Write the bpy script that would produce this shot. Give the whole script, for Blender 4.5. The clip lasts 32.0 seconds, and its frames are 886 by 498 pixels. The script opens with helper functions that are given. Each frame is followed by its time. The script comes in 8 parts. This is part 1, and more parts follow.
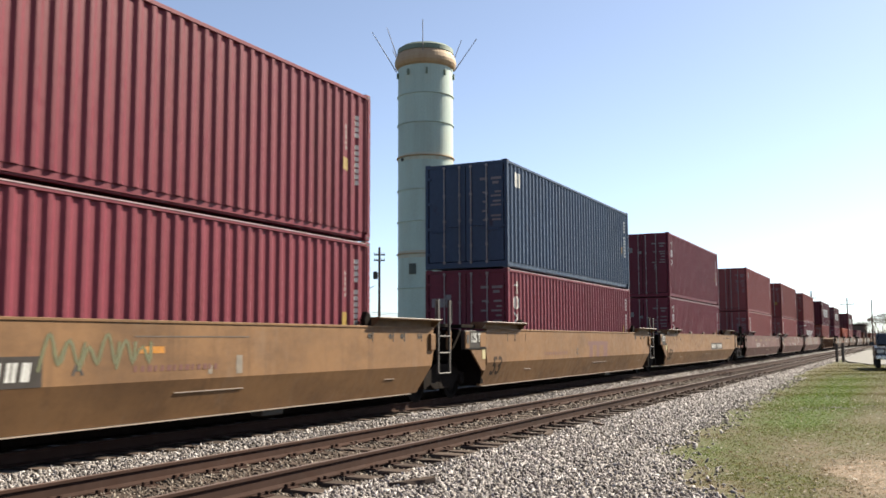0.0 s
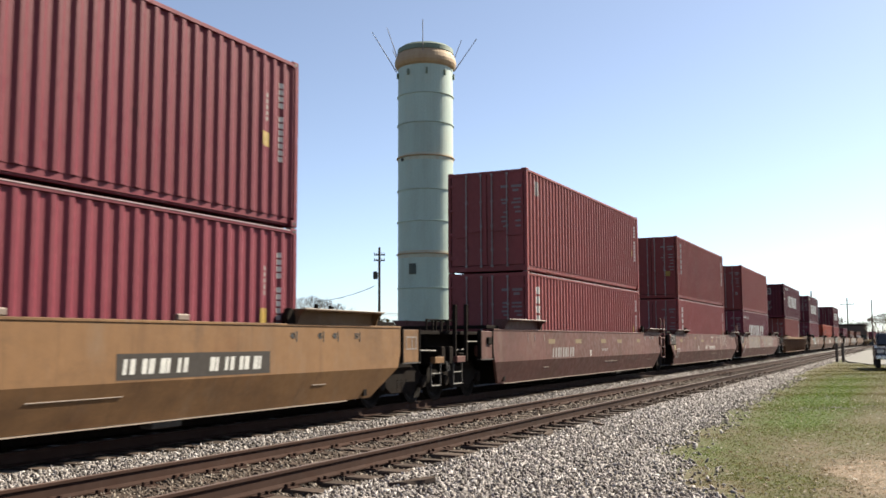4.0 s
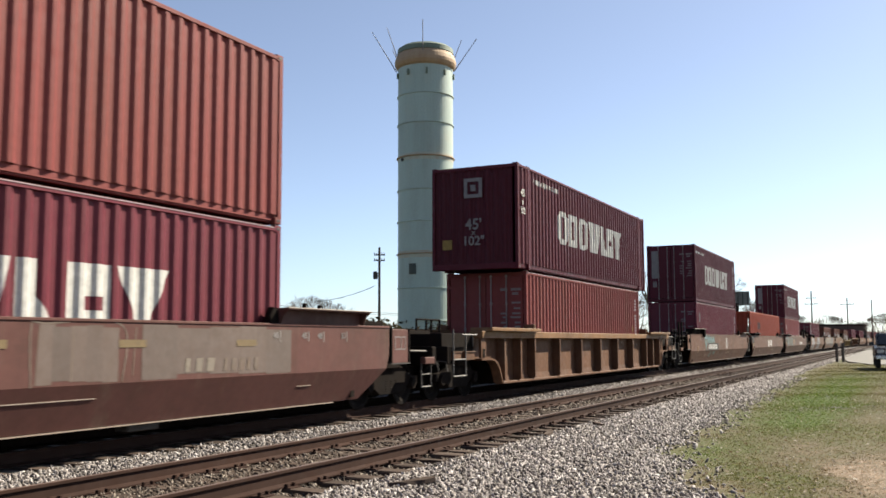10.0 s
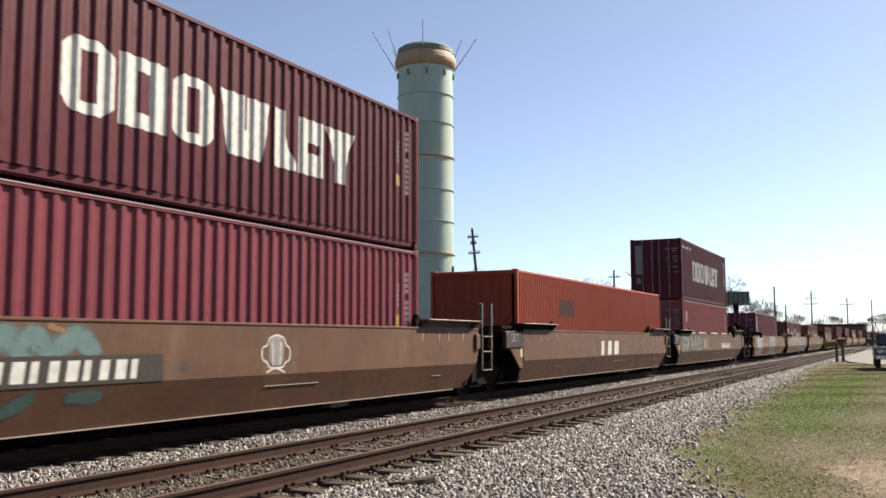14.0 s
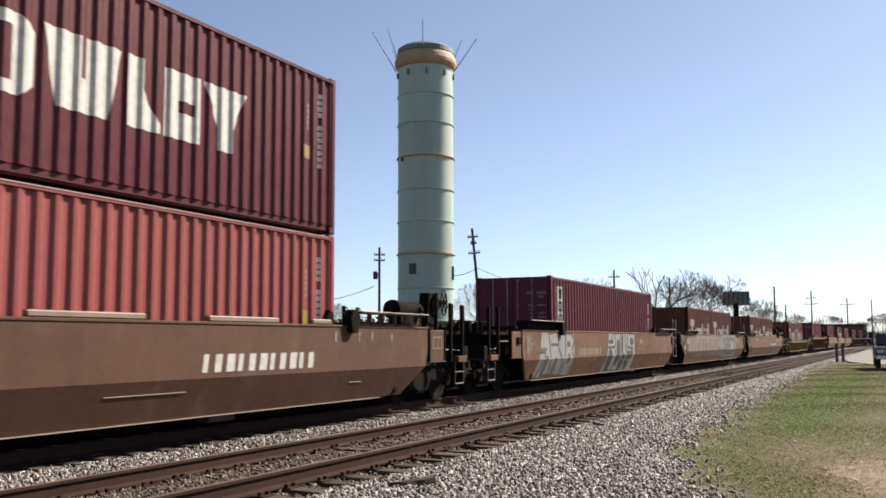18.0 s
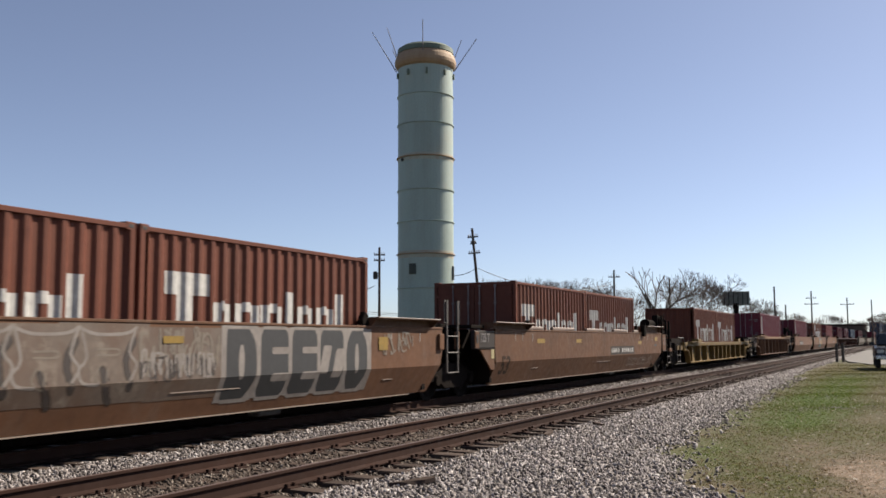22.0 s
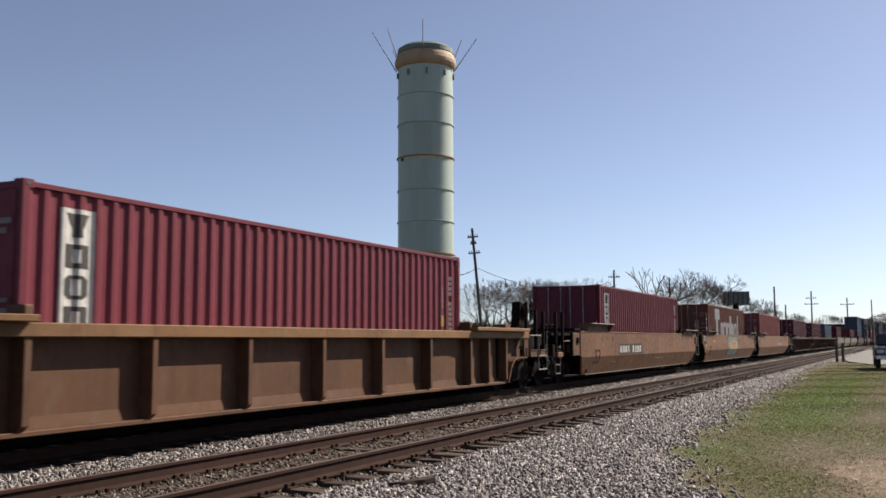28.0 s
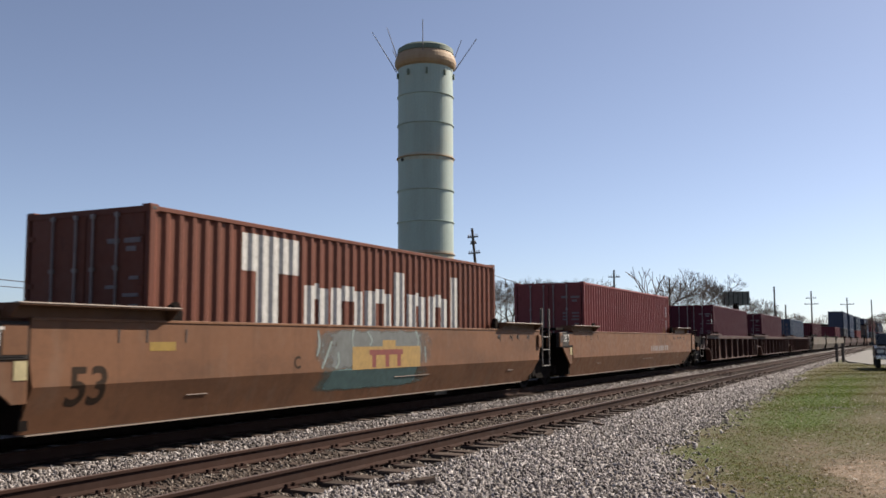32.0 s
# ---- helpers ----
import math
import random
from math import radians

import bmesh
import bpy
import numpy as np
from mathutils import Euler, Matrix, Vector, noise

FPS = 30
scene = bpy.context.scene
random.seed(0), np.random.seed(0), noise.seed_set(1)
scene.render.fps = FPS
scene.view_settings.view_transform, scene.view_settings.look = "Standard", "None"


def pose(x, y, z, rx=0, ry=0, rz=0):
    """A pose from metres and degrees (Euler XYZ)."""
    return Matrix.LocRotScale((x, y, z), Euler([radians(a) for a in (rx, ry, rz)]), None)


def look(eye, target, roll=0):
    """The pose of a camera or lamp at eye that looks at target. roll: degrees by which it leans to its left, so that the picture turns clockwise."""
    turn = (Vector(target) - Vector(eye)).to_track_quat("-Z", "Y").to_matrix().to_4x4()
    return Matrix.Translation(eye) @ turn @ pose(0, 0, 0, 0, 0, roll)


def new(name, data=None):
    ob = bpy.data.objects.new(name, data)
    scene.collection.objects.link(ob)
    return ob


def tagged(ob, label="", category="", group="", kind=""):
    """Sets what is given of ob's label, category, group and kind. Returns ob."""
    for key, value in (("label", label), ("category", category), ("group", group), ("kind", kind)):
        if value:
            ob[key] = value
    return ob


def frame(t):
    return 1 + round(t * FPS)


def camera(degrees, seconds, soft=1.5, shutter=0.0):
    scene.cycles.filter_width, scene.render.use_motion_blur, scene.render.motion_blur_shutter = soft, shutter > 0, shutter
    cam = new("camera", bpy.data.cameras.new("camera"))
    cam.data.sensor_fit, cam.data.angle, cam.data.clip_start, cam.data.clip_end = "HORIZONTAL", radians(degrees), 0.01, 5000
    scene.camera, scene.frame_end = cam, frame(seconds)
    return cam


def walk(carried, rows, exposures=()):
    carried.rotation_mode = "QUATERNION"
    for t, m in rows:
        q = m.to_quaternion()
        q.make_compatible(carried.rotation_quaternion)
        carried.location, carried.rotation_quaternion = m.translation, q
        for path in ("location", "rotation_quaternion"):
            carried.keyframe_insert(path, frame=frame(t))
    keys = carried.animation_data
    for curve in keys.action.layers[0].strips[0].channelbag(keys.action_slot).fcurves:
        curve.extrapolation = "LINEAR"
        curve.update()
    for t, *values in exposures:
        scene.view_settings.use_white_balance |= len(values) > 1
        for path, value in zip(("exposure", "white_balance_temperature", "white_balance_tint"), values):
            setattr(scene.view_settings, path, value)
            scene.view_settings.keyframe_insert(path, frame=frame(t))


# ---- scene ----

# ---- camera: a tripod beside the track, it never moves ----
cam = camera(50.67, 32.0, soft=1.65, shutter=0.15)
EYE = (0.0, 0.0, 1.32)
YAW, PITCH, ROLL = 63.854, 5.61, 0.201


def tripod_pose():
    a, p = radians(YAW), radians(PITCH)
    way = Vector((math.sin(a) * math.cos(p), math.cos(a) * math.cos(p), math.sin(p)))
    return look(EYE, Vector(EYE) + way * 10, -ROLL)


walk(cam, [(0, tripod_pose()), (32, tripod_pose())],
     exposures=[(0, 1.54, 7200, 7), (2, 1.52, 7200, 7), (3, 1.44, 7250, 7), (6, 1.46, 7250, 7), (9, 1.42, 7250, 7), (11, 1.33, 7200, 8), (12, 1.45, 7150, 8), (13, 1.24, 7150, 9), (14, 1.30, 7200, 9), (17, 1.24, 7150, 11), (18, 1.20, 7150, 11), (19, 0.93, 7100, 13), (24, 0.82, 7100, 13), (32, 0.82, 7100, 13)])

# ---- sky and sun ----
SUN_AZ, SUN_EL = 121.5, 39.5      # azimuth from +Y towards +X
world = bpy.data.worlds.new("sky")
scene.world = world
world.use_nodes = True
wn = world.node_tree
wn.nodes.clear()
w_out = wn.nodes.new("ShaderNodeOutputWorld")
w_bg = wn.nodes.new("ShaderNodeBackground")
w_sky = wn.nodes.new("ShaderNodeTexSky")
w_sky.sky_type = "NISHITA"
w_sky.sun_disc = False
w_sky.sun_elevation = radians(SUN_EL)
w_sky.sun_rotation = radians(SUN_AZ)
w_sky.air_density, w_sky.dust_density, w_sky.ozone_density = 0.65, 0.5, 6.0
w_bg.inputs["Strength"].default_value = 0.077
w_pale = wn.nodes.new("ShaderNodeHueSaturation")     # thin high haze takes colour out of the blue
w_pale.inputs["Saturation"].default_value = 0.81
wn.links.new(w_sky.outputs[0], w_pale.inputs["Color"])
wn.links.new(w_pale.outputs[0], w_bg.inputs[0])
wn.links.new(w_bg.outputs[0], w_out.inputs[0])

sun_data = bpy.data.lights.new("sun", "SUN")
sun_data.energy, sun_data.angle, sun_data.color = 5.0, radians(0.53), (1.0, 0.95, 0.86)
sun = new("sun", sun_data)
_a, _e = radians(SUN_AZ), radians(SUN_EL)
_to_sun = Vector((math.sin(_a) * math.cos(_e), math.cos(_a) * math.cos(_e), math.sin(_e)))
sun.matrix_world = look(_to_sun * 60, (0, 0, 0))

# ---- the plan ----
TRAIN_Y = 10.52          # centre line of the train's track
NEAR_Y = 6.585           # centre line of the empty track
SPACING = 0.7525         # half the distance between rail heads
CURVE_X, CURVE_R = 180.0, 1500.0   # the line bends gently towards the camera's side out there
GROUND_Z = -0.28
# how far the train has rolled (metres), every four seconds
ROLLED = [-166.51, -125.65, -84.30, -42.27, 0.0, 42.26, 84.62, 126.71, 167.76]


def rolled(t):
    i = int(min(max(t // 4, 0), 7))
    def slope(k):
        lo, hi = max(k - 1, 0), min(k + 1, 8)
        return (ROLLED[hi] - ROLLED[lo]) / (4.0 * (hi - lo))
    u = t / 4.0 - i
    return ((2 * u**3 - 3 * u**2 + 1) * ROLLED[i] + (u**3 - 2 * u**2 + u) * 4 * slope(i)
            + (-2 * u**3 + 3 * u**2) * ROLLED[i + 1] + (u**3 - u**2) * 4 * slope(i + 1))


def along(s, y):
    """Place and heading (degrees) at s metres along the line, y metres to its far side."""
    if s <= CURVE_X:
        return s, y, 0.0
    th = (s - CURVE_X) / CURVE_R
    return CURVE_X + (CURVE_R + y) * math.sin(th), (CURVE_R + y) * math.cos(th) - CURVE_R, -math.degrees(th)


def line_pose(s, y, z):
    px, py, h = along(s, y)
    return pose(px, py, z, 0, 0, h)


# ---- materials ----
def nodes_of(name):
    m = bpy.data.materials.new(name)
    m.use_nodes = True
    nt = m.node_tree
    return m, nt, nt.nodes["Principled BSDF"]


def mix_rgb(nt, fac, a, b, how="MIX"):
    n = nt.nodes.new("ShaderNodeMix")
    n.data_type, n.blend_type = "RGBA", how
    for k, v in ((0, fac), (6, a), (7, b)):
        if isinstance(v, bpy.types.NodeSocket):
            nt.links.new(v, n.inputs[k])
        elif k == 0:
            n.inputs[k].default_value = v
        else:
            n.inputs[k].default_value = (*v, 1) if len(v) == 3 else v
    return n.outputs[2]


def noise_of(nt, scale, detail=4, rough=0.55, stretch=(1, 1, 1), space="Object"):
    tc = nt.nodes.new("ShaderNodeTexCoord")
    mp = nt.nodes.new("ShaderNodeMapping")
    mp.inputs["Scale"].default_value = stretch
    nt.links.new(tc.outputs[space], mp.inputs[0])
    n = nt.nodes.new("ShaderNodeTexNoise")
    n.inputs["Scale"].default_value, n.inputs["Detail"].default_value, n.inputs["Roughness"].default_value = scale, detail, rough
    shift = nt.nodes.new("ShaderNodeVectorMath")
    shift.operation = "MULTIPLY_ADD"
    shift.inputs[1].default_value = (37.0, 23.0, 51.0)
    nt.links.new(nt.nodes.new("ShaderNodeObjectInfo").outputs["Random"], shift.inputs[0])
    nt.links.new(mp.outputs[0], shift.inputs[2])
    nt.links.new(shift.outputs[0], n.inputs["Vector"])
    return n.outputs["Fac"]


def ramp_of(nt, fac, lo, hi, a=0.0, b=1.0):
    r = nt.nodes.new("ShaderNodeMapRange")
    r.inputs[1].default_value, r.inputs[2].default_value, r.inputs[3].default_value, r.inputs[4].default_value = lo, hi, a, b
    nt.links.new(fac, r.inputs[0])
    return r.outputs[0]


def bump_of(nt, bsdf, height, strength, dist=0.01):
    b = nt.nodes.new("ShaderNodeBump")
    b.inputs["Strength"].default_value, b.inputs["Distance"].default_value = strength, dist
    nt.links.new(height, b.inputs["Height"])
    nt.links.new(b.outputs[0], bsdf.inputs["Normal"])


def random_of(nt):
    return nt.nodes.new("ShaderNodeObjectInfo").outputs["Random"]


def weathered(name, rgb, dirt=(0.10, 0.07, 0.055), amount=0.35, rough=0.5, scale=1.2, metal=0.0, streak=(1, 1, 0.12), bump=0.15, vary=0.12):
    """Painted or bare metal with streaks of dirt running down and fine speckle."""
    m, nt, b = nodes_of(name)
    big = ramp_of(nt, noise_of(nt, scale, 5, 0.6, streak), 0.42, 0.78, 0, amount)
    fine = ramp_of(nt, noise_of(nt, 9, 6, 0.65), 0.3, 0.75, 0.90, 1.08)
    tone = mix_rgb(nt, 1.0, rgb, mix_rgb(nt, random_of(nt), (1 - vary,) * 3, (1 + vary,) * 3), "MULTIPLY")
    c = mix_rgb(nt, big, tone, dirt)
    c = mix_rgb(nt, 1.0, c, fine, "MULTIPLY")
    nt.links.new(c, b.inputs["Base Color"])
    nt.links.new(ramp_of(nt, noise_of(nt, 6, 3), 0.3, 0.7, rough - 0.1, rough + 0.18), b.inputs["Roughness"])
    b.inputs["Metallic"].default_value = metal
    if bump:
        bump_of(nt, b, noise_of(nt, 30, 3), bump, 0.004)
    return m


def stained(m, rgb, lo, hi, amount, scale, stretch):
    """A second, larger pattern of stains over a finished paint."""
    nt = m.node_tree
    b = nt.nodes["Principled BSDF"]
    old = b.inputs["Base Color"].links[0].from_socket
    nt.links.new(mix_rgb(nt, ramp_of(nt, noise_of(nt, scale, 6, 0.7, stretch), lo, hi, 0, amount), old, rgb), b.inputs["Base Color"])
    return m


def plain(name, rgb, rough=0.6, metal=0.0):
    m, nt, b = nodes_of(name)
    c = mix_rgb(nt, 1.0, rgb, ramp_of(nt, noise_of(nt, 9, 3), 0.25, 0.75, 0.75, 1.15), "MULTIPLY")
    nt.links.new(c, b.inputs["Base Color"])
    b.inputs["Roughness"].default_value, b.inputs["Metallic"].default_value = rough, metal
    return m


def soft(m, lo=0.12, hi=0.75):
    """Thin spray paint: it covers less towards the edge of a stroke, unevenly."""
    nt = m.node_tree
    b = [q for q in nt.nodes if q.type == "BSDF_PRINCIPLED"][0]
    at = nt.nodes.new("ShaderNodeAttribute")
    at.attribute_name = "cover"
    add = nt.nodes.new("ShaderNodeMath")
    nt.links.new(at.outputs["Fac"], add.inputs[0])
    nt.links.new(ramp_of(nt, noise_of(nt, 3.5, 4, 0.6), 0.3, 0.7, -0.30, 0.22), add.inputs[1])
    nt.links.new(ramp_of(nt, add.outputs[0], lo, hi, 0, 0.92), b.inputs["Alpha"])
    return m


def matt(m, level):
    """Grime takes the gloss off."""
    m.node_tree.nodes["Principled BSDF"].inputs["Specular IOR Level"].default_value = level
    return m


RUSTY = (0.045, 0.017, 0.013)
PAINT = {
    "maroon": weathered("maroon_paint", (0.1230, 0.0245, 0.0355), RUSTY, 0.30, 0.48),
    "oxblood": weathered("oxblood_paint", (0.0730, 0.0105, 0.0185), RUSTY, 0.28, 0.48),
    "red": weathered("faded_red_paint", (0.1900, 0.0480, 0.0480), (0.0966, 0.0434, 0.0339), 0.35, 0.52),
    "rust": weathered("rust_red_paint", (0.158, 0.037, 0.035), (0.0725, 0.0386, 0.0242), 0.40, 0.55),
    "brown": weathered("red_brown_paint", (0.1270, 0.0440, 0.0285), (0.0520, 0.0262, 0.0200), 0.42, 0.55),
    "orange": weathered("orange_paint", (0.2850, 0.0550, 0.0300), (0.1200, 0.0400, 0.0240), 0.25, 0.5),
    "blue": weathered("dark_blue_paint", (0.0350, 0.0530, 0.0890), (0.0400, 0.0420, 0.0500), 0.35, 0.38),
    # blue of the far boxes, paled to imitate haze
    "sky": weathered("hazed_blue_paint", (0.0550, 0.0720, 0.1150), (0.0257, 0.0257, 0.0257), 0.3, 0.45),
    "grey": weathered("grey_paint", (0.0806, 0.0843, 0.0916), (0.0440, 0.0367, 0.0330), 0.3, 0.5),
}
CAR = {
    "tan": weathered("tan_car_paint", (0.1640, 0.0880, 0.0420), (0.0650, 0.0350, 0.0190), 0.42, 0.6, 0.9),
    "sand": weathered("worn_sand_car_paint", (0.1380, 0.0655, 0.0350), (0.0560, 0.0275, 0.0165), 0.45, 0.6, 0.9),
    "ochre": weathered("weathered_ochre_car_paint", (0.0960, 0.0460, 0.0285), (0.0480, 0.0250, 0.0180), 0.5, 0.62, 0.9),
    "amber": weathered("faded_amber_car_paint", (0.1180, 0.0570, 0.0310), (0.0540, 0.0275, 0.0175), 0.45, 0.62, 0.9),
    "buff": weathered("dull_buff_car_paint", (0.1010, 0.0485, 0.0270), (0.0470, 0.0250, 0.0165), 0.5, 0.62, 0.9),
    "brick": weathered("red_brown_car_paint", (0.098, 0.042, 0.036), (0.0400, 0.0195, 0.0160), 0.45, 0.6, 0.9),
    "umber": weathered("umber_car_paint", (0.0910, 0.0460, 0.0315), (0.0500, 0.0285, 0.0195), 0.5, 0.62, 0.9),
    "yellow": weathered("yellow_car_paint", (0.1400, 0.0880, 0.0270), (0.0617, 0.0347, 0.0153), 0.4, 0.6, 0.9),
    "oxide": weathered("oxide_car_paint", (0.0463, 0.0169, 0.0132), (0.0278, 0.0155, 0.0108), 0.4, 0.62, 0.9),
    "pale": weathered("pale_car_paint", (0.1387, 0.1172, 0.0925), (0.0494, 0.0339, 0.0247), 0.4, 0.62, 0.9),
}
for _key in CAR:
    matt(CAR[_key], 0.15)
    stained(CAR[_key], (0.0370, 0.0214, 0.0146), 0.48, 0.72, 0.52, 0.45, (1, 1, 2.2))
    stained(CAR[_key], (0.1637, 0.1287, 0.1014), 0.54, 0.78, 0.40, 1.6, (1, 1, 0.35))
    stained(CAR[_key], (0.0420, 0.0230, 0.0150), 0.55, 0.72, 0.42, 3.2, (1, 1, 0.07))
    stained(CAR[_key], (0.1150, 0.0480, 0.0200), 0.60, 0.72, 0.35, 0.9, (1, 1, 0.6))
for _key in PAINT:
    matt(PAINT[_key], 0.13)
    stained(PAINT[_key], (0.040, 0.013, 0.011), 0.62, 0.74, 0.6, 2.6, (1, 1, 0.5))
IRON = matt(weathered("greasy_black_iron", (0.0095, 0.0073, 0.0064), (0.0250, 0.0165, 0.0125), 0.35, 0.9, 3.0, 0.0, (1, 1, 1)), 0.05)
WHEEL_STEEL = matt(weathered("grimy_wheel_steel", (0.0095, 0.0076, 0.0068), (0.0060, 0.0045, 0.0040), 0.5, 0.85, 5.0, 0.0, (1, 1, 1)), 0.06)
STEP_STEEL = plain("worn_step_steel", (0.085, 0.074, 0.067), 0.6)
RAIL_SIDE = matt(weathered("rusty_rail", (0.036, 0.019, 0.0145), (0.017, 0.010, 0.008), 0.6, 0.85, 2.0, 0.0, (0.3, 1, 1)), 0.1)
RAIL_TOP = weathered("worn_rail_head", (0.088, 0.056, 0.047), (0.048, 0.029, 0.024), 0.6, 0.6, 3.0, 0.0, (0.2, 1, 1))
TIE_WOOD = matt(weathered("creosoted_wood", (0.0520, 0.0370, 0.0300), (0.0950, 0.0720, 0.0590), 0.5, 0.85, 4.0, 0.0, (0.15, 1, 1), 0.4, 0.35), 0.1)
WHITE = plain("white_marking", (0.4009, 0.3898, 0.3675), 0.6)
GREENMARK = soft(plain("thin_green_spray_paint", (0.0850, 0.0850, 0.0360), 0.6))
GREYMARK = plain("faded_grey_marking", (0.1670, 0.1503, 0.1448), 0.6)
DOORMARK = plain("worn_white_lettering", (0.150, 0.120, 0.120), 0.6)
DIMMARK = plain("dim_marking", (0.0946, 0.0724, 0.0724), 0.6)
BLACK = plain("black_marking", (0.0126, 0.0111, 0.0111), 0.6)
YELLOW = plain("yellow_marking", (0.2143, 0.1287, 0.0117), 0.55)
AMBER = plain("amber_reflector", (0.3200, 0.1280, 0.0128), 0.4)
REDMARK = plain("red_marking", (0.1364, 0.0195, 0.0117), 0.55)
TEALWASH = soft(plain("thin_teal_spray_paint", (0.070, 0.112, 0.102), 0.6))
RUSTWASH = soft(plain("thin_red_brown_spray", (0.120, 0.055, 0.042), 0.6))
OCHREWASH = soft(plain("thin_ochre_spray", (0.165, 0.078, 0.030), 0.6))
TEAL = soft(plain("teal_spray_paint", (0.060, 0.114, 0.112), 0.6))
SILVER = stained(plain("silver_spray_paint", (0.2100, 0.1980, 0.1970), 0.5), (0.085, 0.080, 0.080), 0.46, 0.66, 0.75, 1.3, (1, 1, 1))
CREAM = plain("cream_spray_paint", (0.1481, 0.1208, 0.0935), 0.6)
MAROONMARK = plain("maroon_marking", (0.0857, 0.0234, 0.0155), 0.6)


# ---- mesh helpers ----
def box(bm, x0, x1, y0, y1, z0, z1):
    v = [bm.verts.new((x, y, z)) for x in (x0, x1) for y in (y0, y1) for z in (z0, z1)]
    for f in ((0, 1, 3, 2), (4, 6, 7, 5), (0, 4, 5, 1), (2, 3, 7, 6), (0, 2, 6, 4), (1, 5, 7, 3)):
        bm.faces.new([v[i] for i in f])


def prism_x(bm, prof, x0, x1):
    """A closed y-z outline drawn out along x."""
    a = [bm.verts.new((x0, y, z)) for y, z in prof]
    b = [bm.verts.new((x1, y, z)) for y, z in prof]
    n = len(prof)
    bm.faces.new(a)
    bm.faces.new(b[::-1])
    for i in range(n):
        bm.faces.new((a[i], b[i], b[(i + 1) % n], a[(i + 1) % n]))


def prism_y(bm, prof, y0, y1):
    """A closed x-z outline drawn out along y."""
    a = [bm.verts.new((x, y0, z)) for x, z in prof]
    b = [bm.verts.new((x, y1, z)) for x, z in prof]
    n = len(prof)
    bm.faces.new(a)
    bm.faces.new(b[::-1])
    for i in range(n):
        bm.faces.new((a[i], b[i], b[(i + 1) % n], a[(i + 1) % n]))


def tube(bm, p0, p1, r0, r1=None, seg=8, caps=True):
    r1 = r0 if r1 is None else r1
    p0, p1 = Vector(p0), Vector(p1)
    q = (p1 - p0).to_track_quat("Z", "Y")
    rings = []
    for p, r in ((p0, r0), (p1, r1)):
        rings.append([bm.verts.new(p + q @ Vector((r * math.cos(2 * math.pi * k / seg), r * math.sin(2 * math.pi * k / seg), 0))) for k in range(seg)])
    for k in range(seg):
        bm.faces.new((rings[0][k], rings[0][(k + 1) % seg], rings[1][(k + 1) % seg], rings[1][k]))
    if caps:
        bm.faces.new(rings[0][::-1])
        bm.faces.new(rings[1])


def lathe(bm, prof, seg=32, y_axis=False):
    rings = []
    for r, h in prof:
        ring = []
        for k in range(seg):
            c, s = r * math.cos(2 * math.pi * k / seg), r * math.sin(2 * math.pi * k / seg)
            ring.append(bm.verts.new((c, h, s) if y_axis else (c, s, h)))
        rings.append(ring)
    for a, b in zip(rings, rings[1:]):
        for k in range(seg):
            bm.faces.new((a[k], a[(k + 1) % seg], b[(k + 1) % seg], b[k]))
    bm.faces.new(rings[0][::-1])
    bm.faces.new(rings[-1])


def done(bm, name, smooth=False, bevel=0.0):
    if bevel:
        bmesh.ops.bevel(bm, geom=bm.edges[:], offset=bevel, segments=1, affect="EDGES", clamp_overlap=True)
    bmesh.ops.recalc_face_normals(bm, faces=bm.faces)
    me = bpy.data.meshes.new(name)
    bm.to_mesh(me)
    bm.free()
    if smooth:
        for f in me.polygons:
            f.use_smooth = True
    return me


def part(name, data, material, parent, label="", at=None):
    """One mesh object under a thing or under a part. data: a bmesh, or a mesh that alike parts share."""
    me = done(data, name) if isinstance(data, bmesh.types.BMesh) else data
    ob = new(name, me)
    if not me.materials:
        me.materials.append(material)
    ob.material_slots[0].link = "OBJECT"
    ob.material_slots[0].material = material
    if at is not None:
        ob.matrix_basis = at
    ob.parent = parent
    if label:
        ob["label"] = label
    return ob


def thing(name, label, category, group="", kind=""):
    return tagged(new(name), label, category, group, kind)


def solid(name, data, material, label="", category="", group="", kind=""):
    ob = part(name, data, material, None)
    return tagged(ob, label, category, group, kind)


MESH = {}


def shared(key, make):
    """One mesh for all alike parts."""
    if key not in MESH:
        MESH[key] = make()
    return MESH[key]


def boxmesh(key, *dims, bevel=0.0):
    def make():
        bm = bmesh.new()
        box(bm, *dims)
        return done(bm, key, bevel=bevel)
    return shared((key, dims, bevel), make)


GALV = weathered("weathered_grey_steel", (0.0400, 0.0335, 0.0300), (0.0220, 0.0160, 0.0130), 0.5, 0.6, 4.0, 0.2)


def lettering(name, text, size, material, parent, at, label=""):
    """Readable words or numbers in the built-in font, as a mesh, standing in the x-z plane and facing -y."""
    key = ("text", text, size)
    if key not in MESH:
        cu = bpy.data.curves.new(name, "FONT")
        cu.body, cu.size, cu.extrude, cu.align_x, cu.offset = text, size, 0.003, "CENTER", 0.02 * size
        tmp = bpy.data.objects.new(name, cu)
        scene.collection.objects.link(tmp)
        me = bpy.data.meshes.new_from_object(tmp.evaluated_get(bpy.context.evaluated_depsgraph_get()))
        bpy.data.objects.remove(tmp)
        MESH[key] = me
    me = MESH[key]
    return part(name, me, material, parent, label, at @ pose(0, 0, 0, 90, 0, 0))


# ---- freight containers ----
ISO_W = 2.438
MOVING = []      # (thing, metres along the train, height)


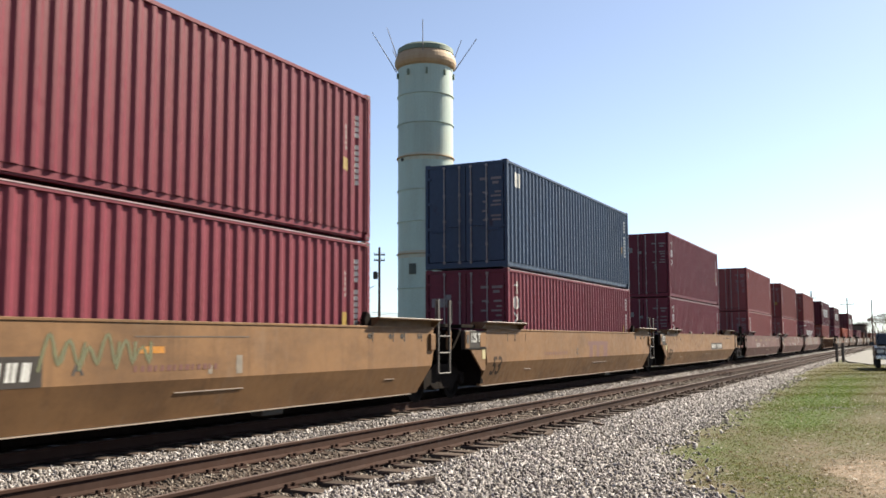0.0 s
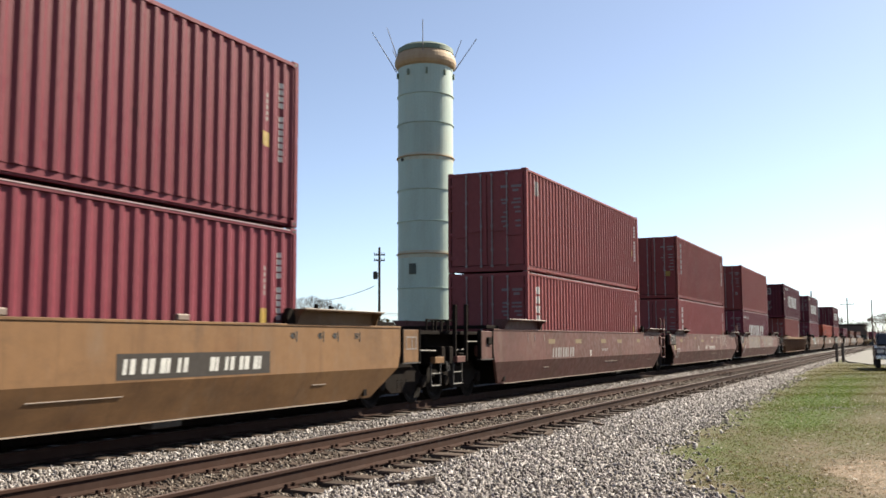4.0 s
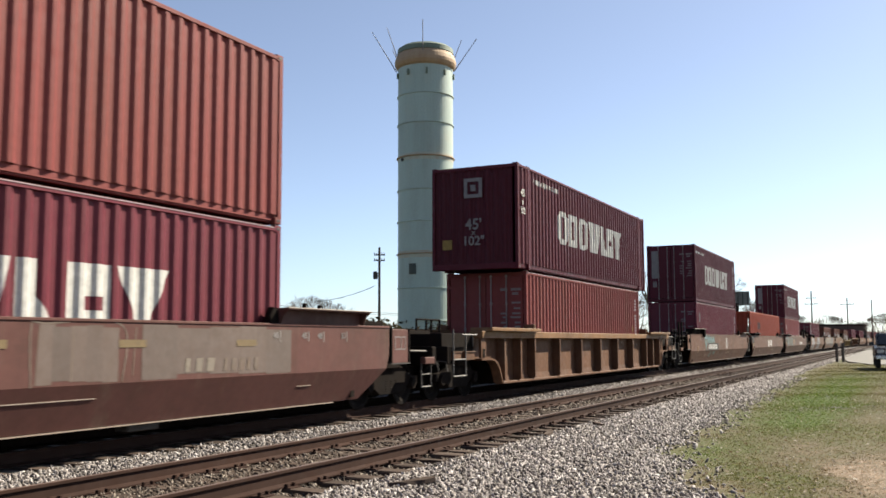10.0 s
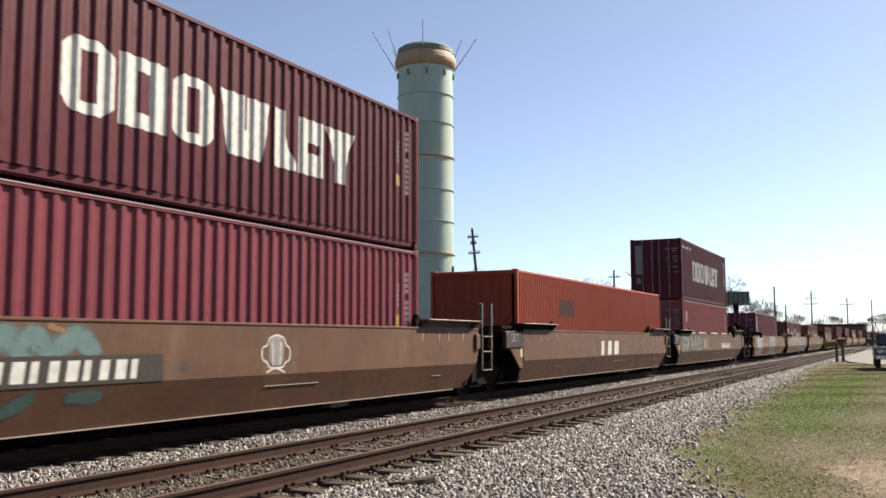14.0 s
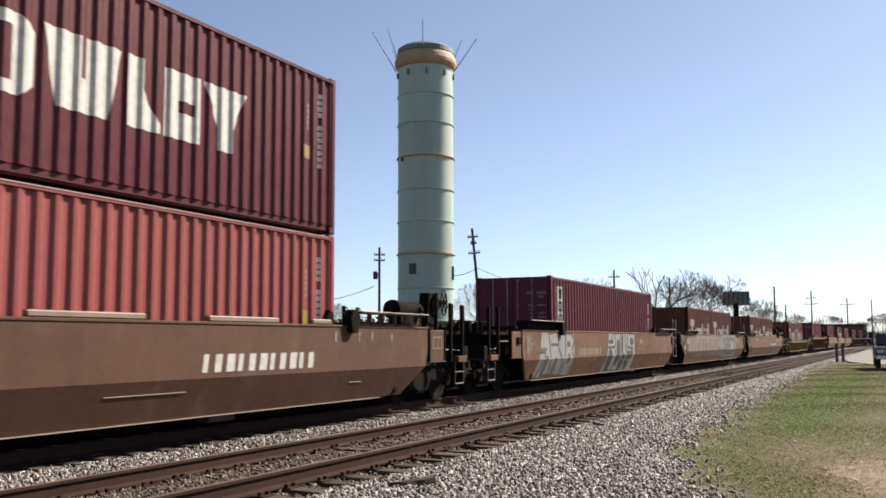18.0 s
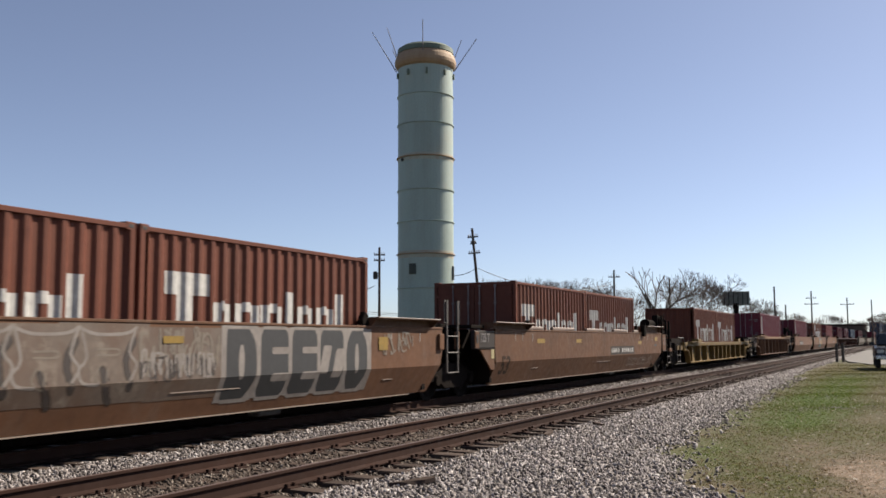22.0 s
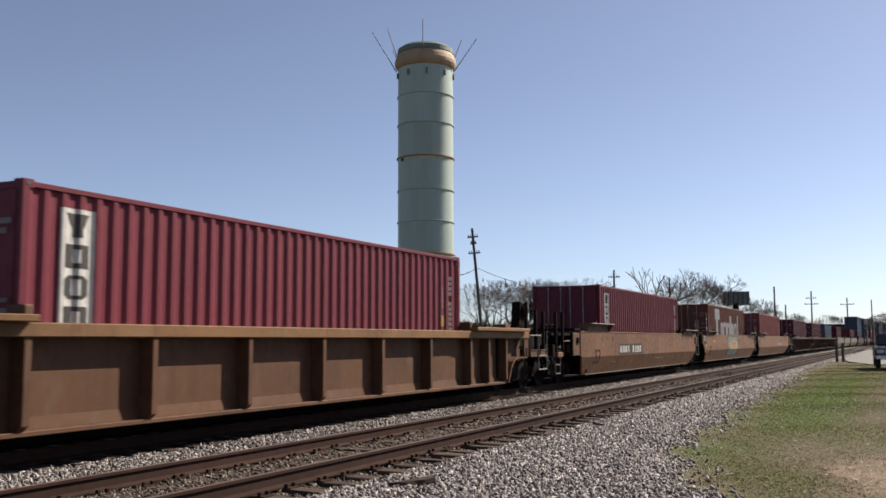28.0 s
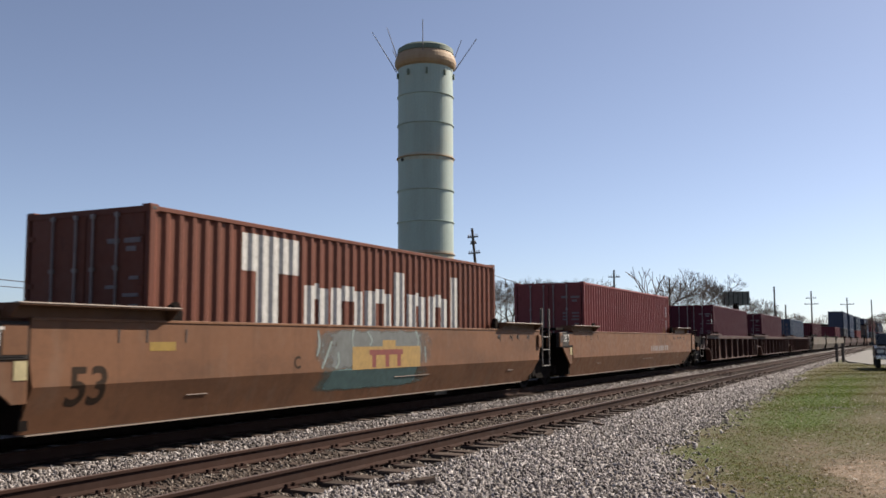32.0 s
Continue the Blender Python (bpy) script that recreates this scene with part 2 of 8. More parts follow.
def corrugation(x0, x1, pitch, depth, start=None):
    """(x, inset) points of a trapezoidal sheet from x0 to x1; from start on where the pitch does not fill it evenly."""
    if start is None:
        n = max(1, round((x1 - x0) / pitch))
        p, first = (x1 - x0) / n, x0
    else:
        n, p, first = int((x1 - start) / pitch), pitch, start
    pts = [] if start is None else [(x0, 0.0)]
    for i in range(n):
        b = first + i * p
        pts += [(q, d) for q, d in ((b, 0.0), (b + 0.25 * p, 0.0), (b + 0.49 * p, depth), (b + 0.75 * p, depth)) if q > x0]
    return pts + [(first + n * p, 0.0)] + ([] if start is None else [(x1, 0.0)])


def sheet_mesh(name, pts, z0, z1, y0, out=-1):
    """A corrugated sheet 3 cm behind which a flat back closes it."""
    bm = bmesh.new()
    lo = [bm.verts.new((x, y0 - out * d, z0)) for x, d in pts]
    hi = [bm.verts.new((x, y0 - out * d, z1)) for x, d in pts]
    for i in range(len(pts) - 1):
        bm.faces.new((lo[i], lo[i + 1], hi[i + 1], hi[i]))
    back = y0 - out * 0.05
    bl = [bm.verts.new((x, back, z)) for x, z in ((pts[0][0], z0), (pts[-1][0], z0), (pts[-1][0], z1), (pts[0][0], z1))]
    bm.faces.new(bl)
    return done(bm, name)


def paint_mesh(name, pts, pieces, y0, lift=0.004):
    """Flat marks that follow a corrugated sheet. Each piece: x0, x1, z0, z1, or with sloping edges x0, x1, foot at x0, foot at x1, head at x0, head at x1."""
    bm = bmesh.new()
    px, pd = [q[0] for q in pts], [q[1] for q in pts]
    for x0, x1, *edge in pieces:
        f0, f1, h0, h1 = (edge[0], edge[0], edge[1], edge[1]) if len(edge) == 2 else edge
        xs = [x0] + [x for x in px if x0 < x < x1] + [x1]
        lo, hi = [], []
        for x in xs:
            u = (x - x0) / (x1 - x0)
            y = y0 + float(np.interp(x, px, pd)) - lift
            lo.append(bm.verts.new((x, y, f0 + (f1 - f0) * u)))
            hi.append(bm.verts.new((x, y, h0 + (h1 - h0) * u)))
        for i in range(len(xs) - 1):
            bm.faces.new((lo[i], lo[i + 1], hi[i + 1], hi[i]))
    me = bpy.data.meshes.new(name)
    bm.to_mesh(me)
    bm.free()
    return me


SIZES = {"40h": (12.192, 2.896, ISO_W, 0.2788), "20s": (6.058, 2.591, ISO_W, 0.278), "45h": (13.716, 2.896, 2.591, 0.278), "53h": (16.154, 2.896, 2.591, 0.155)}
POST = 0.11


def wall_points(size, pitch):
    ln, h, w, _ = SIZES[size]
    hx = ln / 2
    if size == "40h":
        return corrugation(-hx + 0.05, hx - 0.05, pitch, 0.040, -hx + 0.062)
    return corrugation(-hx + POST, hx - POST, pitch, 0.040 if pitch > 0.2 else 0.024)


def door_marks(seed):
    """Small unreadable lines of writing on the door nearer the camera: metres from the near edge, and heights."""
    r = random.Random(seed)
    marks = [(0.16, 0.46, 2.36, 2.43), (0.56, 0.78, 2.36, 2.43), (0.24, 0.42, 2.24, 2.31)]
    z = 2.0
    while z > 1.2:
        if r.random() < 0.8:
            marks.append((0.18, 0.18 + r.uniform(0.15, 0.30), z, z + 0.05))
        if r.random() < 0.6:
            marks.append((0.58, 0.58 + r.uniform(0.1, 0.22), z, z + 0.05))
        z -= r.uniform(0.10, 0.16)
    return marks


def container(s, z, size, paint, label, marks=(), doors=True, pitch=None, group="containers on the train"):
    """One box, doors towards the head of the train. marks: (name, rects, material) on the near wall; negative first value of a rect group 'end' goes on the doors."""
    ln, h, w, usual = SIZES[size]
    pitch = pitch or usual
    box_thing = thing("shipping_container", label, "container", group)
    m = PAINT[paint]
    hx, hy = ln / 2, w / 2
    pts = wall_points(size, pitch)
    part("side_wall", shared(("wall", size, pitch, 0), lambda: sheet_mesh("side_wall", pts, 0.16, h - 0.07, -hy + 0.012)), m, box_thing)
    part("side_wall", shared(("wall", size, pitch, 1), lambda: sheet_mesh("side_wall", pts, 0.16, h - 0.07, hy - 0.012, 1)), m, box_thing)

    def roof():
        bm = bmesh.new()
        n = int(ln / 0.42)
        for i in range(n):
            x0 = -hx + 0.1 + (ln - 0.2) * i / n
            box(bm, x0, x0 + (ln - 0.2) / n * 0.72, -hy + 0.09, hy - 0.09, h - 0.06, h - 0.034)
        box(bm, -hx + 0.06, hx - 0.06, -hy + 0.05, hy - 0.05, h - 0.08, h - 0.05)
        return done(bm, "roof")
    part("roof", shared(("roof", size), roof), m, box_thing)
    part("floor", boxmesh("floor", -hx + 0.06, hx - 0.06, -hy + 0.06, hy - 0.06, 0.06, 0.16), m, box_thing)
    rail_t = boxmesh("top_rail", -hx + 0.1, hx - 0.1, -0.03, 0.03, -0.035, 0.035, bevel=0.008)
    rail_b = boxmesh("bottom_rail", -hx + 0.1, hx - 0.1, -0.03, 0.03, -0.075, 0.065, bevel=0.008)
    for y in (-hy + 0.03, hy - 0.03):
        part("top_rail", rail_t, m, box_thing, at=pose(0, y, h - 0.062))
        part("bottom_rail", rail_b, m, box_thing, at=pose(0, y * (1 - 0.09 / hy), 0.1))
    post = boxmesh("corner_post", -POST / 2, POST / 2, -0.045, 0.045, 0.1, h - 0.1, bevel=0.01)

    def casting():
        bm = bmesh.new()
        box(bm, -0.089, 0.089, -0.081, 0.081, -0.059, 0.059)
        me = done(bm, "corner_casting", bevel=0.012)
        return me
    cast = shared("casting", casting)
    hole = boxmesh("casting_hole", -0.04, 0.04, -0.004, 0.004, -0.022, 0.022, bevel=0.003)
    spans = (hx,) if size != "45h" else (hx, 6.096)
    for ex in spans:
        for sx in (-1, 1):
            for sy in (-1, 1):
                part("corner_post", post, m, box_thing, at=pose(sx * (ex - POST / 2), sy * (hy - 0.04), 0))
                for cz in (0.059, h - 0.059):
                    c = part("corner_casting", cast, m, box_thing, at=pose(sx * (ex - 0.089), sy * (hy - 0.078), cz))
                    if sy < 0:
                        part("casting_hole", hole, BLACK, c, at=pose(0, -0.081, 0))
    # ends
    def end_sheet():
        ep = corrugation(-hy + POST, hy - POST, 0.25, 0.045)
        bm = bmesh.new()
        lo = [bm.verts.new((d, y, 0.16)) for y, d in ep]
        hi = [bm.verts.new((d, y, h - 0.1)) for y, d in ep]
        for i in range(len(ep) - 1):
            bm.faces.new((lo[i], hi[i], hi[i + 1], lo[i + 1]))
        bl = [bm.verts.new((0.06, y, q)) for y, q in ((ep[0][0], 0.16), (ep[-1][0], 0.16), (ep[-1][0], h - 0.1), (ep[0][0], h - 0.1))]
        bm.faces.new(bl)
        return done(bm, "end_wall")
    sill = boxmesh("end_sill", -0.04, 0.04, -hy + 0.08, hy - 0.08, -0.08, 0.08, bevel=0.008)
    head = boxmesh("end_header", -0.04, 0.04, -hy + 0.08, hy - 0.08, -0.05, 0.05, bevel=0.008)
    for sx in (-1, 1):
        part("end_sill", sill, m, box_thing, at=pose(sx * (hx - 0.045), 0, 0.09))
        part("end_header", head, m, box_thing, at=pose(sx * (hx - 0.045), 0, h - 0.075))
    part("end_wall", shared(("end", size), end_sheet), m, box_thing, at=pose(hx - 0.03, 0, 0, 0, 0, 180))
    if not doors:
        part("end_wall", shared(("end", size), end_sheet), m, box_thing, at=pose(-hx + 0.03, 0, 0))
    else:
        dw = hy - POST

        def leaf():
            bm = bmesh.new()
            box(bm, 0, 0.045, 0.012, dw - 0.005, 0.19, h - 0.12)
            return done(bm, "door", bevel=0.006)
        dm = shared(("door", size), leaf)
        rod = shared(("rod", h), lambda: rod_mesh(h))
        keeper = boxmesh("rod_handle", -0.014, 0.010, -0.02, 0.34, -0.014, 0.014, bevel=0.004)
        hinge = boxmesh("hinge", -0.02, 0.02, -0.05, 0.05, -0.04, 0.04, bevel=0.005)
        for sy in (-1, 1):
            d = part("door", dm, m, box_thing, at=pose(-hx + 0.012, 0, 0) @ (Matrix.Diagonal((1, -1, 1, 1)) if sy < 0 else Matrix()))
            for k, yy in enumerate((0.17, 0.63)):
                part("locking_rod", rod, ROD, d, "galvanised locking rod", at=pose(-0.035, yy, 0))
                part("rod_handle", keeper, m, d, at=pose(-0.05, yy, 1.15 - 0.14 * k))
            for k in range(4):
                part("hinge", hinge, m, d, at=pose(-0.005, dw - 0.02, 0.4 + k * (h - 0.8) / 3))
    for name, where, rects, mat in marks:
        if where == "side":
            groups = word_blocks(rects) if name == "wordmark" else rects if name == "plate_lettering" else word_rows(rects) if name == "stacked_mark" else [rects] if name == "writing_column" else [[q] for q in rects]
            for g in groups:
                part("wordmark_block" if name == "wordmark" else name, paint_mesh(name, pts, g, -hy + 0.012, 0.008 if name == "plate_lettering" else 0.004), mat, box_thing)
        else:
            if name == "door_writing":
                for y0, y1, q0, q1 in rects:
                    part("writing_line", boxmesh("writing_line", -0.006, 0.004, 0, round(y1 - y0, 2), 0, round(q1 - q0, 2)), mat, box_thing, at=pose(-hx, -hy + y0, q0))
                continue
            bm = bmesh.new()
            for y0, y1, q0, q1 in rects:
                # on the door end, counted from its far edge
                box(bm, -hx - 0.006, -hx + 0.004, -hy + y0, -hy + y1, q0, q1)
            part(name, bm, mat, box_thing)
    if z > 2:
        below = MOVING[-1][0]
        # pale strip imitates sun on the lower box's top edge
        edge = boxmesh("worn_edge", -6.096 + 0.2, 6.096 - 0.2, -0.006, 0.002, -0.008, 0.008)
        part("worn_edge", edge, SUN_GLINT, below, "pale strip painted as sun on the upper edge", at=pose(0, -ISO_W / 2 - 0.001, 2.896 - 0.040))
        lock = boxmesh("twist_lock", -0.06, 0.06, -0.05, 0.05, -0.022, 0.002, bevel=0.008)
        for sx in (-1, 1):
            for sy in (-1, 1):
                part("twist_lock", lock, ROD, box_thing, "pale steel twist lock", at=pose(sx * ((6.096 if size == "45h" else hx) - 0.09), sy * (ISO_W / 2 - 0.07), 0))
    MOVING.append((box_thing, s, z))
    return box_thing


def word_blocks(rects):
    """Rects that touch, gathered into one block each."""
    groups = []
    for q in rects:
        if groups and any(q[0] <= g[1] + 0.005 and q[1] >= g[0] - 0.005 for g in groups[-1]):
            groups[-1].append(q)
        else:
            groups.append([q])
    return groups


def word_rows(rects):
    """Pieces of a stack, gathered shape by shape."""
    return [rects[:3], rects[3:9], rects[9:]]


def rod_mesh(h):
    bm = bmesh.new()
    tube(bm, (0, 0, 0.12), (0, 0, h - 0.09), 0.018, seg=6)
    for z in (0.16, 0.62, 1.3, 2.0, h - 0.13):
        box(bm, -0.024, 0.024, -0.03, 0.03, z - 0.028, z + 0.028)
    return done(bm, "locking_rod")


# painted highlight for the upper edges of lower boxes
SUN_GLINT = plain("sun_glint_tint", (0.27, 0.20, 0.20), 0.45)
ROD = weathered("galvanised_steel", (0.23, 0.20, 0.19), (0.0600, 0.0380, 0.0320), 0.5, 0.5, 4.0, 0.2, (1, 1, 0.2))


# marks that stand for lettering: plain shapes of the same size and rhythm
def ring_shape(w, h):
    c, k, t, rim = 0.24 * w, 0.16 * h, 0.34 * w, 0.16 * h
    return [(0, c, k, 0, h - k, h), (c, t, 0, 0, h, h), (t, w - t, 0, 0, rim, rim), (t, w - t, h - rim, h - rim, h, h), (w - t, w - c, 0, 0, h, h), (w - c, w, 0, k, h, h - k)]


def slotted_shape(w, h):
    t = 0.36 * w
    return [(0, t, 0, 0, h, h), (t, w - t, 0, 0, 0.22 * h, 0.22 * h), (t, w - t, 0.80 * h, 0.80 * h, h, h), (w - t, w, 0, 0, h, h)]


def wedge_shape(w, h):
    return [(0, 0.18 * w, h, 0, h, h), (0.18 * w, 0.46 * w, 0, 0, h, h), (0.46 * w, 0.54 * w, 0, 0, 0.45 * h, 0.45 * h), (0.54 * w, 0.82 * w, 0, 0, h, h), (0.82 * w, w, 0, h, h, h)]


def step_shape(w, h):
    return [(0, 0.46 * w, 0, 0, h, h), (0.46 * w, w, 0, 0, 0.55 * h, 0.12 * h)]


def block_shape(w, h):
    t = 0.40 * w
    return [(0, t, 0, 0, h, h), (t, 0.86 * w, 0, 0, 0.40 * h, 0.40 * h), (t, 0.86 * w, 0.58 * h, 0.58 * h, h, h), (0.86 * w, w, 0, 0, h, h)]


def funnel_shape(w, h):
    return [(0, 0.33 * w, h, 0.36 * h, h, h), (0.33 * w, 0.67 * w, 0, 0, h, h), (0.67 * w, w, 0.36 * h, h, h, h)]


def cross_shape(w, h):
    return [(0.38 * w, 0.62 * w, 0, 0, h, h), (0.1 * w, 0.38 * w, 0.62 * h, 0.62 * h, 0.76 * h, 0.76 * h), (0.62 * w, 0.9 * w, 0.62 * h, 0.62 * h, 0.76 * h, 0.76 * h)]


def star_shape(w, h):
    return [(0.1 * w, 0.5 * w, 0, 0.4 * h, 0.24 * h, 0.64 * h), (0.5 * w, 0.9 * w, 0.4 * h, 0, 0.64 * h, 0.24 * h), (0.1 * w, 0.5 * w, 0.8 * h, 0.42 * h, h, 0.64 * h), (0.5 * w, 0.9 * w, 0.42 * h, 0.8 * h, 0.64 * h, h)]


def moved(shape, x, z):
    return [(q[0] + x, q[1] + x, *(e + z for e in q[2:])) for q in shape]


def shape_row(x, z, h, widths, gap):
    """Seven plain shapes in a row."""
    out = []
    for w, f in zip(widths, (ring_shape, slotted_shape, ring_shape, wedge_shape, step_shape, block_shape, funnel_shape)):
        out += moved(f(w, h), x, z)
        x += w + gap
    return out


def shape_stack(x, ztop, w, hgt, gap, mat=None):
    """Three plain shapes one under another."""
    out = []
    for i, f in enumerate((cross_shape, ring_shape, star_shape)):
        out += moved(f(w, hgt), x, ztop - i * (hgt + gap) - hgt)
    return ("stacked_mark", "side", out, mat or WHITE)


def bar_word(x0, z0, height, widths, gap):
    out, x = [], x0
    for w in widths:
        out.append((x, x + w, z0, z0 + height))
        x += w + gap
    return out


def wordmark(zc=0.98, height=1.0, x0=-3.5):
    return ("wordmark", "side", shape_row(x0, zc, height, (0.90, 0.90, 0.94, 1.30, 0.64, 0.72, 1.0), 0.10), WHITE)


def web_line(x0, z):
    return ("small_writing", "side", bar_word(x0, z, 0.13, (0.13, 0.13, 0.13, 0.04, 0.1, 0.1, 0.12, 0.12, 0.05, 0.1, 0.04, 0.1, 0.12, 0.14), 0.055), WHITE)


def stack_mark(x0, ztop, n, w, hgt, gap, mat=None):
    return ("vertical_mark", "side", [(x0 + (0.0 if i % 2 else 0.02), x0 + w, ztop - i * (hgt + gap) - hgt, ztop - i * (hgt + gap)) for i in range(n)], mat or WHITE)


def plate_marks(x0, ztop, w, n, hgt):
    """A white upright plate with a stack of dark plain shapes on it."""
    bl = []
    for i, f in enumerate((funnel_shape, slotted_shape, ring_shape, slotted_shape, step_shape)[:n]):
        bl.append(moved(f(w - 0.16, hgt), x0 + 0.08, ztop - 0.06 - i * (hgt + 0.09) - hgt))
    return ("white_plate", "side", [(x0, x0 + w, ztop - n * (hgt + 0.09) - 0.12, ztop)], WHITE), ("plate_lettering", "side", bl, BLACK)


def tropic_word(x0, x1, top, floor, k):
    """A tall first block with a narrower foot, then a run of low blocks, two of them with tall stems. k: height scale."""
    w = (x1 - x0) / 8.45
    r = [(x0, x0 + 1.6 * w, top - 0.60 * k, top), (x0 + 0.42 * w, x0 + 1.02 * w, floor, top - 0.60 * k)]
    x = x0 + 1.74 * w
    for width, rise in ((0.75, 0.0), (1.05, 0.0), (1.0, 0.0), (0.42, 0.38), (0.85, 0.0), (0.95, 0.0), (0.42, 0.43)):
        zt = top - 0.70 * k
        if width > 0.5:
            r += [(x, x + 0.36 * w, floor, zt - 0.05 * k), (x + 0.36 * w, x + (width - 0.3) * w, zt - 0.28 * k, zt), (x + (width - 0.3) * w, x + width * w, floor, zt - 0.08 * k)]
        else:
            r.append((x, x + width * w, floor, zt + rise * k))
        x += (width + 0.14) * w
    return ("wordmark", "side", r, WHITE)


def column(x, ztop, n, w, hgt, gap):
    return [(x, x + w, ztop - i * (hgt + gap) - hgt, ztop - i * (hgt + gap)) for i in range(n)]


def id_marks(size, seed):
    """Unreadable small writing in upright columns near the tail end of the near wall."""
    ln, h, w, _ = SIZES[size]
    r = random.Random(seed)
    x = ln / 2
    top = h - r.uniform(0.35, 0.5)
    return [("writing_column", "side", column(x - 0.50, top, 4, 0.075, 0.085, 0.03), WHITE), ("writing_column", "side", column(x - 0.50, top - 0.58, 7, 0.075, 0.085, 0.03), WHITE),
            ("writing_column", "side", column(x - 0.86, top - 0.25, 5, 0.06, 0.07, 0.03), GREYMARK), ("warning_label", "side", [(x - 0.98, x - 0.76, h - 1.62, h - 1.38)], YELLOW)]


def door_writing(seed, mat=None):
    return ("door_writing", "end", door_marks(seed), mat or DOORMARK)


# ---- well cars ----
BODY_Y = 1.52
LEAN = 0.42          # inward run of the lower plate, per metre of height
BEND_Z, FOOT_Z = 0.80, 0.25


def side_y(z):
    """The outer face of a smooth car's near side at height z."""
    return -BODY_Y - 0.002 + max(0.0, BEND_Z - z) * LEAN


def truck(parent, x, name="truck"):
    """A freight truck: two wheelsets, two side frames, a bolster."""
    def frame_mesh():
        bm = bmesh.new()
        prism_y(bm, [(-1.15, 0.40), (-1.15, 0.58), (-0.75, 0.62), (-0.45, 0.80), (0.45, 0.80), (0.75, 0.62), (1.15, 0.58), (1.15, 0.40), (0.72, 0.42), (0.45, 0.24), (-0.45, 0.24), (-0.72, 0.42)], -0.06, 0.06)
        return done(bm, "side_frame", bevel=0.015)

    def wheel_mesh():
        bm = bmesh.new()
        lathe(bm, [(0.07, -0.09), (0.12, -0.08), (0.30, -0.035), (0.38, -0.07), (0.42, -0.07), (0.425, 0.04), (0.455, 0.07), (0.38, 0.075), (0.30, 0.03), (0.07, 0.06)], 28, True)
        return done(bm, "wheel")

    def spring_mesh():
        bm = bmesh.new()
        lathe(bm, [(0.03, 0.29)] + [(0.055 + 0.02 * (q % 2), 0.29 + q * 0.025) for q in range(1, 10)] + [(0.03, 0.54)], 10)
        return done(bm, "spring")
    t = part(name, boxmesh("truck_bolster", -0.22, 0.22, -0.95, 0.95, 0.52, 0.78, bevel=0.02), IRON, parent, at=pose(x, 0, 0))
    for sy in (-1, 1):
        part("side_frame", shared("side_frame", frame_mesh), IRON, t, at=pose(0, sy * 1.0, 0))
        for k in range(3):
            part("spring", shared("spring", spring_mesh), IRON, t, at=pose(-0.2 + 0.2 * k, sy * 1.0, 0))
        for sx in (-1, 1):
            part("wheel", shared("wheel", wheel_mesh), WHEEL_STEEL, t, at=pose(sx * 0.89, sy * 0.7525, 0.43, 0, 0, 0 if sy > 0 else 180))
            part("bearing_cap", shared("bearing", lambda: bearing_mesh()), IRON, t, at=pose(sx * 0.89, sy * 1.06, 0.43))
    axle = shared("axle", lambda: axle_mesh())
    for sx in (-1, 1):
        part("axle", axle, WHEEL_STEEL, t, at=pose(sx * 0.89, 0, 0.43))
    return t


def bearing_mesh():
    bm = bmesh.new()
    lathe(bm, [(0.11, -0.06), (0.13, 0.0), (0.11, 0.06), (0.05, 0.08)], 14, True)
    return done(bm, "bearing_cap")


def axle_mesh():
    bm = bmesh.new()
    tube(bm, (0, -1.02, 0), (0, 1.02, 0), 0.08, seg=10)
    return done(bm, "axle")


def grab_post(parent, x, y, z0, z1, mat, side):
    """An upright guide post with a bent hand hold beside it."""
    p = part("guide_post", boxmesh("guide_post", -0.035, 0.035, -0.04, 0.04, 0, z1 - z0, bevel=0.01), mat, parent, at=pose(x, y, z0))

    def hold():
        bm = bmesh.new()
        tube(bm, (0.03, 0, z1 - z0 - 0.03), (0.13, 0, z1 - z0 - 0.03), 0.012, seg=6)
        tube(bm, (0.13, 0, z1 - z0 - 0.02), (0.13, 0, z1 - z0 - 0.45), 0.012, seg=6)
        tube(bm, (0.03, 0, z1 - z0 - 0.45), (0.14, 0, z1 - z0 - 0.45), 0.012, seg=6)
        return done(bm, "hand_hold")
    part("hand_hold", shared(("hold", round(z1 - z0, 2)), hold), IRON, p, at=pose(0, 0, 0, 0, 0, 0 if side > 0 else 180))


def ladder(parent, x, y, z0, z1, mat, w=0.42):
    def make():
        bm = bmesh.new()
        for q in (-w / 2, w / 2):
            box(bm, q - 0.025, q + 0.025, -0.012, 0.012, z0, z1)
        n = int((z1 - z0) / 0.3)
        for i in range(n):
            zz = z0 + 0.08 + i * 0.3
            tube(bm, (-w / 2, -0.02, zz), (w / 2, -0.02, zz), 0.014, seg=6)
        return done(bm, "ladder")
    part("ladder", shared(("ladder", z0, z1, w), make), mat, parent, at=pose(x, y, 0))


def brake_wheel_mesh():
    bm = bmesh.new()
    n = 20
    for k in range(n):
        a, b = 2 * math.pi * k / n, 2 * math.pi * (k + 1) / n
        tube(bm, (0.27 * math.cos(a), 0, 0.27 * math.sin(a)), (0.27 * math.cos(b), 0, 0.27 * math.sin(b)), 0.017, seg=6, caps=False)
    for k in range(6):
        a = 2 * math.pi * k / 6
        tube(bm, (0, 0, 0), (0.27 * math.cos(a), 0, 0.27 * math.sin(a)), 0.013, seg=5)
    tube(bm, (0, -0.05, 0), (0, 0.05, 0), 0.05, seg=10)
    return done(bm, "brake_wheel")


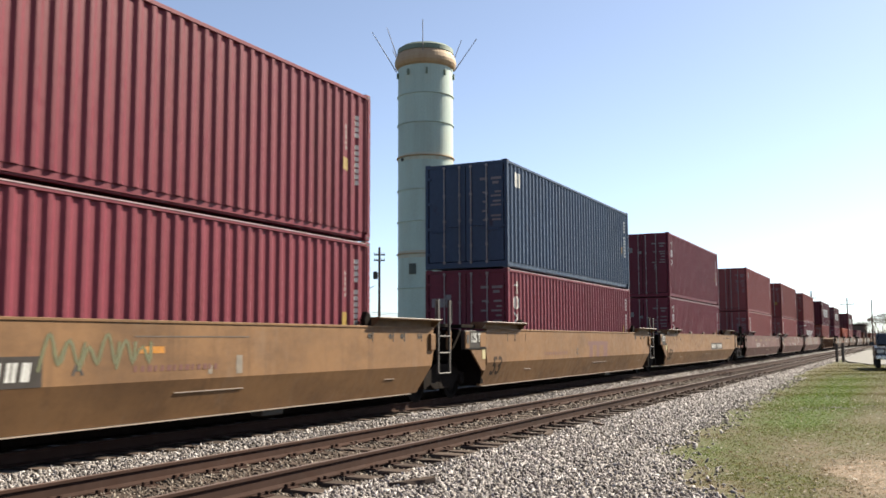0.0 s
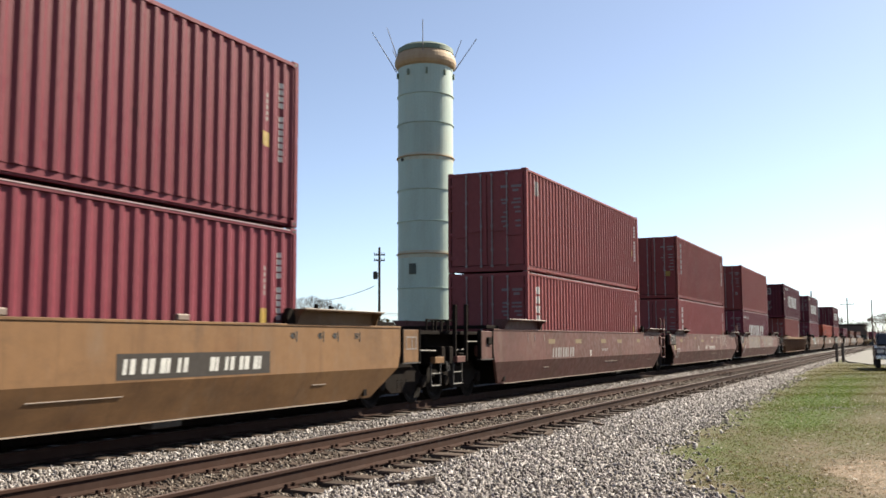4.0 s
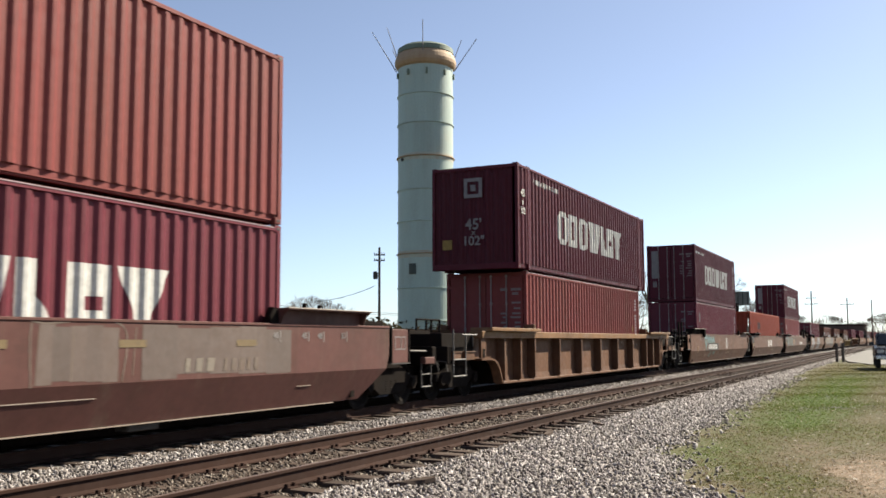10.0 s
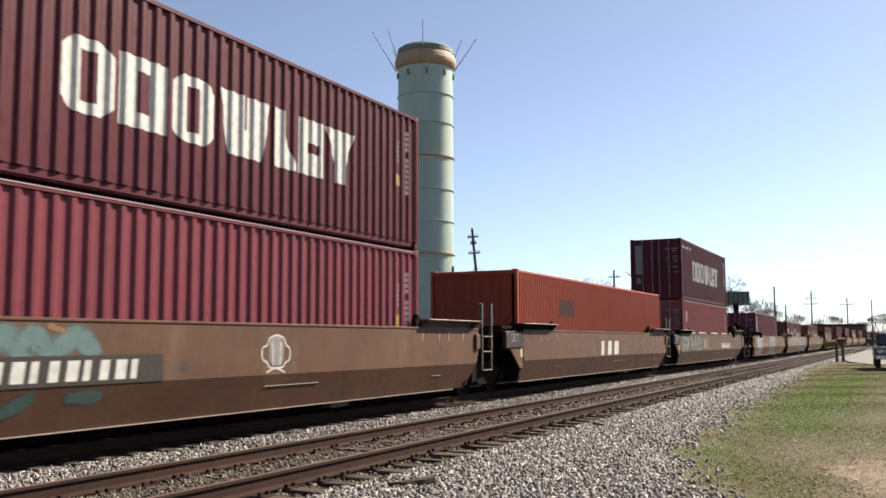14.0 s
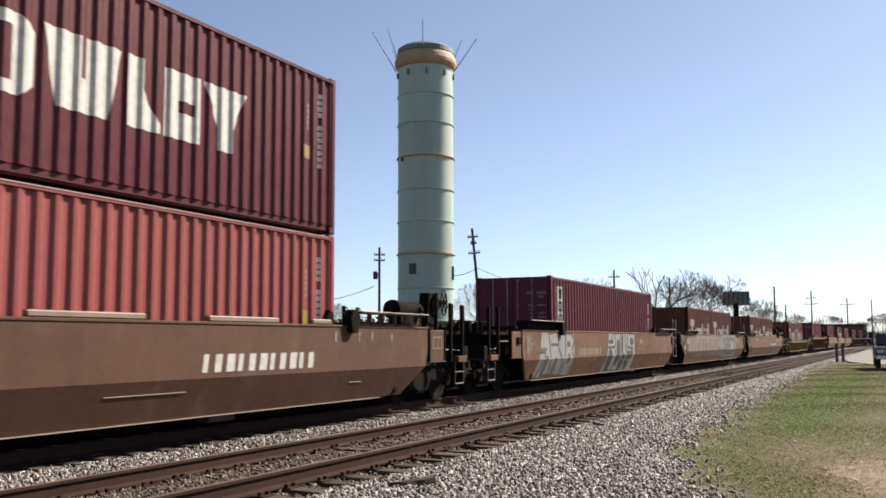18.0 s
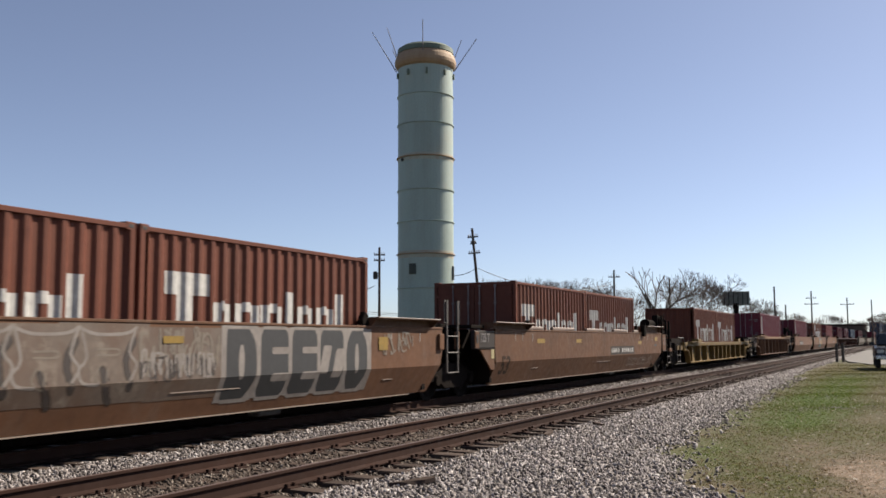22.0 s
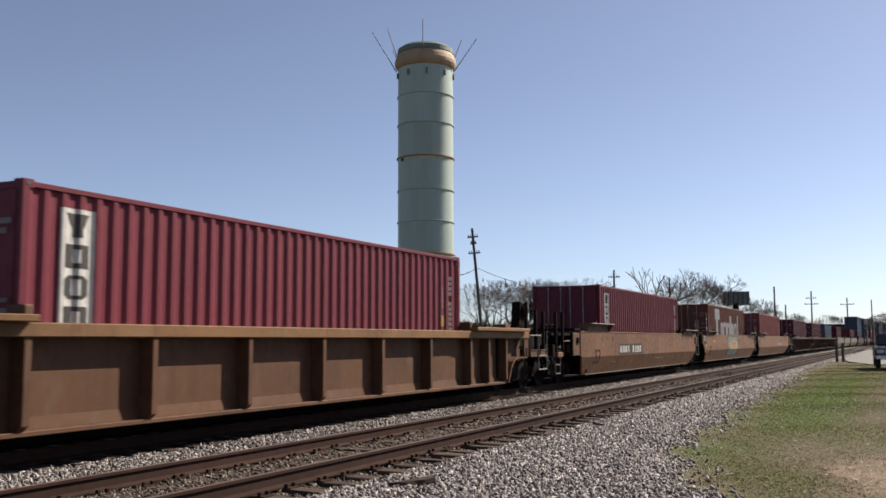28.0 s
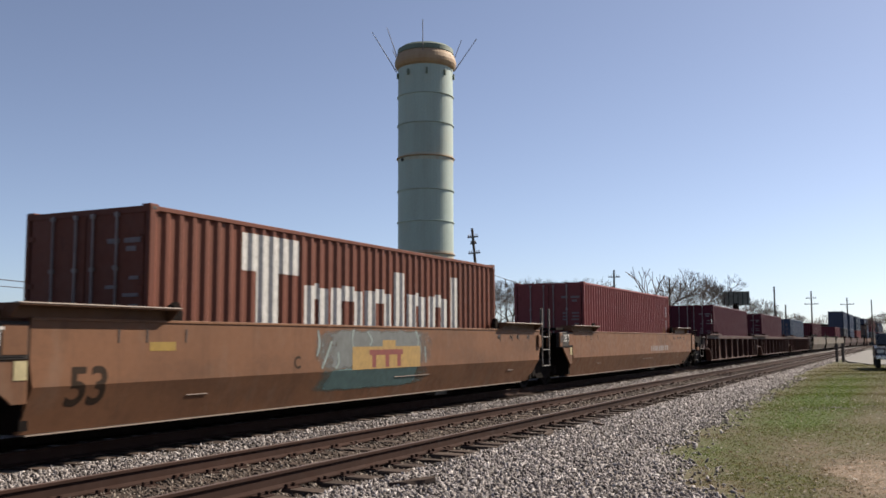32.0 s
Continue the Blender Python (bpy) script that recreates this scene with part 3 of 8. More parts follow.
def coupler(parent, x, sx):
    bm = bmesh.new()
    box(bm, -0.45, 0.25, -0.11, 0.11, 0.72, 0.94)
    box(bm, 0.2, 0.48, -0.17, 0.17, 0.69, 0.97)
    part("coupler", shared("coupler", lambda: done(bm, "coupler", bevel=0.03)), IRON, parent, at=pose(x, 0, 0, 0, 0, 0 if sx > 0 else 180))


def end_gear(car, sx, x_in, paint, brake, tank=True, ribbed=False):
    """Platform, draft gear, posts and brake gear of a free car end. sx: -1 towards the head, 1 towards the tail."""
    x_out = 11.45

    def at(x, y, z):
        return pose(sx * x, y, z)
    mid, half = (x_in + x_out) / 2, (x_out - x_in) / 2
    if not ribbed:
        part("end_platform", boxmesh("end_platform", -half, half, -1.30, 1.30, -0.04, 0.04, bevel=0.01), IRON, car, at=at(mid, 0, 1.50))
        part("platform_skirt", boxmesh("platform_skirt", -half, half, -0.80, 0.80, -0.26, 0.26, bevel=0.03), IRON, car, at=at(mid, 0, 1.22))
    part("centre_sill", boxmesh("centre_sill", -half - 0.4, half, -0.55, 0.55, -0.24, 0.24, bevel=0.03), IRON, car, at=at(mid, 0, 0.78))
    part("body_bolster", boxmesh("body_bolster", -0.3, 0.3, -1.15, 1.15, 0.74, 1.05, bevel=0.04), IRON, car, at=at(10.1, 0, 0))
    part("end_beam", boxmesh("end_beam", -0.1, 0.1, -1.42, 1.42, -0.2, 0.2, bevel=0.02), IRON, car, at=at(x_out - 0.05, 0, 1.0))
    part("brake_rigging", shared("brake_rigging", rigging_mesh), IRON, car, at=at(10.0, 0, 0))
    for y in (-1.1, 1.1):
        part("brake_hanger", boxmesh("brake_hanger", -0.5, 0.5, -0.06, 0.06, -0.2, 0.2, bevel=0.02), IRON, car, at=at(10.1, y * 0.62, 0.42))
    coupler(car, sx * (x_out + 0.05), sx)

    def rail_mesh_():
        bm = bmesh.new()
        tube(bm, (-0.55, 0, 1.78), (0.55, 0, 1.78), 0.022, seg=6)
        for x in (-0.55, -0.1, 0.15, 0.55):
            tube(bm, (x, 0, 1.52), (x, 0, 1.78), 0.025, seg=6)
        return done(bm, "low_rail")
    for y in () if ribbed else (-1.25, 1.25):
        part("low_rail", shared("low_rail", rail_mesh_), IRON, car, at=at(x_out, y, 0))
    for y in (-1.40, 1.40):
        if (sx > 0) if y > 0 else (brake or (sx < 0 and tank)):
            grab_post(car, sx * 10.60, y, 0.85, 2.16, IRON, 1)
            grab_post(car, sx * 11.20, y, 0.85, 2.14, IRON, 1)

        if ribbed:
            continue

        def step_mesh():
            bm = bmesh.new()
            box(bm, -0.22, 0.22, -0.06, 0.06, 0.84, 0.98)
            return done(bm, "step_box", bevel=0.01)
        part("step_box", shared("step_box", step_mesh), paint, car, at=at(11.05, y - 0.04 if y < 0 else y + 0.04, 0))

        def stirrup():
            bm = bmesh.new()
            for q in (-0.22, 0.22):
                tube(bm, (q, 0, 0.36), (q, 0, 0.86), 0.018, seg=6)
            tube(bm, (-0.22, 0, 0.36), (0.22, 0, 0.36), 0.02, seg=6)
            tube(bm, (-0.22, 0, 0.62), (0.22, 0, 0.62), 0.016, seg=6)
            return done(bm, "stirrup")
        part("stirrup", shared("stirrup", stirrup), GALV, car, at=at(11.05, y, 0))

    def hose():
        bm = bmesh.new()
        tube(bm, (0, -0.25, 0.8), (0.22, -0.25, 0.42), 0.03, seg=6)
        tube(bm, (0.22, -0.25, 0.42), (0.5, -0.2, 0.5), 0.03, seg=6)
        return done(bm, "air_hose")
    def pipe():
        bm = bmesh.new()
        tube(bm, (8.7, -1.26, 1.30), (10.3, -1.26, 1.30), 0.022, seg=6)
        tube(bm, (10.3, -1.26, 1.30), (10.5, -1.30, 1.12), 0.022, seg=6)
        tube(bm, (10.5, -1.30, 1.12), (11.3, -1.30, 1.10), 0.022, seg=6)
        return done(bm, "brake_pipe")
    if not ribbed:
        part("brake_pipe", shared("brake_pipe", pipe), GALV, car, at=Matrix.Diagonal((sx, 1, 1, 1)))
        part("valve_box", boxmesh("valve_box", -0.16, 0.16, -0.10, 0.10, -0.13, 0.13, bevel=0.03), paint, car, at=at(9.55, -1.30, 1.08))
    part("air_hose", shared("air_hose", hose), IRON, car, at=at(x_out, 0, 0) if sx > 0 else at(x_out, 0, 0) @ pose(0, 0, 0, 0, 0, 180))

    def lever():
        bm = bmesh.new()
        tube(bm, (0, -0.3, 0.92), (0.05, -1.38, 0.86), 0.016, seg=6)
        tube(bm, (0.05, -1.38, 0.86), (0.05, -1.42, 0.66), 0.016, seg=6)
        return done(bm, "uncoupling_lever")
    part("uncoupling_lever", shared("lever", lever), GALV, car, at=at(x_out + 0.1, 0, 0))
    if brake:
        st = part("brake_stand", shared("brake_stand", brake_stand_mesh), IRON, car, at=at(9.98, -1.12, 1.52))
        part("brake_wheel", shared("brake_wheel", brake_wheel_mesh), IRON, st, "spoked black hand brake wheel", at=pose(sx * 0.34, -0.26, 0.64, 0, 0, sx * 12))
        part("gear_case", shared("gear_case", gear_case_mesh), IRON, st, at=pose(sx * 0.14, -0.08, 0.62))
        if tank:
            part("brake_cylinder", shared("brake_cylinder", cylinder_mesh), IRON, car, at=at(9.25, -1.0, 1.97))
        if tank:
            part("cylinder_rest", boxmesh("cylinder_rest", -0.5, 0.5, -0.15, 0.15, 1.52, 1.84, bevel=0.02), IRON, car, at=at(9.25, -1.0, 0))
        grab_post(car, sx * 9.88, -1.4, 1.5, 2.36, IRON, -1)

        def rail2():
            bm = bmesh.new()
            tube(bm, (10.2, -1.35, 2.08), (10.75, -1.38, 2.08), 0.02, seg=6)
            return done(bm, "safety_rail")
        part("safety_rail", rail2(), IRON, car, at=Matrix.Diagonal((sx, 1, 1, 1)))
        part("toe_board", boxmesh("toe_board", 10.2, 10.75, -1.37, -1.33, 1.62, 1.70), IRON, car, at=Matrix.Diagonal((sx, 1, 1, 1)))


def rigging_mesh():
    """Rods, levers and beams of the brakes under a car end."""
    bm = bmesh.new()
    for x in (-1.35, -0.42, 0.42, 1.30):
        box(bm, x - 0.06, x + 0.06, -0.72, 0.72, 0.22, 0.38)
        box(bm, x - 0.03, x + 0.03, -0.10, 0.04, 0.30, 0.62)
    for y in (-0.28, 0.22):
        tube(bm, (-1.5, y, 0.46), (1.4, y, 0.50), 0.03, seg=6)
    box(bm, -0.30, 0.30, -0.62, 0.62, 0.34, 0.56)
    return done(bm, "brake_rigging")


def ribbed_kit(car, sx, m, low):
    """Deep end deck, step boxes, stirrup frame, rail and end plate at a free end of a ribbed car."""
    def at(x, y=0.0, z=0.0):
        return pose(sx * x, y, z)
    top = 1.49 - 0.3 * low
    part("end_deck_box", boxmesh("end_deck_box", -1.02, 1.02, -1.26, 1.26, 1.08 - 0.2 * low, top, bevel=0.012), IRON, car, at=at(10.45))

    def pocket(w):
        bm = bmesh.new()
        box(bm, -w, w, -0.05, 0.05, 0.88, 1.055)
        box(bm, -w - 0.015, w + 0.015, -0.075, 0.05, 1.056, 1.075)
        return done(bm, "step_pocket", bevel=0.006)

    def stirrup():
        bm = bmesh.new()
        foot = 0.53 - 0.5 * low
        for x, z in ((-0.33, 1.58 - 1.3 * low), (0.33, 1.44 - 0.9 * low)):
            tube(bm, (x, 0, foot), (x, 0, z), 0.017, seg=6)
        for z in (foot, 0.90 - 0.7 * low):
            tube(bm, (-0.33, 0, z), (0.33, 0, z), 0.018, seg=6)
        return done(bm, "stirrup")

    def rail():
        bm = bmesh.new()
        z = 1.46 - 0.1 * low
        tube(bm, (-0.42 - low, -0.02, z), (0.42 + 0.4 * low, -0.02, z), 0.020, seg=6)
        if low:
            tube(bm, (0.42 + 0.4 * low, -0.02, z), (0.42 + 1.1 * low, -0.02, 1.22), 0.020, seg=6)
        for x in (-0.22, 0.2):
            tube(bm, (x, -0.02, top - 0.3), (x, -0.02, z), 0.012, seg=5)
        return done(bm, "deck_rail")
    for y in (-1.42, 1.42):
        flip = Matrix.Diagonal((-sx, -1 if y > 0 else 1, 1, 1))
        side = pose(0, y, 0) @ flip
        part("step_pocket", shared(("pocket", 0.2), lambda: pocket(0.2)), m, car, at=side @ pose(-11.05, 0.02, 0))
        part("step_pocket", shared(("pocket", 0.27), lambda: pocket(0.27)), m, car, at=side @ pose(-10.36, 0.02, 0))
        part("stirrup", shared(("stirrup", low), stirrup), STEP_STEEL, car, "pale worn steel step frame", at=side @ pose(-10.97, -0.05, 0))
        part("deck_rail", shared(("deck_rail", low), rail), STEP_STEEL, car, at=side @ pose(-10.42, -0.02, 0))
    w, z0, z1 = (0.20, 0.84, 1.21) if low else (0.15, 0.91, 1.37)
    part("end_plate", boxmesh("end_plate", -w, w, -0.03, 0.03, z0, z1, bevel=0.01), m, car, "plate with a dark slot", at=at(9.66, -BODY_Y + 0.06))
    part("box_hole", boxmesh("plate_slot", -0.06, 0.06, -0.006, 0.006, -0.1, 0.1), IRON, car, at=at(9.66, -BODY_Y + 0.025, 1.03))


def brake_stand_mesh():
    bm = bmesh.new()
    prism_y(bm, [(-0.30, 0.0), (0.26, 0.0), (0.20, 0.3), (0.10, 0.85), (-0.12, 0.85), (-0.14, 0.35)], -0.12, 0.12)
    return done(bm, "brake_stand", bevel=0.02)


def gear_case_mesh():
    bm = bmesh.new()
    lathe(bm, [(0.10, -0.14), (0.19, -0.08), (0.19, 0.08), (0.10, 0.14)], 16, True)
    return done(bm, "gear_case")


def cylinder_mesh():
    bm = bmesh.new()
    tube(bm, (-0.55, 0, 0), (0.45, 0, 0), 0.19, seg=16)
    tube(bm, (-0.62, 0, 0), (-0.5, 0, 0), 0.21, seg=16)
    tube(bm, (-0.75, 0, 0), (-0.62, 0, 0), 0.06, seg=10)
    return done(bm, "brake_cylinder")


def smooth_side_mesh(xl, xr, cut_l, cut_r):
    """One side of a smooth well: an upright upper plate over an inward-leaning lower plate, cut slantwise at the ends."""
    bm = bmesh.new()
    t = 0.06
    # rows of (left x, right x, y, z)
    rows = [(xl, xr, 0.0, 1.58), (xl, xr, 0.0, 1.10), (xl + min(0.10, cut_l), xr - min(0.10, cut_r), 0.0, BEND_Z), (xl + cut_l, xr - cut_r, (BEND_Z - FOOT_Z) * LEAN, FOOT_Z)]
    outer = [[bm.verts.new((a + (b - a) * k / 8, y, z)) for k in range(9)] for a, b, y, z in rows]
    inner = [[bm.verts.new((a + (b - a) * k / 8, y + t, z)) for k in range(9)] for a, b, y, z in rows]
    for i in range(3):
        for k in range(8):
            bm.faces.new((outer[i][k], outer[i + 1][k], outer[i + 1][k + 1], outer[i][k + 1]))
            bm.faces.new((inner[i][k], inner[i][k + 1], inner[i + 1][k + 1], inner[i + 1][k]))
        for k in (0, 8):
            bm.faces.new((outer[i][k], inner[i][k], inner[i + 1][k], outer[i + 1][k]))
    for k in range(8):
        bm.faces.new((outer[0][k], outer[0][k + 1], inner[0][k + 1], inner[0][k]))
        bm.faces.new((outer[3][k], inner[3][k], inner[3][k + 1], outer[3][k + 1]))
    return done(bm, "side_panel")


SCRIBBLE = plain("thin_white_paint", (0.30, 0.275, 0.25), 0.6)
# pale colour imitating sun caught on thin edges
SUNLIT_EDGE = plain("sunlit_edge_tint", (0.24, 0.19, 0.155), 0.5)


def smooth_car(s, paint, label, left, right, marks=(), brake=False, tag=True, dx=0.0, open_deck=False, group="well cars of the train"):
    """One smooth-sided well. left and right: 'joint' where it shares a truck with its neighbour, 'end' where it has couplers."""
    m = CAR[paint]
    car = thing("well_car", label, "railway car", group)
    xl = -8.25 if left == "joint" else -9.25
    xr = 8.0 + dx if right == "joint" else 9.25
    side = shared(("smooth", xl, xr), lambda: smooth_side_mesh(xl, xr, 0.05 if left == "joint" else 0.8, 0.35 if right == "joint" else 0.8))
    part("side_panel", side, m, car, at=pose(0, -BODY_Y, 0))
    part("side_panel", side, m, car, at=pose(0, BODY_Y, 0) @ Matrix.Diagonal((1, -1, 1, 1)))
    lip = boxmesh("sill_cap", xl, xr, -0.045, 0.045, -0.02, 0.02, bevel=0.006)
    foot = boxmesh("bottom_rail", -8.1, 7.6, -0.025, 0.07, -0.007, 0.007)
    run = (BEND_Z - FOOT_Z) * LEAN
    for sy in (-1, 1):
        flip = Matrix() if sy < 0 else Matrix.Diagonal((1, -1, 1, 1))
        part("sill_cap", lip, m, car, at=pose(0, sy * (BODY_Y - 0.03), 1.59))
        part("bottom_rail", foot, SUNLIT_EDGE, car, at=pose(0, sy * (BODY_Y - run), FOOT_Z - 0.015) @ flip)
        for x, w, z in ((-5.3, 0.22, 0.58), (1.2, 0.75, 0.62), (6.5, 0.2, 0.58)):
            part("jacking_ledge", boxmesh("jacking_ledge", -w, w, -0.010, 0.02, -0.006, 0.006), SUNLIT_EDGE, car, at=pose(x, sy * (BODY_Y - (BEND_Z - z) * LEAN), z) @ flip)
    part("well_floor", boxmesh("well_floor", -8.1, 8.1, -1.12, 1.12, 0.24, 0.31), IRON, car)
    for x in (-8.17, 8.17):
        part("end_bulkhead", boxmesh("end_bulkhead", -0.06, 0.06, -1.36, 1.36, 0.3, 1.55), IRON, car, at=pose(x, 0, 0))
    part("drain_box", boxmesh("drain_box", -0.3, 0.3, -0.12, 0.12, 0.12, 0.23, bevel=0.02), GALV, car, at=pose(3.1, -1.05, 0))

    # raised end decks along the top edge, with a flank that leans in
    def fascia():
        bm = bmesh.new()
        prism_x(bm, [(0, -0.012), (0, 0.008), (0.10, 0.008), (0.10, -0.012)], -1.32, 1.32)
        return done(bm, "deck_edge", bevel=0.006)

    def stop():
        bm = bmesh.new()
        prism_y(bm, [(-0.14, 0.0), (0.10, 0.0), (0.12, 0.12), (0.02, 0.28), (-0.10, 0.22)], -0.06, 0.06)
        return done(bm, "guide_stop", bevel=0.015)
    for x, how in ((-7.25, left), (7.0, right)):
        top = 1.77 if how == "joint" else 1.86
        worn_end = how == "end" and paint in ("umber", "ochre", "amber")
        if worn_end:
            x = math.copysign(7.65, x)
        for sy in (-1, 1):
            flip = Matrix() if sy < 0 else Matrix.Diagonal((1, -1, 1, 1))
            # black iron on head-end decks stands in for shade on their flanks
            part("end_deck", shared(("end_deck", top, x > 0 and open_deck), lambda: (open_deck_mesh if x > 0 and open_deck else well_deck_mesh)(top)), IRON if x < 0 and (worn_end or paint == "umber") else m, car, at=pose(x, sy * 1.50, 0) @ flip)
            part("deck_edge", shared("deck_edge", fascia), SUNLIT_EDGE, car, at=pose(x, sy * 1.70, top) @ flip)
            if worn_end:
                part("guide_wing", shared("guide_wing", wing_mesh), IRON, car, "dark hexagonal container guide", at=pose(math.copysign(6.18, x), sy * 1.56, 1.64))
    for x in (-5.78, 5.6):
        for sy in (-1, 1):
            part("guide_stop", shared("guide_stop", stop), IRON, car, at=pose(x, sy * 1.42, 1.60) @ Matrix.Diagonal((1 if x < 0 else -1, 1, 1, 1)))
    for x0, x1 in ((-9.3, -8.25), (8.25, 9.3)):
        part("cross_deck", boxmesh("cross_deck", x0, x1, -1.36, 1.36, 1.62, 1.70, bevel=0.01), IRON, car)
    # spotting marks along the upper edge
    tone = BLACK if paint in ("tan", "sand") else SCRIBBLE if paint in ("ochre", "umber", "amber") else GREYMARK
    for x, text in ((5.6, "40"), (6.4, "45"), (6.86, "48"), (7.6, "53"), (-5.75, "40"), (-6.5, "45"), (-7.0, "48")):
        tick = part("spotting_tick", boxmesh("spotting_tick", -0.012, 0.012, -0.003, 0.003, -0.09, 0.09), tone, car, at=pose(x + 0.1, -BODY_Y - 0.003, 1.40))
        if x > 0 and paint not in ("ochre", "umber", "amber"):
            lettering("spotting_mark", text, 0.14, tone, tick, pose(-0.12, -0.002, -0.03))
    # joint or free end
    if left == "joint":
        truck(car, -9.65)
        part("joint_casting", boxmesh("joint_casting", -1.3, 1.3, -0.45, 0.45, -0.3, 0.3, bevel=0.05), IRON, car, at=pose(-9.3, 0, 0.98))
        part("end_housing", boxmesh("end_housing", -0.55, 0.55, -0.85, 0.85, 0.85, 1.60, bevel=0.04), IRON, car, at=pose(-8.75, 0, 0))

        def gusset():
            bm = bmesh.new()
            prism_y(bm, [(-9.1, 1.12), (-8.252, 1.12), (-8.252, 0.62), (-8.45, 0.62)], -0.02, 0.02)
            return done(bm, "end_gusset")
        for sy in (-1, 1):
            part("end_box", boxmesh("end_box", -0.60, 0.60, -0.05, 0.05, -0.22, 0.22, bevel=0.012), SIGN, car, at=pose(-8.86, sy * 1.47, 1.34))
            part("end_tab", boxmesh("end_tab", -0.11, 0.11, -0.02, 0.02, -0.2, 0.2, bevel=0.01), m, car, at=pose(-9.36, sy * 1.525, 1.34))
            part("box_hole", boxmesh("box_hole", -0.05, 0.05, -0.008, 0.008, -0.1, 0.1), BLACK, car, at=pose(-9.36, sy * 1.545, 1.36))
            part("end_gusset", shared("end_gusset", gusset), m, car, at=pose(0, sy * 1.48, 0))
        plate = part("sign_plate", boxmesh("sign_plate", -0.5, 0.45, -0.006, 0.006, -0.19, 0.19), SIGN, car, "dark plate with white characters", at=pose(-8.76, -1.526, 1.35))
        if tag:
            lettering("load_sign", "125 T", 0.27, WHITE if paint in ("tan", "sand") else GREYMARK, plate, pose(-0.14, -0.012, -0.06) @ Matrix.Diagonal((0.86, 1, 1.1, 1)))
        if paint in ("tan", "sand"):
            part("box_panel", boxmesh("box_panel", -0.17, 0.17, -0.006, 0.006, -0.17, 0.17, bevel=0.002), m, car, at=pose(-8.47, -1.534, 1.35))
        part("yellow_label", boxmesh("yellow_label", -0.09, 0.09, -0.004, 0.004, -0.11, 0.11), LABEL, car, "pale yellow label", at=pose(-8.36, -1.505, 1.0))
    else:
        truck(car, -10.15)
        end_gear(car, -1, 8.3, m, False)
        free_box(car, -1, m)
    if right == "joint":
        for sy in (-1, 1):
            part("joint_ladder", shared("joint_ladder", joint_ladder_mesh), GALV if paint != "brick" else m, car, "tall ladder with paddle-shaped hand holds", at=pose(8.62 + dx, sy * 1.46, 0))
            part("end_tab", boxmesh("end_tab2", -0.11, 0.11, -0.03, 0.03, -0.17, 0.17, bevel=0.01), m, car, at=pose(7.88 + dx, sy * 1.55, 1.30))
            part("end_tab", boxmesh("end_tab", -0.11, 0.11, -0.02, 0.02, -0.2, 0.2, bevel=0.01), m, car, at=pose(8.95 + dx, sy * 1.42, 1.33))
        part("joint_arm", boxmesh("joint_arm", -0.5, 0.6, -0.4, 0.4, 0.65, 1.3, bevel=0.05), IRON, car, at=pose(8.6 + dx, 0, 0))
        part("end_housing", boxmesh("end_housing2", -0.4, 0.4, -0.85, 0.85, 0.55, 1.60, bevel=0.03), IRON, car, at=pose(8.6 + dx, 0, 0))
    else:
        truck(car, 10.15)
        end_gear(car, 1, 8.3, m, brake)
        free_box(car, 1, m)
    car_marks(car, marks)
    MOVING.append((car, s, 0.0))
    return car


def free_box(car, sx, m):
    """The framed plate at the corner of a free car end."""
    for sy in (-1, 1):
        b = part("corner_plate", boxmesh("corner_plate", -0.38, 0.38, -0.03, 0.03, -0.33, 0.33, bevel=0.01), m, car, at=pose(sx * 9.68, sy * 1.50, 1.22))
        for q in (-0.36, 0.36):
            part("plate_edge", boxmesh("plate_edge", -0.025, 0.025, -0.05, 0.05, -0.35, 0.35, bevel=0.008), IRON, b, at=pose(q, 0, 0))
        part("plate_sill", boxmesh("plate_sill", -0.4, 0.4, -0.05, 0.05, -0.012, 0.012), GALV, b, at=pose(0, 0, -0.34))
        if sx < 0:
            part("latch", boxmesh("latch", -0.12, 0.12, -0.03, 0.03, -0.09, 0.09, bevel=0.02), IRON, b, at=pose(0.12, -0.05 * (1 if sy < 0 else -1), 0.1))
        else:
            bm = bmesh.new()
            for x0, x1, z0, z1 in ((-0.22, 0.22, 0.17, 0.19), (-0.22, 0.22, -0.07, -0.05), (-0.22, -0.2, -0.07, 0.19), (0.2, 0.22, -0.07, 0.19), (0.02, 0.04, -0.05, 0.17)):
                box(bm, x0, x1, -0.036, -0.031, z0, z1)
            part("stencil_frame", bm, GREYMARK, b)


def joint_ladder_mesh():
    bm = bmesh.new()
    for x, o in ((-0.28, -1), (0.28, 1)):
        box(bm, x - 0.028, x + 0.028, -0.02, 0.02, 0.62, 1.72)
        box(bm, x - 0.042, x + 0.042, -0.025, 0.025, 1.70, 2.22)
        tube(bm, (x + o * 0.03, 0, 2.2), (x + o * 0.12, 0, 2.2), 0.012, seg=5)
        tube(bm, (x + o * 0.12, 0, 2.2), (x + o * 0.12, 0, 1.72), 0.012, seg=5)
        tube(bm, (x + o * 0.03, 0, 1.72), (x + o * 0.12, 0, 1.72), 0.012, seg=5)
    for z in (0.62, 1.06, 1.42):
        tube(bm, (-0.28, -0.02, z), (0.28, -0.02, z), 0.018, seg=6)
    return done(bm, "joint_ladder")


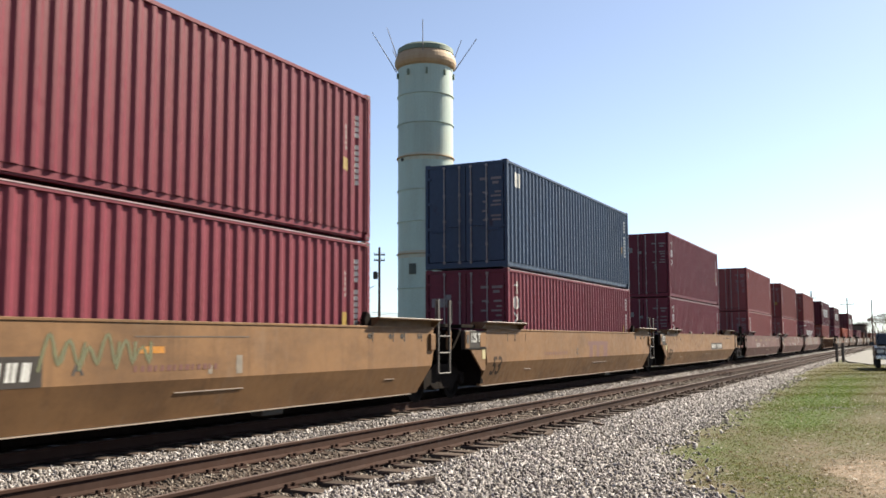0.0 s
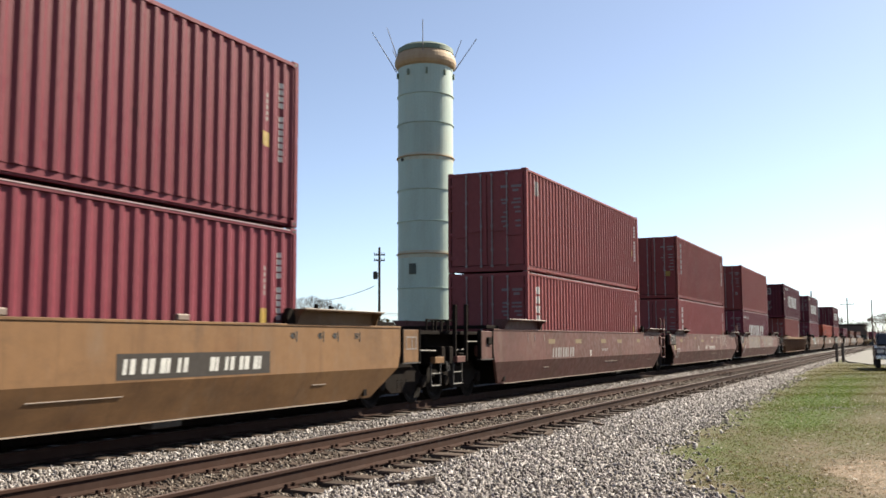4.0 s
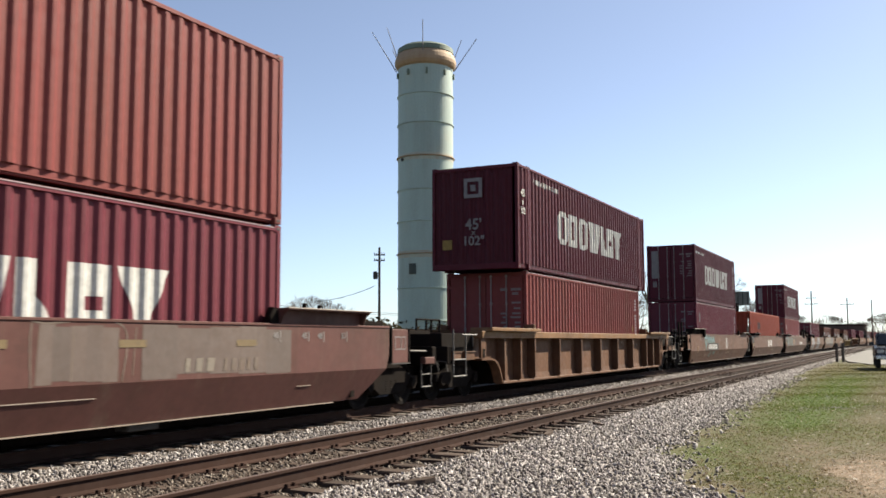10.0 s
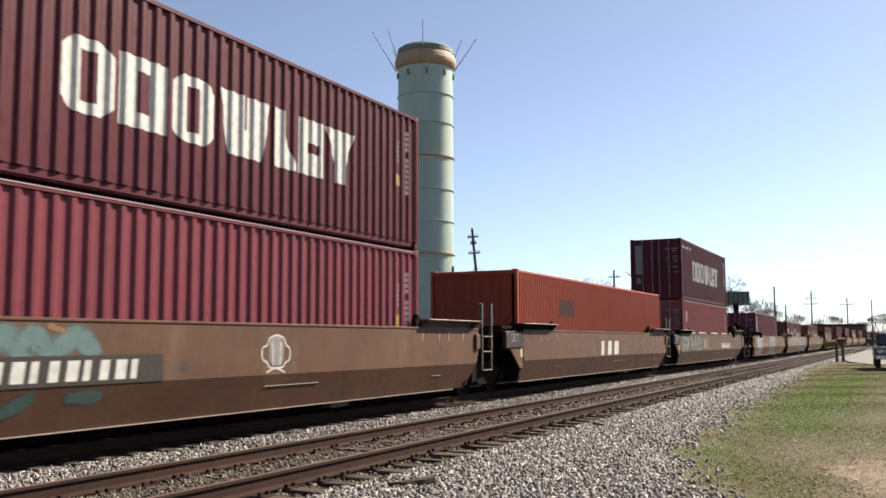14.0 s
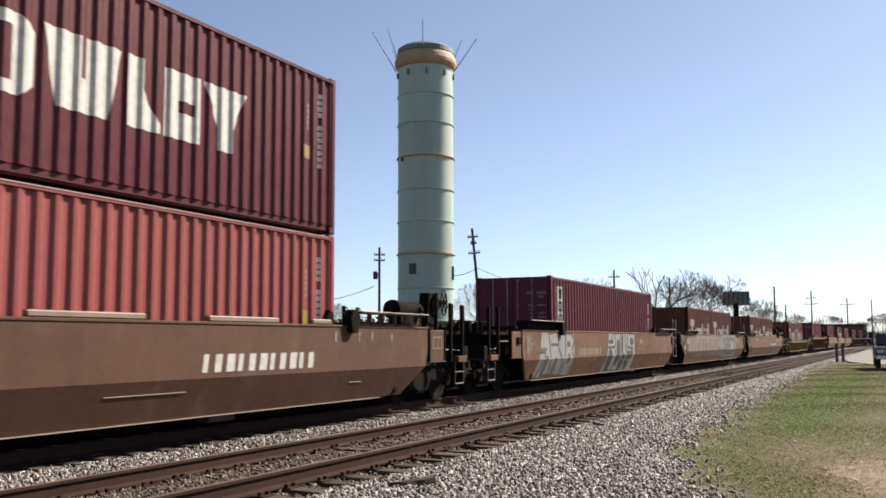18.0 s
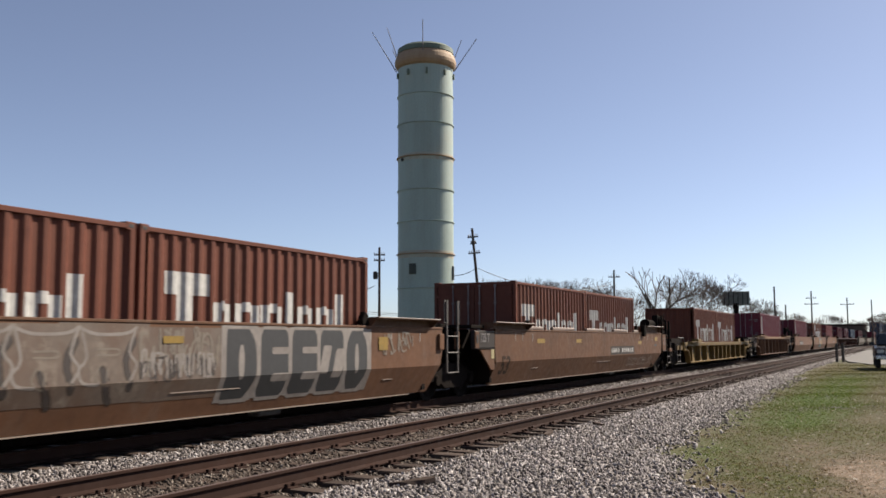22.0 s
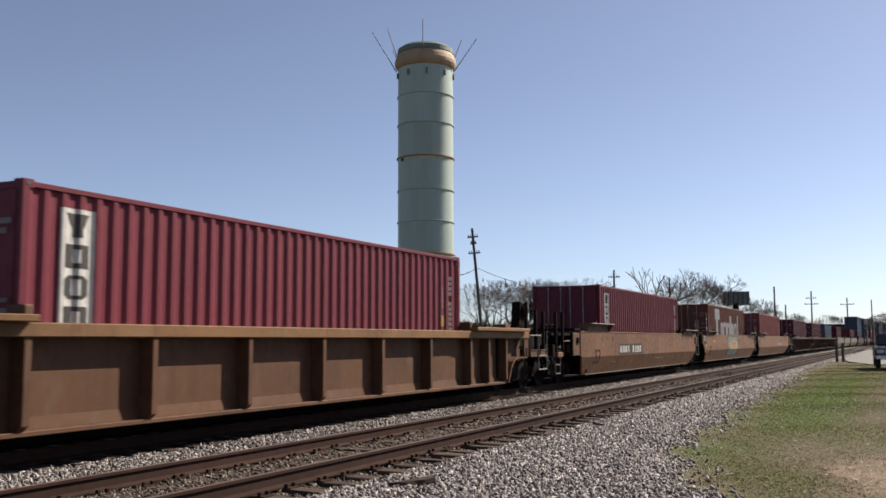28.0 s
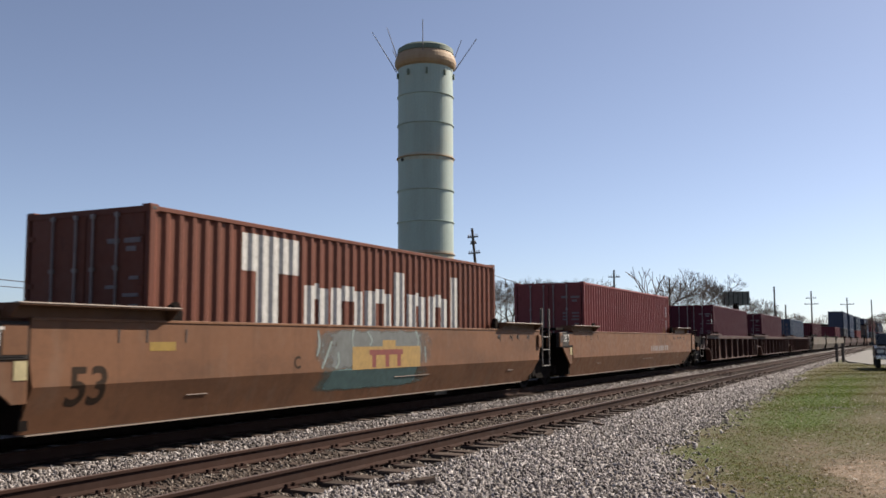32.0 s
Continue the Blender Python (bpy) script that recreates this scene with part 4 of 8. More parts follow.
def well_deck_mesh(top):
    """A walkway plate that stands out over the side, on a flank set back under it, with a bent gusset at each end."""
    bm = bmesh.new()
    prism_x(bm, [(-0.19, top - 0.025), (-0.19, top), (0.25, top), (0.25, 1.60), (0.05, 1.60), (0.05, top - 0.03)], -1.3, 1.3)
    for x in (-1.28, 1.28):
        prism_x(bm, [(-0.17, top - 0.026), (0.049, top - 0.031), (0.049, 1.60), (-0.02, 1.60), (-0.07, top - 0.12)], x - 0.012, x + 0.012)
    return done(bm, "end_deck")


def wing_mesh():
    bm = bmesh.new()
    prism_y(bm, [(-0.17, 0.08), (-0.10, 0.25), (0.10, 0.25), (0.17, 0.08), (0.10, -0.17), (-0.10, -0.17)], -0.08, 0.08)
    return done(bm, "guide_wing", bevel=0.02)


def open_deck_mesh(top):
    """A walkway plate on short legs, open underneath."""
    bm = bmesh.new()
    box(bm, -1.3, 1.3, -0.19, 0.25, top - 0.03, top)
    for k in range(6):
        x = -1.2 + 0.48 * k
        box(bm, x - 0.05, x + 0.05, 0.0, 0.05, 1.60, top - 0.03)
    box(bm, -1.25, 1.25, 0.0, 0.02, 1.60, 1.65)
    return done(bm, "end_deck")


def car_marks(car, marks):
    for layer, (name, kind, data, mat) in enumerate(marks):
        bm = bmesh.new()
        if kind == "text":
            text, size, x, z = data
            tmp = lettering(name, text, size, mat, car, Matrix())
            me = tmp.data.copy()
            cut = bmesh.new()
            cut.from_mesh(me)
            bmesh.ops.bisect_plane(cut, geom=cut.verts[:] + cut.edges[:] + cut.faces[:], plane_co=(0, BEND_Z - z, 0), plane_no=(0, 1, 0))
            cut.to_mesh(me)
            cut.free()
            for v in me.vertices:
                v.co = Vector((x + v.co.x, side_y(z + v.co.y) - 0.0003 * layer + (0.004 if v.co.z < 0 else 0.0), z + v.co.y))
            tmp.data = me
            tmp.matrix_basis = Matrix()
            bm.free()
            continue
        bm.free()
        groups = [[(i, row)] for i, row in enumerate(data)] if name in SINGLE else [list(enumerate(data))]
        for rows in groups:
            bm = bmesh.new()
            bm.verts.layers.float.new("cover")
            for i, row in rows:
                k = len(bm.verts)
                (flat_mark if kind == "flat" else blob_mark if kind == "blob" else stroke_mark)(bm, *row)
                bm.verts.ensure_lookup_table()
                for v in bm.verts[k:]:
                    v.co.y -= 0.00006 * i + 0.0003 * layer
            me = bpy.data.meshes.new(name)
            bm.to_mesh(me)
            bm.free()
            part(name, me, mat, car)


SINGLE = ("small_writing", "sprayed_line", "emblem", "sprayed_fill", "sprayed_rim", "sprayed_gap", "painted_over_patch", "number_bar", "yellow_label", "red_bar", "faded_mark", "plain_mark")


def flat_mark(bm, x0, x1, z0, z1, slant=0.0, lift=0.0):
    zs = [z0] + ([BEND_Z] if z0 < BEND_Z < z1 else []) + [z1]
    rows = [(bm.verts.new((x0 + slant * (z - z0), side_y(z) - lift, z)), bm.verts.new((x1 + slant * (z - z0), side_y(z) - lift, z))) for z in zs]
    for a, b in zip(rows, rows[1:]):
        bm.faces.new((a[0], a[1], b[1], b[0]))


def blob_mark(bm, x0, x1, z0, z1, slant=0.0, power=3.0, lift=0.0):
    """A rounded sprayed shape that follows the bent side."""
    n = 12
    zs = sorted(set([z0 + (z1 - z0) * k / n for k in range(n + 1)] + ([BEND_Z] if z0 < BEND_Z < z1 else [])))
    cover = bm.verts.layers.float["cover"]
    rows = []
    for z in zs:
        u = min(1.0, abs(2 * (z - z0) / (z1 - z0) - 1))
        h = (x1 - x0) / 2 * max(0.15, (1 - u ** power)) ** (1 / power)
        c = (x0 + x1) / 2 + slant * (z - z0)
        row = [bm.verts.new((c + h * k, side_y(z) - lift, z)) for k in (-1, -0.6, 0.6, 1)]
        for v in row[1:3]:
            v[cover] = min(1.0, 4 * (1 - u))
        rows.append(row)
    for a, b in zip(rows, rows[1:]):
        for k in range(3):
            bm.faces.new((a[k], a[k + 1], b[k + 1], b[k]))


def stroke_mark(bm, pts, w, lift=0.002):
    """A sprayed line through (x, z) points, one unbroken strip."""
    cover = bm.verts.layers.float["cover"]
    pts = [Vector(p) for p in pts]
    fine = [pts[0]]
    for i, (a, c) in enumerate(zip(pts, pts[1:])):
        ta, tc = (c - pts[max(i - 1, 0)]) * 0.5, (pts[min(i + 2, len(pts) - 1)] - a) * 0.5
        k = max(3, int((c - a).length / 0.07))
        for j in range(1, k + 1):
            u = j / k
            fine.append(a * (2 * u ** 3 - 3 * u * u + 1) + ta * (u ** 3 - 2 * u * u + u) + c * (3 * u * u - 2 * u ** 3) + tc * (u ** 3 - u * u))
    half = [1.0] * len(fine)
    # round ends
    for end, nxt, put in ((fine[0], fine[1], 0), (fine[-1], fine[-2], None)):
        d = (end - nxt).normalized() * w / 2
        for q in (0.5, 0.85, 0.99):
            at = 0 if put == 0 else len(fine)
            fine.insert(at, end + d * q)
            half.insert(at, math.sqrt(1 - q * q))
    rows = []
    for i, p in enumerate(fine):
        d = fine[min(i + 1, len(fine) - 1)] - fine[max(i - 1, 0)]
        nrm = Vector((-d.y, d.x)).normalized() * w / 2 * half[i] if d.length > 1e-5 else Vector((0, w / 2))
        row = []
        for sg in (-1, -0.35, 0.35, 1):
            q = p + nrm * sg
            v = bm.verts.new((q.x, side_y(q.y) - lift, min(q.y, 1.565)))
            v[cover] = (1.0 if abs(sg) < 1 else 0.0) * half[i]
            row.append(v)
        rows.append(row)
    for a, c in zip(rows, rows[1:]):
        for k in range(3):
            bm.faces.new((a[k], c[k], c[k + 1], a[k + 1]))


def slab(x0, x1, z0, z1, lean, mat, edge=0.05, name="sprayed_fill"):
    """A sprayed field with uneven sides, leaning by lean at its left edge."""
    n = 5
    w = (x1 - x0) / n
    return [(name, "flat", [(x0 + i * w + (lean * 0.5 if i == 0 else 0), x0 + (i + 1) * w, z0 + edge * ((i * 3) % 4) / 3, z1 - edge * ((i * 5) % 3) / 3, lean if i == 0 else 0.0) for i in range(n)], mat)]


def slots(data, mat, name="sprayed_gap"):
    """Rounded dark gaps: x0, x1, z0, z1, slant."""
    return [(name, "blob", [(*q, 2.6, 0.0008) for q in data], mat)]


def drawn(data, mat, w=0.035, name="sprayed_line"):
    return [(name, "stroke", [(p, w, 0.0008) for p in data], mat)]


def fat_letters(word, x0, x1, z0, z1, halo, fill, hole):
    """Bold rounded letters, each with a pale rim and pale gaps."""
    w = (x1 - x0) / len(word)
    out = [[], [], []]
    zc = (z0 + z1) / 2
    for i, ch in enumerate(word):
        a, b = x0 + i * w, x0 + (i + 0.94) * w
        p = 2.6 if ch in "DO" else 9.0
        out[0].append((a - 0.05, b + 0.05, z0 - 0.02, z1, 0.0, 5.0, 0.0))
        out[1].append((a + 0.03, b - 0.02, z0 + 0.04, z1 - 0.05, 0.0, p, 0.0006))
        c, h = (a + b) / 2, w * 0.08
        if ch == "D":
            out[1].append((a + 0.03, c, z0 + 0.04, z1 - 0.05, 0.0, 12.0, 0.0006))
        if ch in "DO":
            out[2].append((c - h, c + h, zc - 0.24, zc + 0.28, 0.0, 2.5, 0.0012))
        elif ch == "E":
            out[2] += [(c - h, b + 0.01, zc + 0.13, zc + 0.24, 0.0, 8.0, 0.0012), (c - h, b + 0.01, zc - 0.30, zc - 0.17, 0.0, 8.0, 0.0012)]
        elif ch == "Z":
            out[2] += [(a - 0.01, a + 0.30 * w, zc - 0.22, zc + 0.26, 0.30, 8.0, 0.0012), (b - 0.48 * w, b - 0.10 * w, zc - 0.30, zc + 0.20, 0.30, 8.0, 0.0012)]
    return [("sprayed_rim", "blob", out[0], halo), ("sprayed_fill", "blob", out[1], fill), ("sprayed_gap", "blob", out[2], hole)]


def sprayed(x0, x1, z0, z1, n, fill, line, seed, hole=None, slant=0.1):
    """A row of abstract sprayed shapes: rounded fills, outlines, and gaps."""
    r = random.Random(seed)
    w = (x1 - x0) / n
    blobs, holes, lines = [], [], []
    for i in range(n):
        a = x0 + i * w
        b = a + w * r.uniform(0.88, 1.0)
        lo, hi = z0 + r.uniform(0, 0.12), z1 - r.uniform(0, 0.1)
        sl = r.uniform(-slant, slant)
        cut = r.uniform(0.35, 0.6)
        mid = lo + (hi - lo) * r.uniform(0.4, 0.6)
        # two legs and a head
        blobs += [(a, a + (b - a) * cut, lo, mid + 0.2, sl, 4.0), (a + (b - a) * (cut + 0.12), b, lo + r.uniform(0, 0.2), mid + 0.15, sl, 4.0), (a, b, mid, hi, sl, 3.0)]
        for q in range(1):
            hx = r.uniform(a + 0.2 * w, b - 0.35 * w)
            hz = r.uniform(mid, hi - 0.3)
            holes.append((hx, hx + w * r.uniform(0.12, 0.25), hz, hz + r.uniform(0.12, 0.26), sl, 2.0, 0.0015))
        for q in range(3):
            p = [(r.uniform(a, b), r.uniform(lo, hi))]
            for _ in range(4):
                p.append((min(b, max(a, p[-1][0] + r.uniform(-0.3, 0.3) * w)), min(hi, max(lo, p[-1][1] + r.uniform(-0.4, 0.4)))))
            lines.append((p, 0.035))
        lines.append(([(a, lo), (a + sl * (hi - lo), hi)], 0.04))
        lines.append(([(b, lo + 0.1), (b + sl * (hi - lo), hi - 0.05)], 0.04))
    out = [("sprayed_fill", "blob", blobs, fill)] if fill else []
    if hole:
        out.append(("sprayed_gap", "blob", holes, hole))
    return out + [("sprayed_line", "stroke", lines, line)]


def outlined(x0, x1, z0, z1, n, seed):
    """A row of interlocking sprayed blocks: thin pale outlines, dark gaps and shadows between them."""
    r = random.Random(seed)
    w = (x1 - x0) / n
    pale, dark, thin = [], [], []
    for i in range(n):
        a, b = x0 + i * w + r.uniform(-0.05, 0.05), x0 + (i + 1) * w - 0.04
        m_, zc = (a + b) / 2, (z0 + z1) / 2 + r.uniform(-0.08, 0.08)
        pale.append([(a, z1 - 0.04), (a + 0.25 * w, z1 - 0.11), (b - 0.2 * w, z1 - 0.10), (b, z1 - 0.02)])
        pale.append([(b, z1 - 0.02), (b - 0.12 * w, zc + 0.12), (b + 0.02, zc - 0.05), (b - 0.08, z0 + 0.22)])
        pale.append([(a, z1 - 0.04), (a + 0.10 * w, zc + 0.05), (a - 0.02, zc - 0.1), (a + 0.05, z0 + 0.2), (a + 0.3 * w, z0 + 0.17)])
        thin.append([(m_ - 0.2 * w, zc + 0.15), (m_ + 0.15 * w, zc + 0.15), (m_ + 0.15 * w, zc + 0.08), (m_ - 0.2 * w, zc + 0.08)])
        thin.append([(m_ - 0.15 * w, zc - 0.05), (m_ - 0.22 * w, zc - 0.2), (m_ - 0.05 * w, zc - 0.3), (m_ - 0.02 * w, zc - 0.1)])
        dark.append([(b - 0.05, z1 - 0.2), (b - 0.18 * w, zc), (b - 0.08 * w, z0 + 0.12)])
        dark.append([(m_ - 0.1 * w, zc - 0.12), (m_ + r.uniform(-0.1, 0.1), z0 + 0.05), (m_ + 0.1 * w, z0 - 0.06)])
    return drawn(dark, DARKBROWN, 0.15) + drawn(pale, PALESPRAY, 0.042) + drawn(thin, CREAM, 0.026)


SIGN = matt(plain("dark_sign_plate", (0.0288, 0.0234, 0.0207), 0.7), 0.2)
LABEL = plain("pale_yellow_label", (0.3200, 0.2688, 0.1408), 0.6)
RIBS = [-8.3, -7.2, -6.15, -4.1, -2.05, 0.0, 2.05, 4.1, 6.15, 7.2, 8.3]


ARCH = [(9.75, 0.90), (9.15, 0.90), (8.94, 0.87), (8.76, 0.79), (8.62, 0.66), (8.52, 0.48), (8.42, 0.27)]   # wheel arch: x, z


def ribbed_car(s, paint, label, left="end", right="end", marks=(), brake=True, low=0.0, ribs=RIBS, group="well cars of the train"):
    """A well with upright ribs outside its sides under a wide top chord; low: by how much its sides are lower than usual."""
    m = CAR[paint]
    car = thing("ribbed_well_car", label, "railway car", group)

    def web():
        bm = bmesh.new()
        prism_y(bm, [(-9.75, 1.40 - low)] + [(-x, z) for x, z in ARCH] + ARCH[::-1] + [(9.75, 1.40 - low)], -0.02, 0.02)
        return done(bm, "side_web")

    def rib():
        bm = bmesh.new()
        prism_x(bm, [(0.0, 1.40 - low), (-0.25, 1.40 - low), (-0.25, 0.36), (-0.14, 0.27), (0.0, 0.27)], -0.05, 0.05)
        return done(bm, "rib", bevel=0.006)
    chord = boxmesh("top_chord", -9.8, 9.8, -0.28, 0.06, 1.38 - low, 1.55 - low, bevel=0.012)
    if low:
        cap = boxmesh("chord_cap", -1.30, 1.30, -0.46, 0.16, 1.553 - low, 1.585 - low, bevel=0.008)
    else:
        cap = boxmesh("chord_cap", -1.69, 1.69, -0.42, 0.16, 1.553, 1.64, bevel=0.012)
    foot = boxmesh("bottom_chord", -8.3, 8.3, -0.20, 0.03, 0.24, 0.30, bevel=0.008)

    def flare():
        bm = bmesh.new()
        prism_x(bm, [(-0.022, 0.45), (-0.050, 0.302), (-0.022, 0.302)], -8.28, 8.28)
        return done(bm, "lower_flare")
    inset = BODY_Y - 0.28
    for sy in (-1, 1):
        flip = Matrix() if sy < 0 else Matrix.Diagonal((1, -1, 1, 1))
        base = pose(0, sy * inset, 0) @ flip
        part("side_web", shared(("side_web", low), web), m, car, at=base)
        part("top_chord", chord, CAR["tan"] if paint in ("buff", "umber") else m, car, "cleaner tan top chord" if paint in ("buff", "umber") else "", at=base)
        part("bottom_chord", foot, m, car, at=base)
        part("lower_flare", shared("lower_flare", flare), m, car, at=base)
        for x in ribs:
            part("rib", shared(("rib", low), rib), m, car, at=pose(x, sy * inset, 0) @ flip)
        for x in (-7.9, 7.9) if low else (-7.83, 7.83):
            part("chord_cap", cap, CAR["tan"] if paint in ("buff", "umber") else m, car, at=pose(x, sy * inset, 0) @ flip)
        for x in (-6.15, 6.15):
            part("guide_block", boxmesh("guide_block", -0.40 if low else -0.07, 0.40 if low else 0.07, -0.24, 0.08, 1.555 - low, (1.72 if low else 1.76) - low, bevel=0.02), m, car, at=pose(x, sy * inset, 0) @ flip)

        def arch():
            bm = bmesh.new()
            prism_y(bm, [(-x, z) for x, z in ARCH] + [(-x - 0.045 * (9.75 - x) / 1.33, z - 0.045 * (x > 8.45)) for x, z in ARCH[::-1]], -0.24, 0.0)
            return done(bm, "arch_flange")
        for sx in (-1, 1):
            part("arch_flange", shared("arch", arch), m, car, at=base @ Matrix.Diagonal((1 if sx < 0 else -1, 1, 1, 1)))
    part("well_floor", boxmesh("well_floor", -8.1, 8.1, -1.2, 1.2, 0.24, 0.31), IRON, car)
    for x in (-8.17, 8.17):
        part("end_bulkhead", boxmesh("end_bulkhead", -0.06, 0.06, -1.28, 1.28, 0.3, 1.5 - low), IRON, car, at=pose(x, 0, 0))
    for sx, how in ((-1, left), (1, right)):
        part("end_deck", boxmesh("ribbed_deck", -1.0, 1.0, -1.2, 1.2, 1.30 - low, 1.52 - low, bevel=0.015), m if how == "end" else IRON, car, at=pose(sx * 8.7, 0, 0))
        if how == "end":
            truck(car, sx * 10.2)
            end_gear(car, sx, 8.4, m, brake and sx > 0, False, True)
            ribbed_kit(car, sx, m, low)
        elif sx < 0:
            truck(car, -9.7)
            part("joint_casting", boxmesh("joint_casting", -1.3, 1.3, -0.35, 0.35, -0.2, 0.2, bevel=0.05), IRON, car, at=pose(-9.3, 0, 0.98))
    for name, kind, data, mat in marks:
        bm = bmesh.new()
        for x0, x1, z0, z1, *_ in data:
            box(bm, x0, x1, -inset - 0.026, -inset - 0.021, z0, z1)
        part(name, bm, mat, car)
    MOVING.append((car, s, 0.0))
    return car


# ---- the ground and the two tracks ----
def smooth01(a, b, v):
    u = np.clip((v - a) / (b - a), 0, 1)
    return u * u * (3 - 2 * u)


def line_y(x):
    """How far the line has drifted towards the camera's side at x."""
    d = np.maximum(np.asarray(x, float) - CURVE_X, 0)
    return -d * d / (2 * CURVE_R)


EDGE_X, EDGE_Y = (7.5, 10.2, 11.7, 13.8, 15.5, 18.9, 28, 38, 52), (1.15, 2.05, 2.6, 3.15, 3.3, 3.5, 3.9, 4.2, 4.6)


def ballast_edge(x):
    """y at which the stones of the near track give way to grass."""
    x = np.asarray(x, float)
    return np.interp(x, EDGE_X, EDGE_Y) + 0.06 * np.sin(x * 0.9) + 0.05 * np.sin(x * 2.3 + 1)


def ground_height(x, y):
    x, y = np.asarray(x, float), np.asarray(y, float)
    w = y - line_y(x)
    bank = smooth01(ballast_edge(x) - 0.15, ballast_edge(x) + 1.1, w) * (1 - smooth01(13.0, 15.0, w))
    roll = 0.035 * np.sin(x * 0.31) * np.sin(y * 0.43 + 1) + 0.02 * np.sin(x * 1.1 + y * 0.8)
    roll = roll * (1 - bank)
    fill = 0.016 * smooth01(5.75, 5.95, w) * (1 - smooth01(7.2, 7.4, w))
    dip = -0.06 * np.exp(-((w - 8.55) / 0.5) ** 2) - 0.026 * np.exp(-((w - 5.52) / 0.25) ** 2)
    return GROUND_Z + roll + bank * 0.075 + dip + fill


def dryness(x, y):
    """0 lush, 1 bare: a lush tongue beside the ballast, straw and bare soil nearer the camera."""
    def spot_at(cx, cy, sx, sy):
        return np.exp(-((x - cx) / sx) ** 2 - ((y - cy) / sy) ** 2)
    v = 0.50 + 0.10 * np.clip((17 - x) / 5, 0, 1) + np.clip((34 - x) / 16, 0.15, 1) * (0.10 * np.sin(x * 0.9 + 1.3 * np.sin(y * 1.9)) + 0.08 * np.sin(y * 3.1 + x * 0.5 + 2))
    v = v - 0.50 * spot_at(25, 2.0, 7.0, 1.0) - 0.34 * spot_at(38, 2.1, 9.0, 1.0) - 0.14 * spot_at(15.0, 2.9, 2.0, 0.5) - 0.15 * spot_at(12.0, 2.0, 1.5, 0.4) + 0.16 * spot_at(30, 0.8, 8.0, 0.5)
    v = v + 0.36 * spot_at(12.9, 0.75, 1.1, 0.35) + 0.42 * spot_at(11.8, 0.2, 1.9, 0.40) + 0.20 * spot_at(15.8, 0.2, 2.0, 0.35) + 0.2 * spot_at(60, 4.8, 6.0, 1.2)
    return np.clip(v, 0, 1)


def ground_mesh():
    xs = np.concatenate([[-2500, -1200, -600, -300, -150, -80, -40, -20], np.arange(-10, 80, 0.5), np.arange(80, 200, 3), [210, 240, 280, 330, 400, 550, 800, 1400, 2500]])
    ys = np.concatenate([[-2500, -1000, -400, -150, -60, -30, -20], np.arange(-14, 4.8, 0.4), np.arange(4.8, 9.6, 0.12), np.arange(9.6, 16, 0.4), [17, 20, 26, 40, 70, 120, 200, 400, 900, 2500]])
    X, Y = np.meshgrid(xs, ys, indexing="ij")
    Z = ground_height(X, Y)
    far = (np.abs(X) > 700) | (np.abs(Y) > 300)
    Z[far] = GROUND_Z
    nx, ny = X.shape
    idx = np.arange(nx * ny).reshape(nx, ny)
    f = np.stack([idx[:-1, :-1], idx[1:, :-1], idx[1:, 1:], idx[:-1, 1:]], -1).reshape(-1, 4)
    me = bpy.data.meshes.new("ground")
    me.from_pydata(np.stack([X, Y, Z], -1).reshape(-1, 3).tolist(), [], f.tolist())
    at_ = me.attributes.new("dry", "FLOAT", "POINT")
    at_.data.foreach_set("value", dryness(X, Y).reshape(-1).astype(np.float32))
    for p in me.polygons:
        p.use_smooth = True
    return me


def grass_colour(nt):
    """Lush, olive, straw and bare soil, by the dryness of the place and two sizes of noise."""
    dry = nt.nodes.new("ShaderNodeAttribute")
    dry.attribute_name = "dry"
    f = dry.outputs["Fac"]
    for noise, k in ((noise_of(nt, 1.7, 5, 0.65), 0.20), (noise_of(nt, 8.0, 4, 0.7), 0.20)):
        add = nt.nodes.new("ShaderNodeMath")
        nt.links.new(f, add.inputs[0])
        nt.links.new(ramp_of(nt, noise, 0.3, 0.7, -k, k), add.inputs[1])
        f = add.outputs[0]
    r = nt.nodes.new("ShaderNodeValToRGB")
    nt.links.new(f, r.inputs[0])
    e = r.color_ramp.elements
    e[0].position, e[1].position = 0.05, 1.0
    e[0].color, e[1].color = (0.0500, 0.0760, 0.0120, 1), (0.2150, 0.1600, 0.1180, 1)
    for p, c in ((0.38, (0.0620, 0.0640, 0.0200)), (0.60, (0.0800, 0.0670, 0.0330)), (0.80, (0.1130, 0.0850, 0.0540))):
        e.new(p).color = (*c, 1)
    return mix_rgb(nt, 1.0, r.outputs[0], ramp_of(nt, noise_of(nt, 26, 3, 0.7), 0.25, 0.8, 0.62, 1.30), "MULTIPLY")


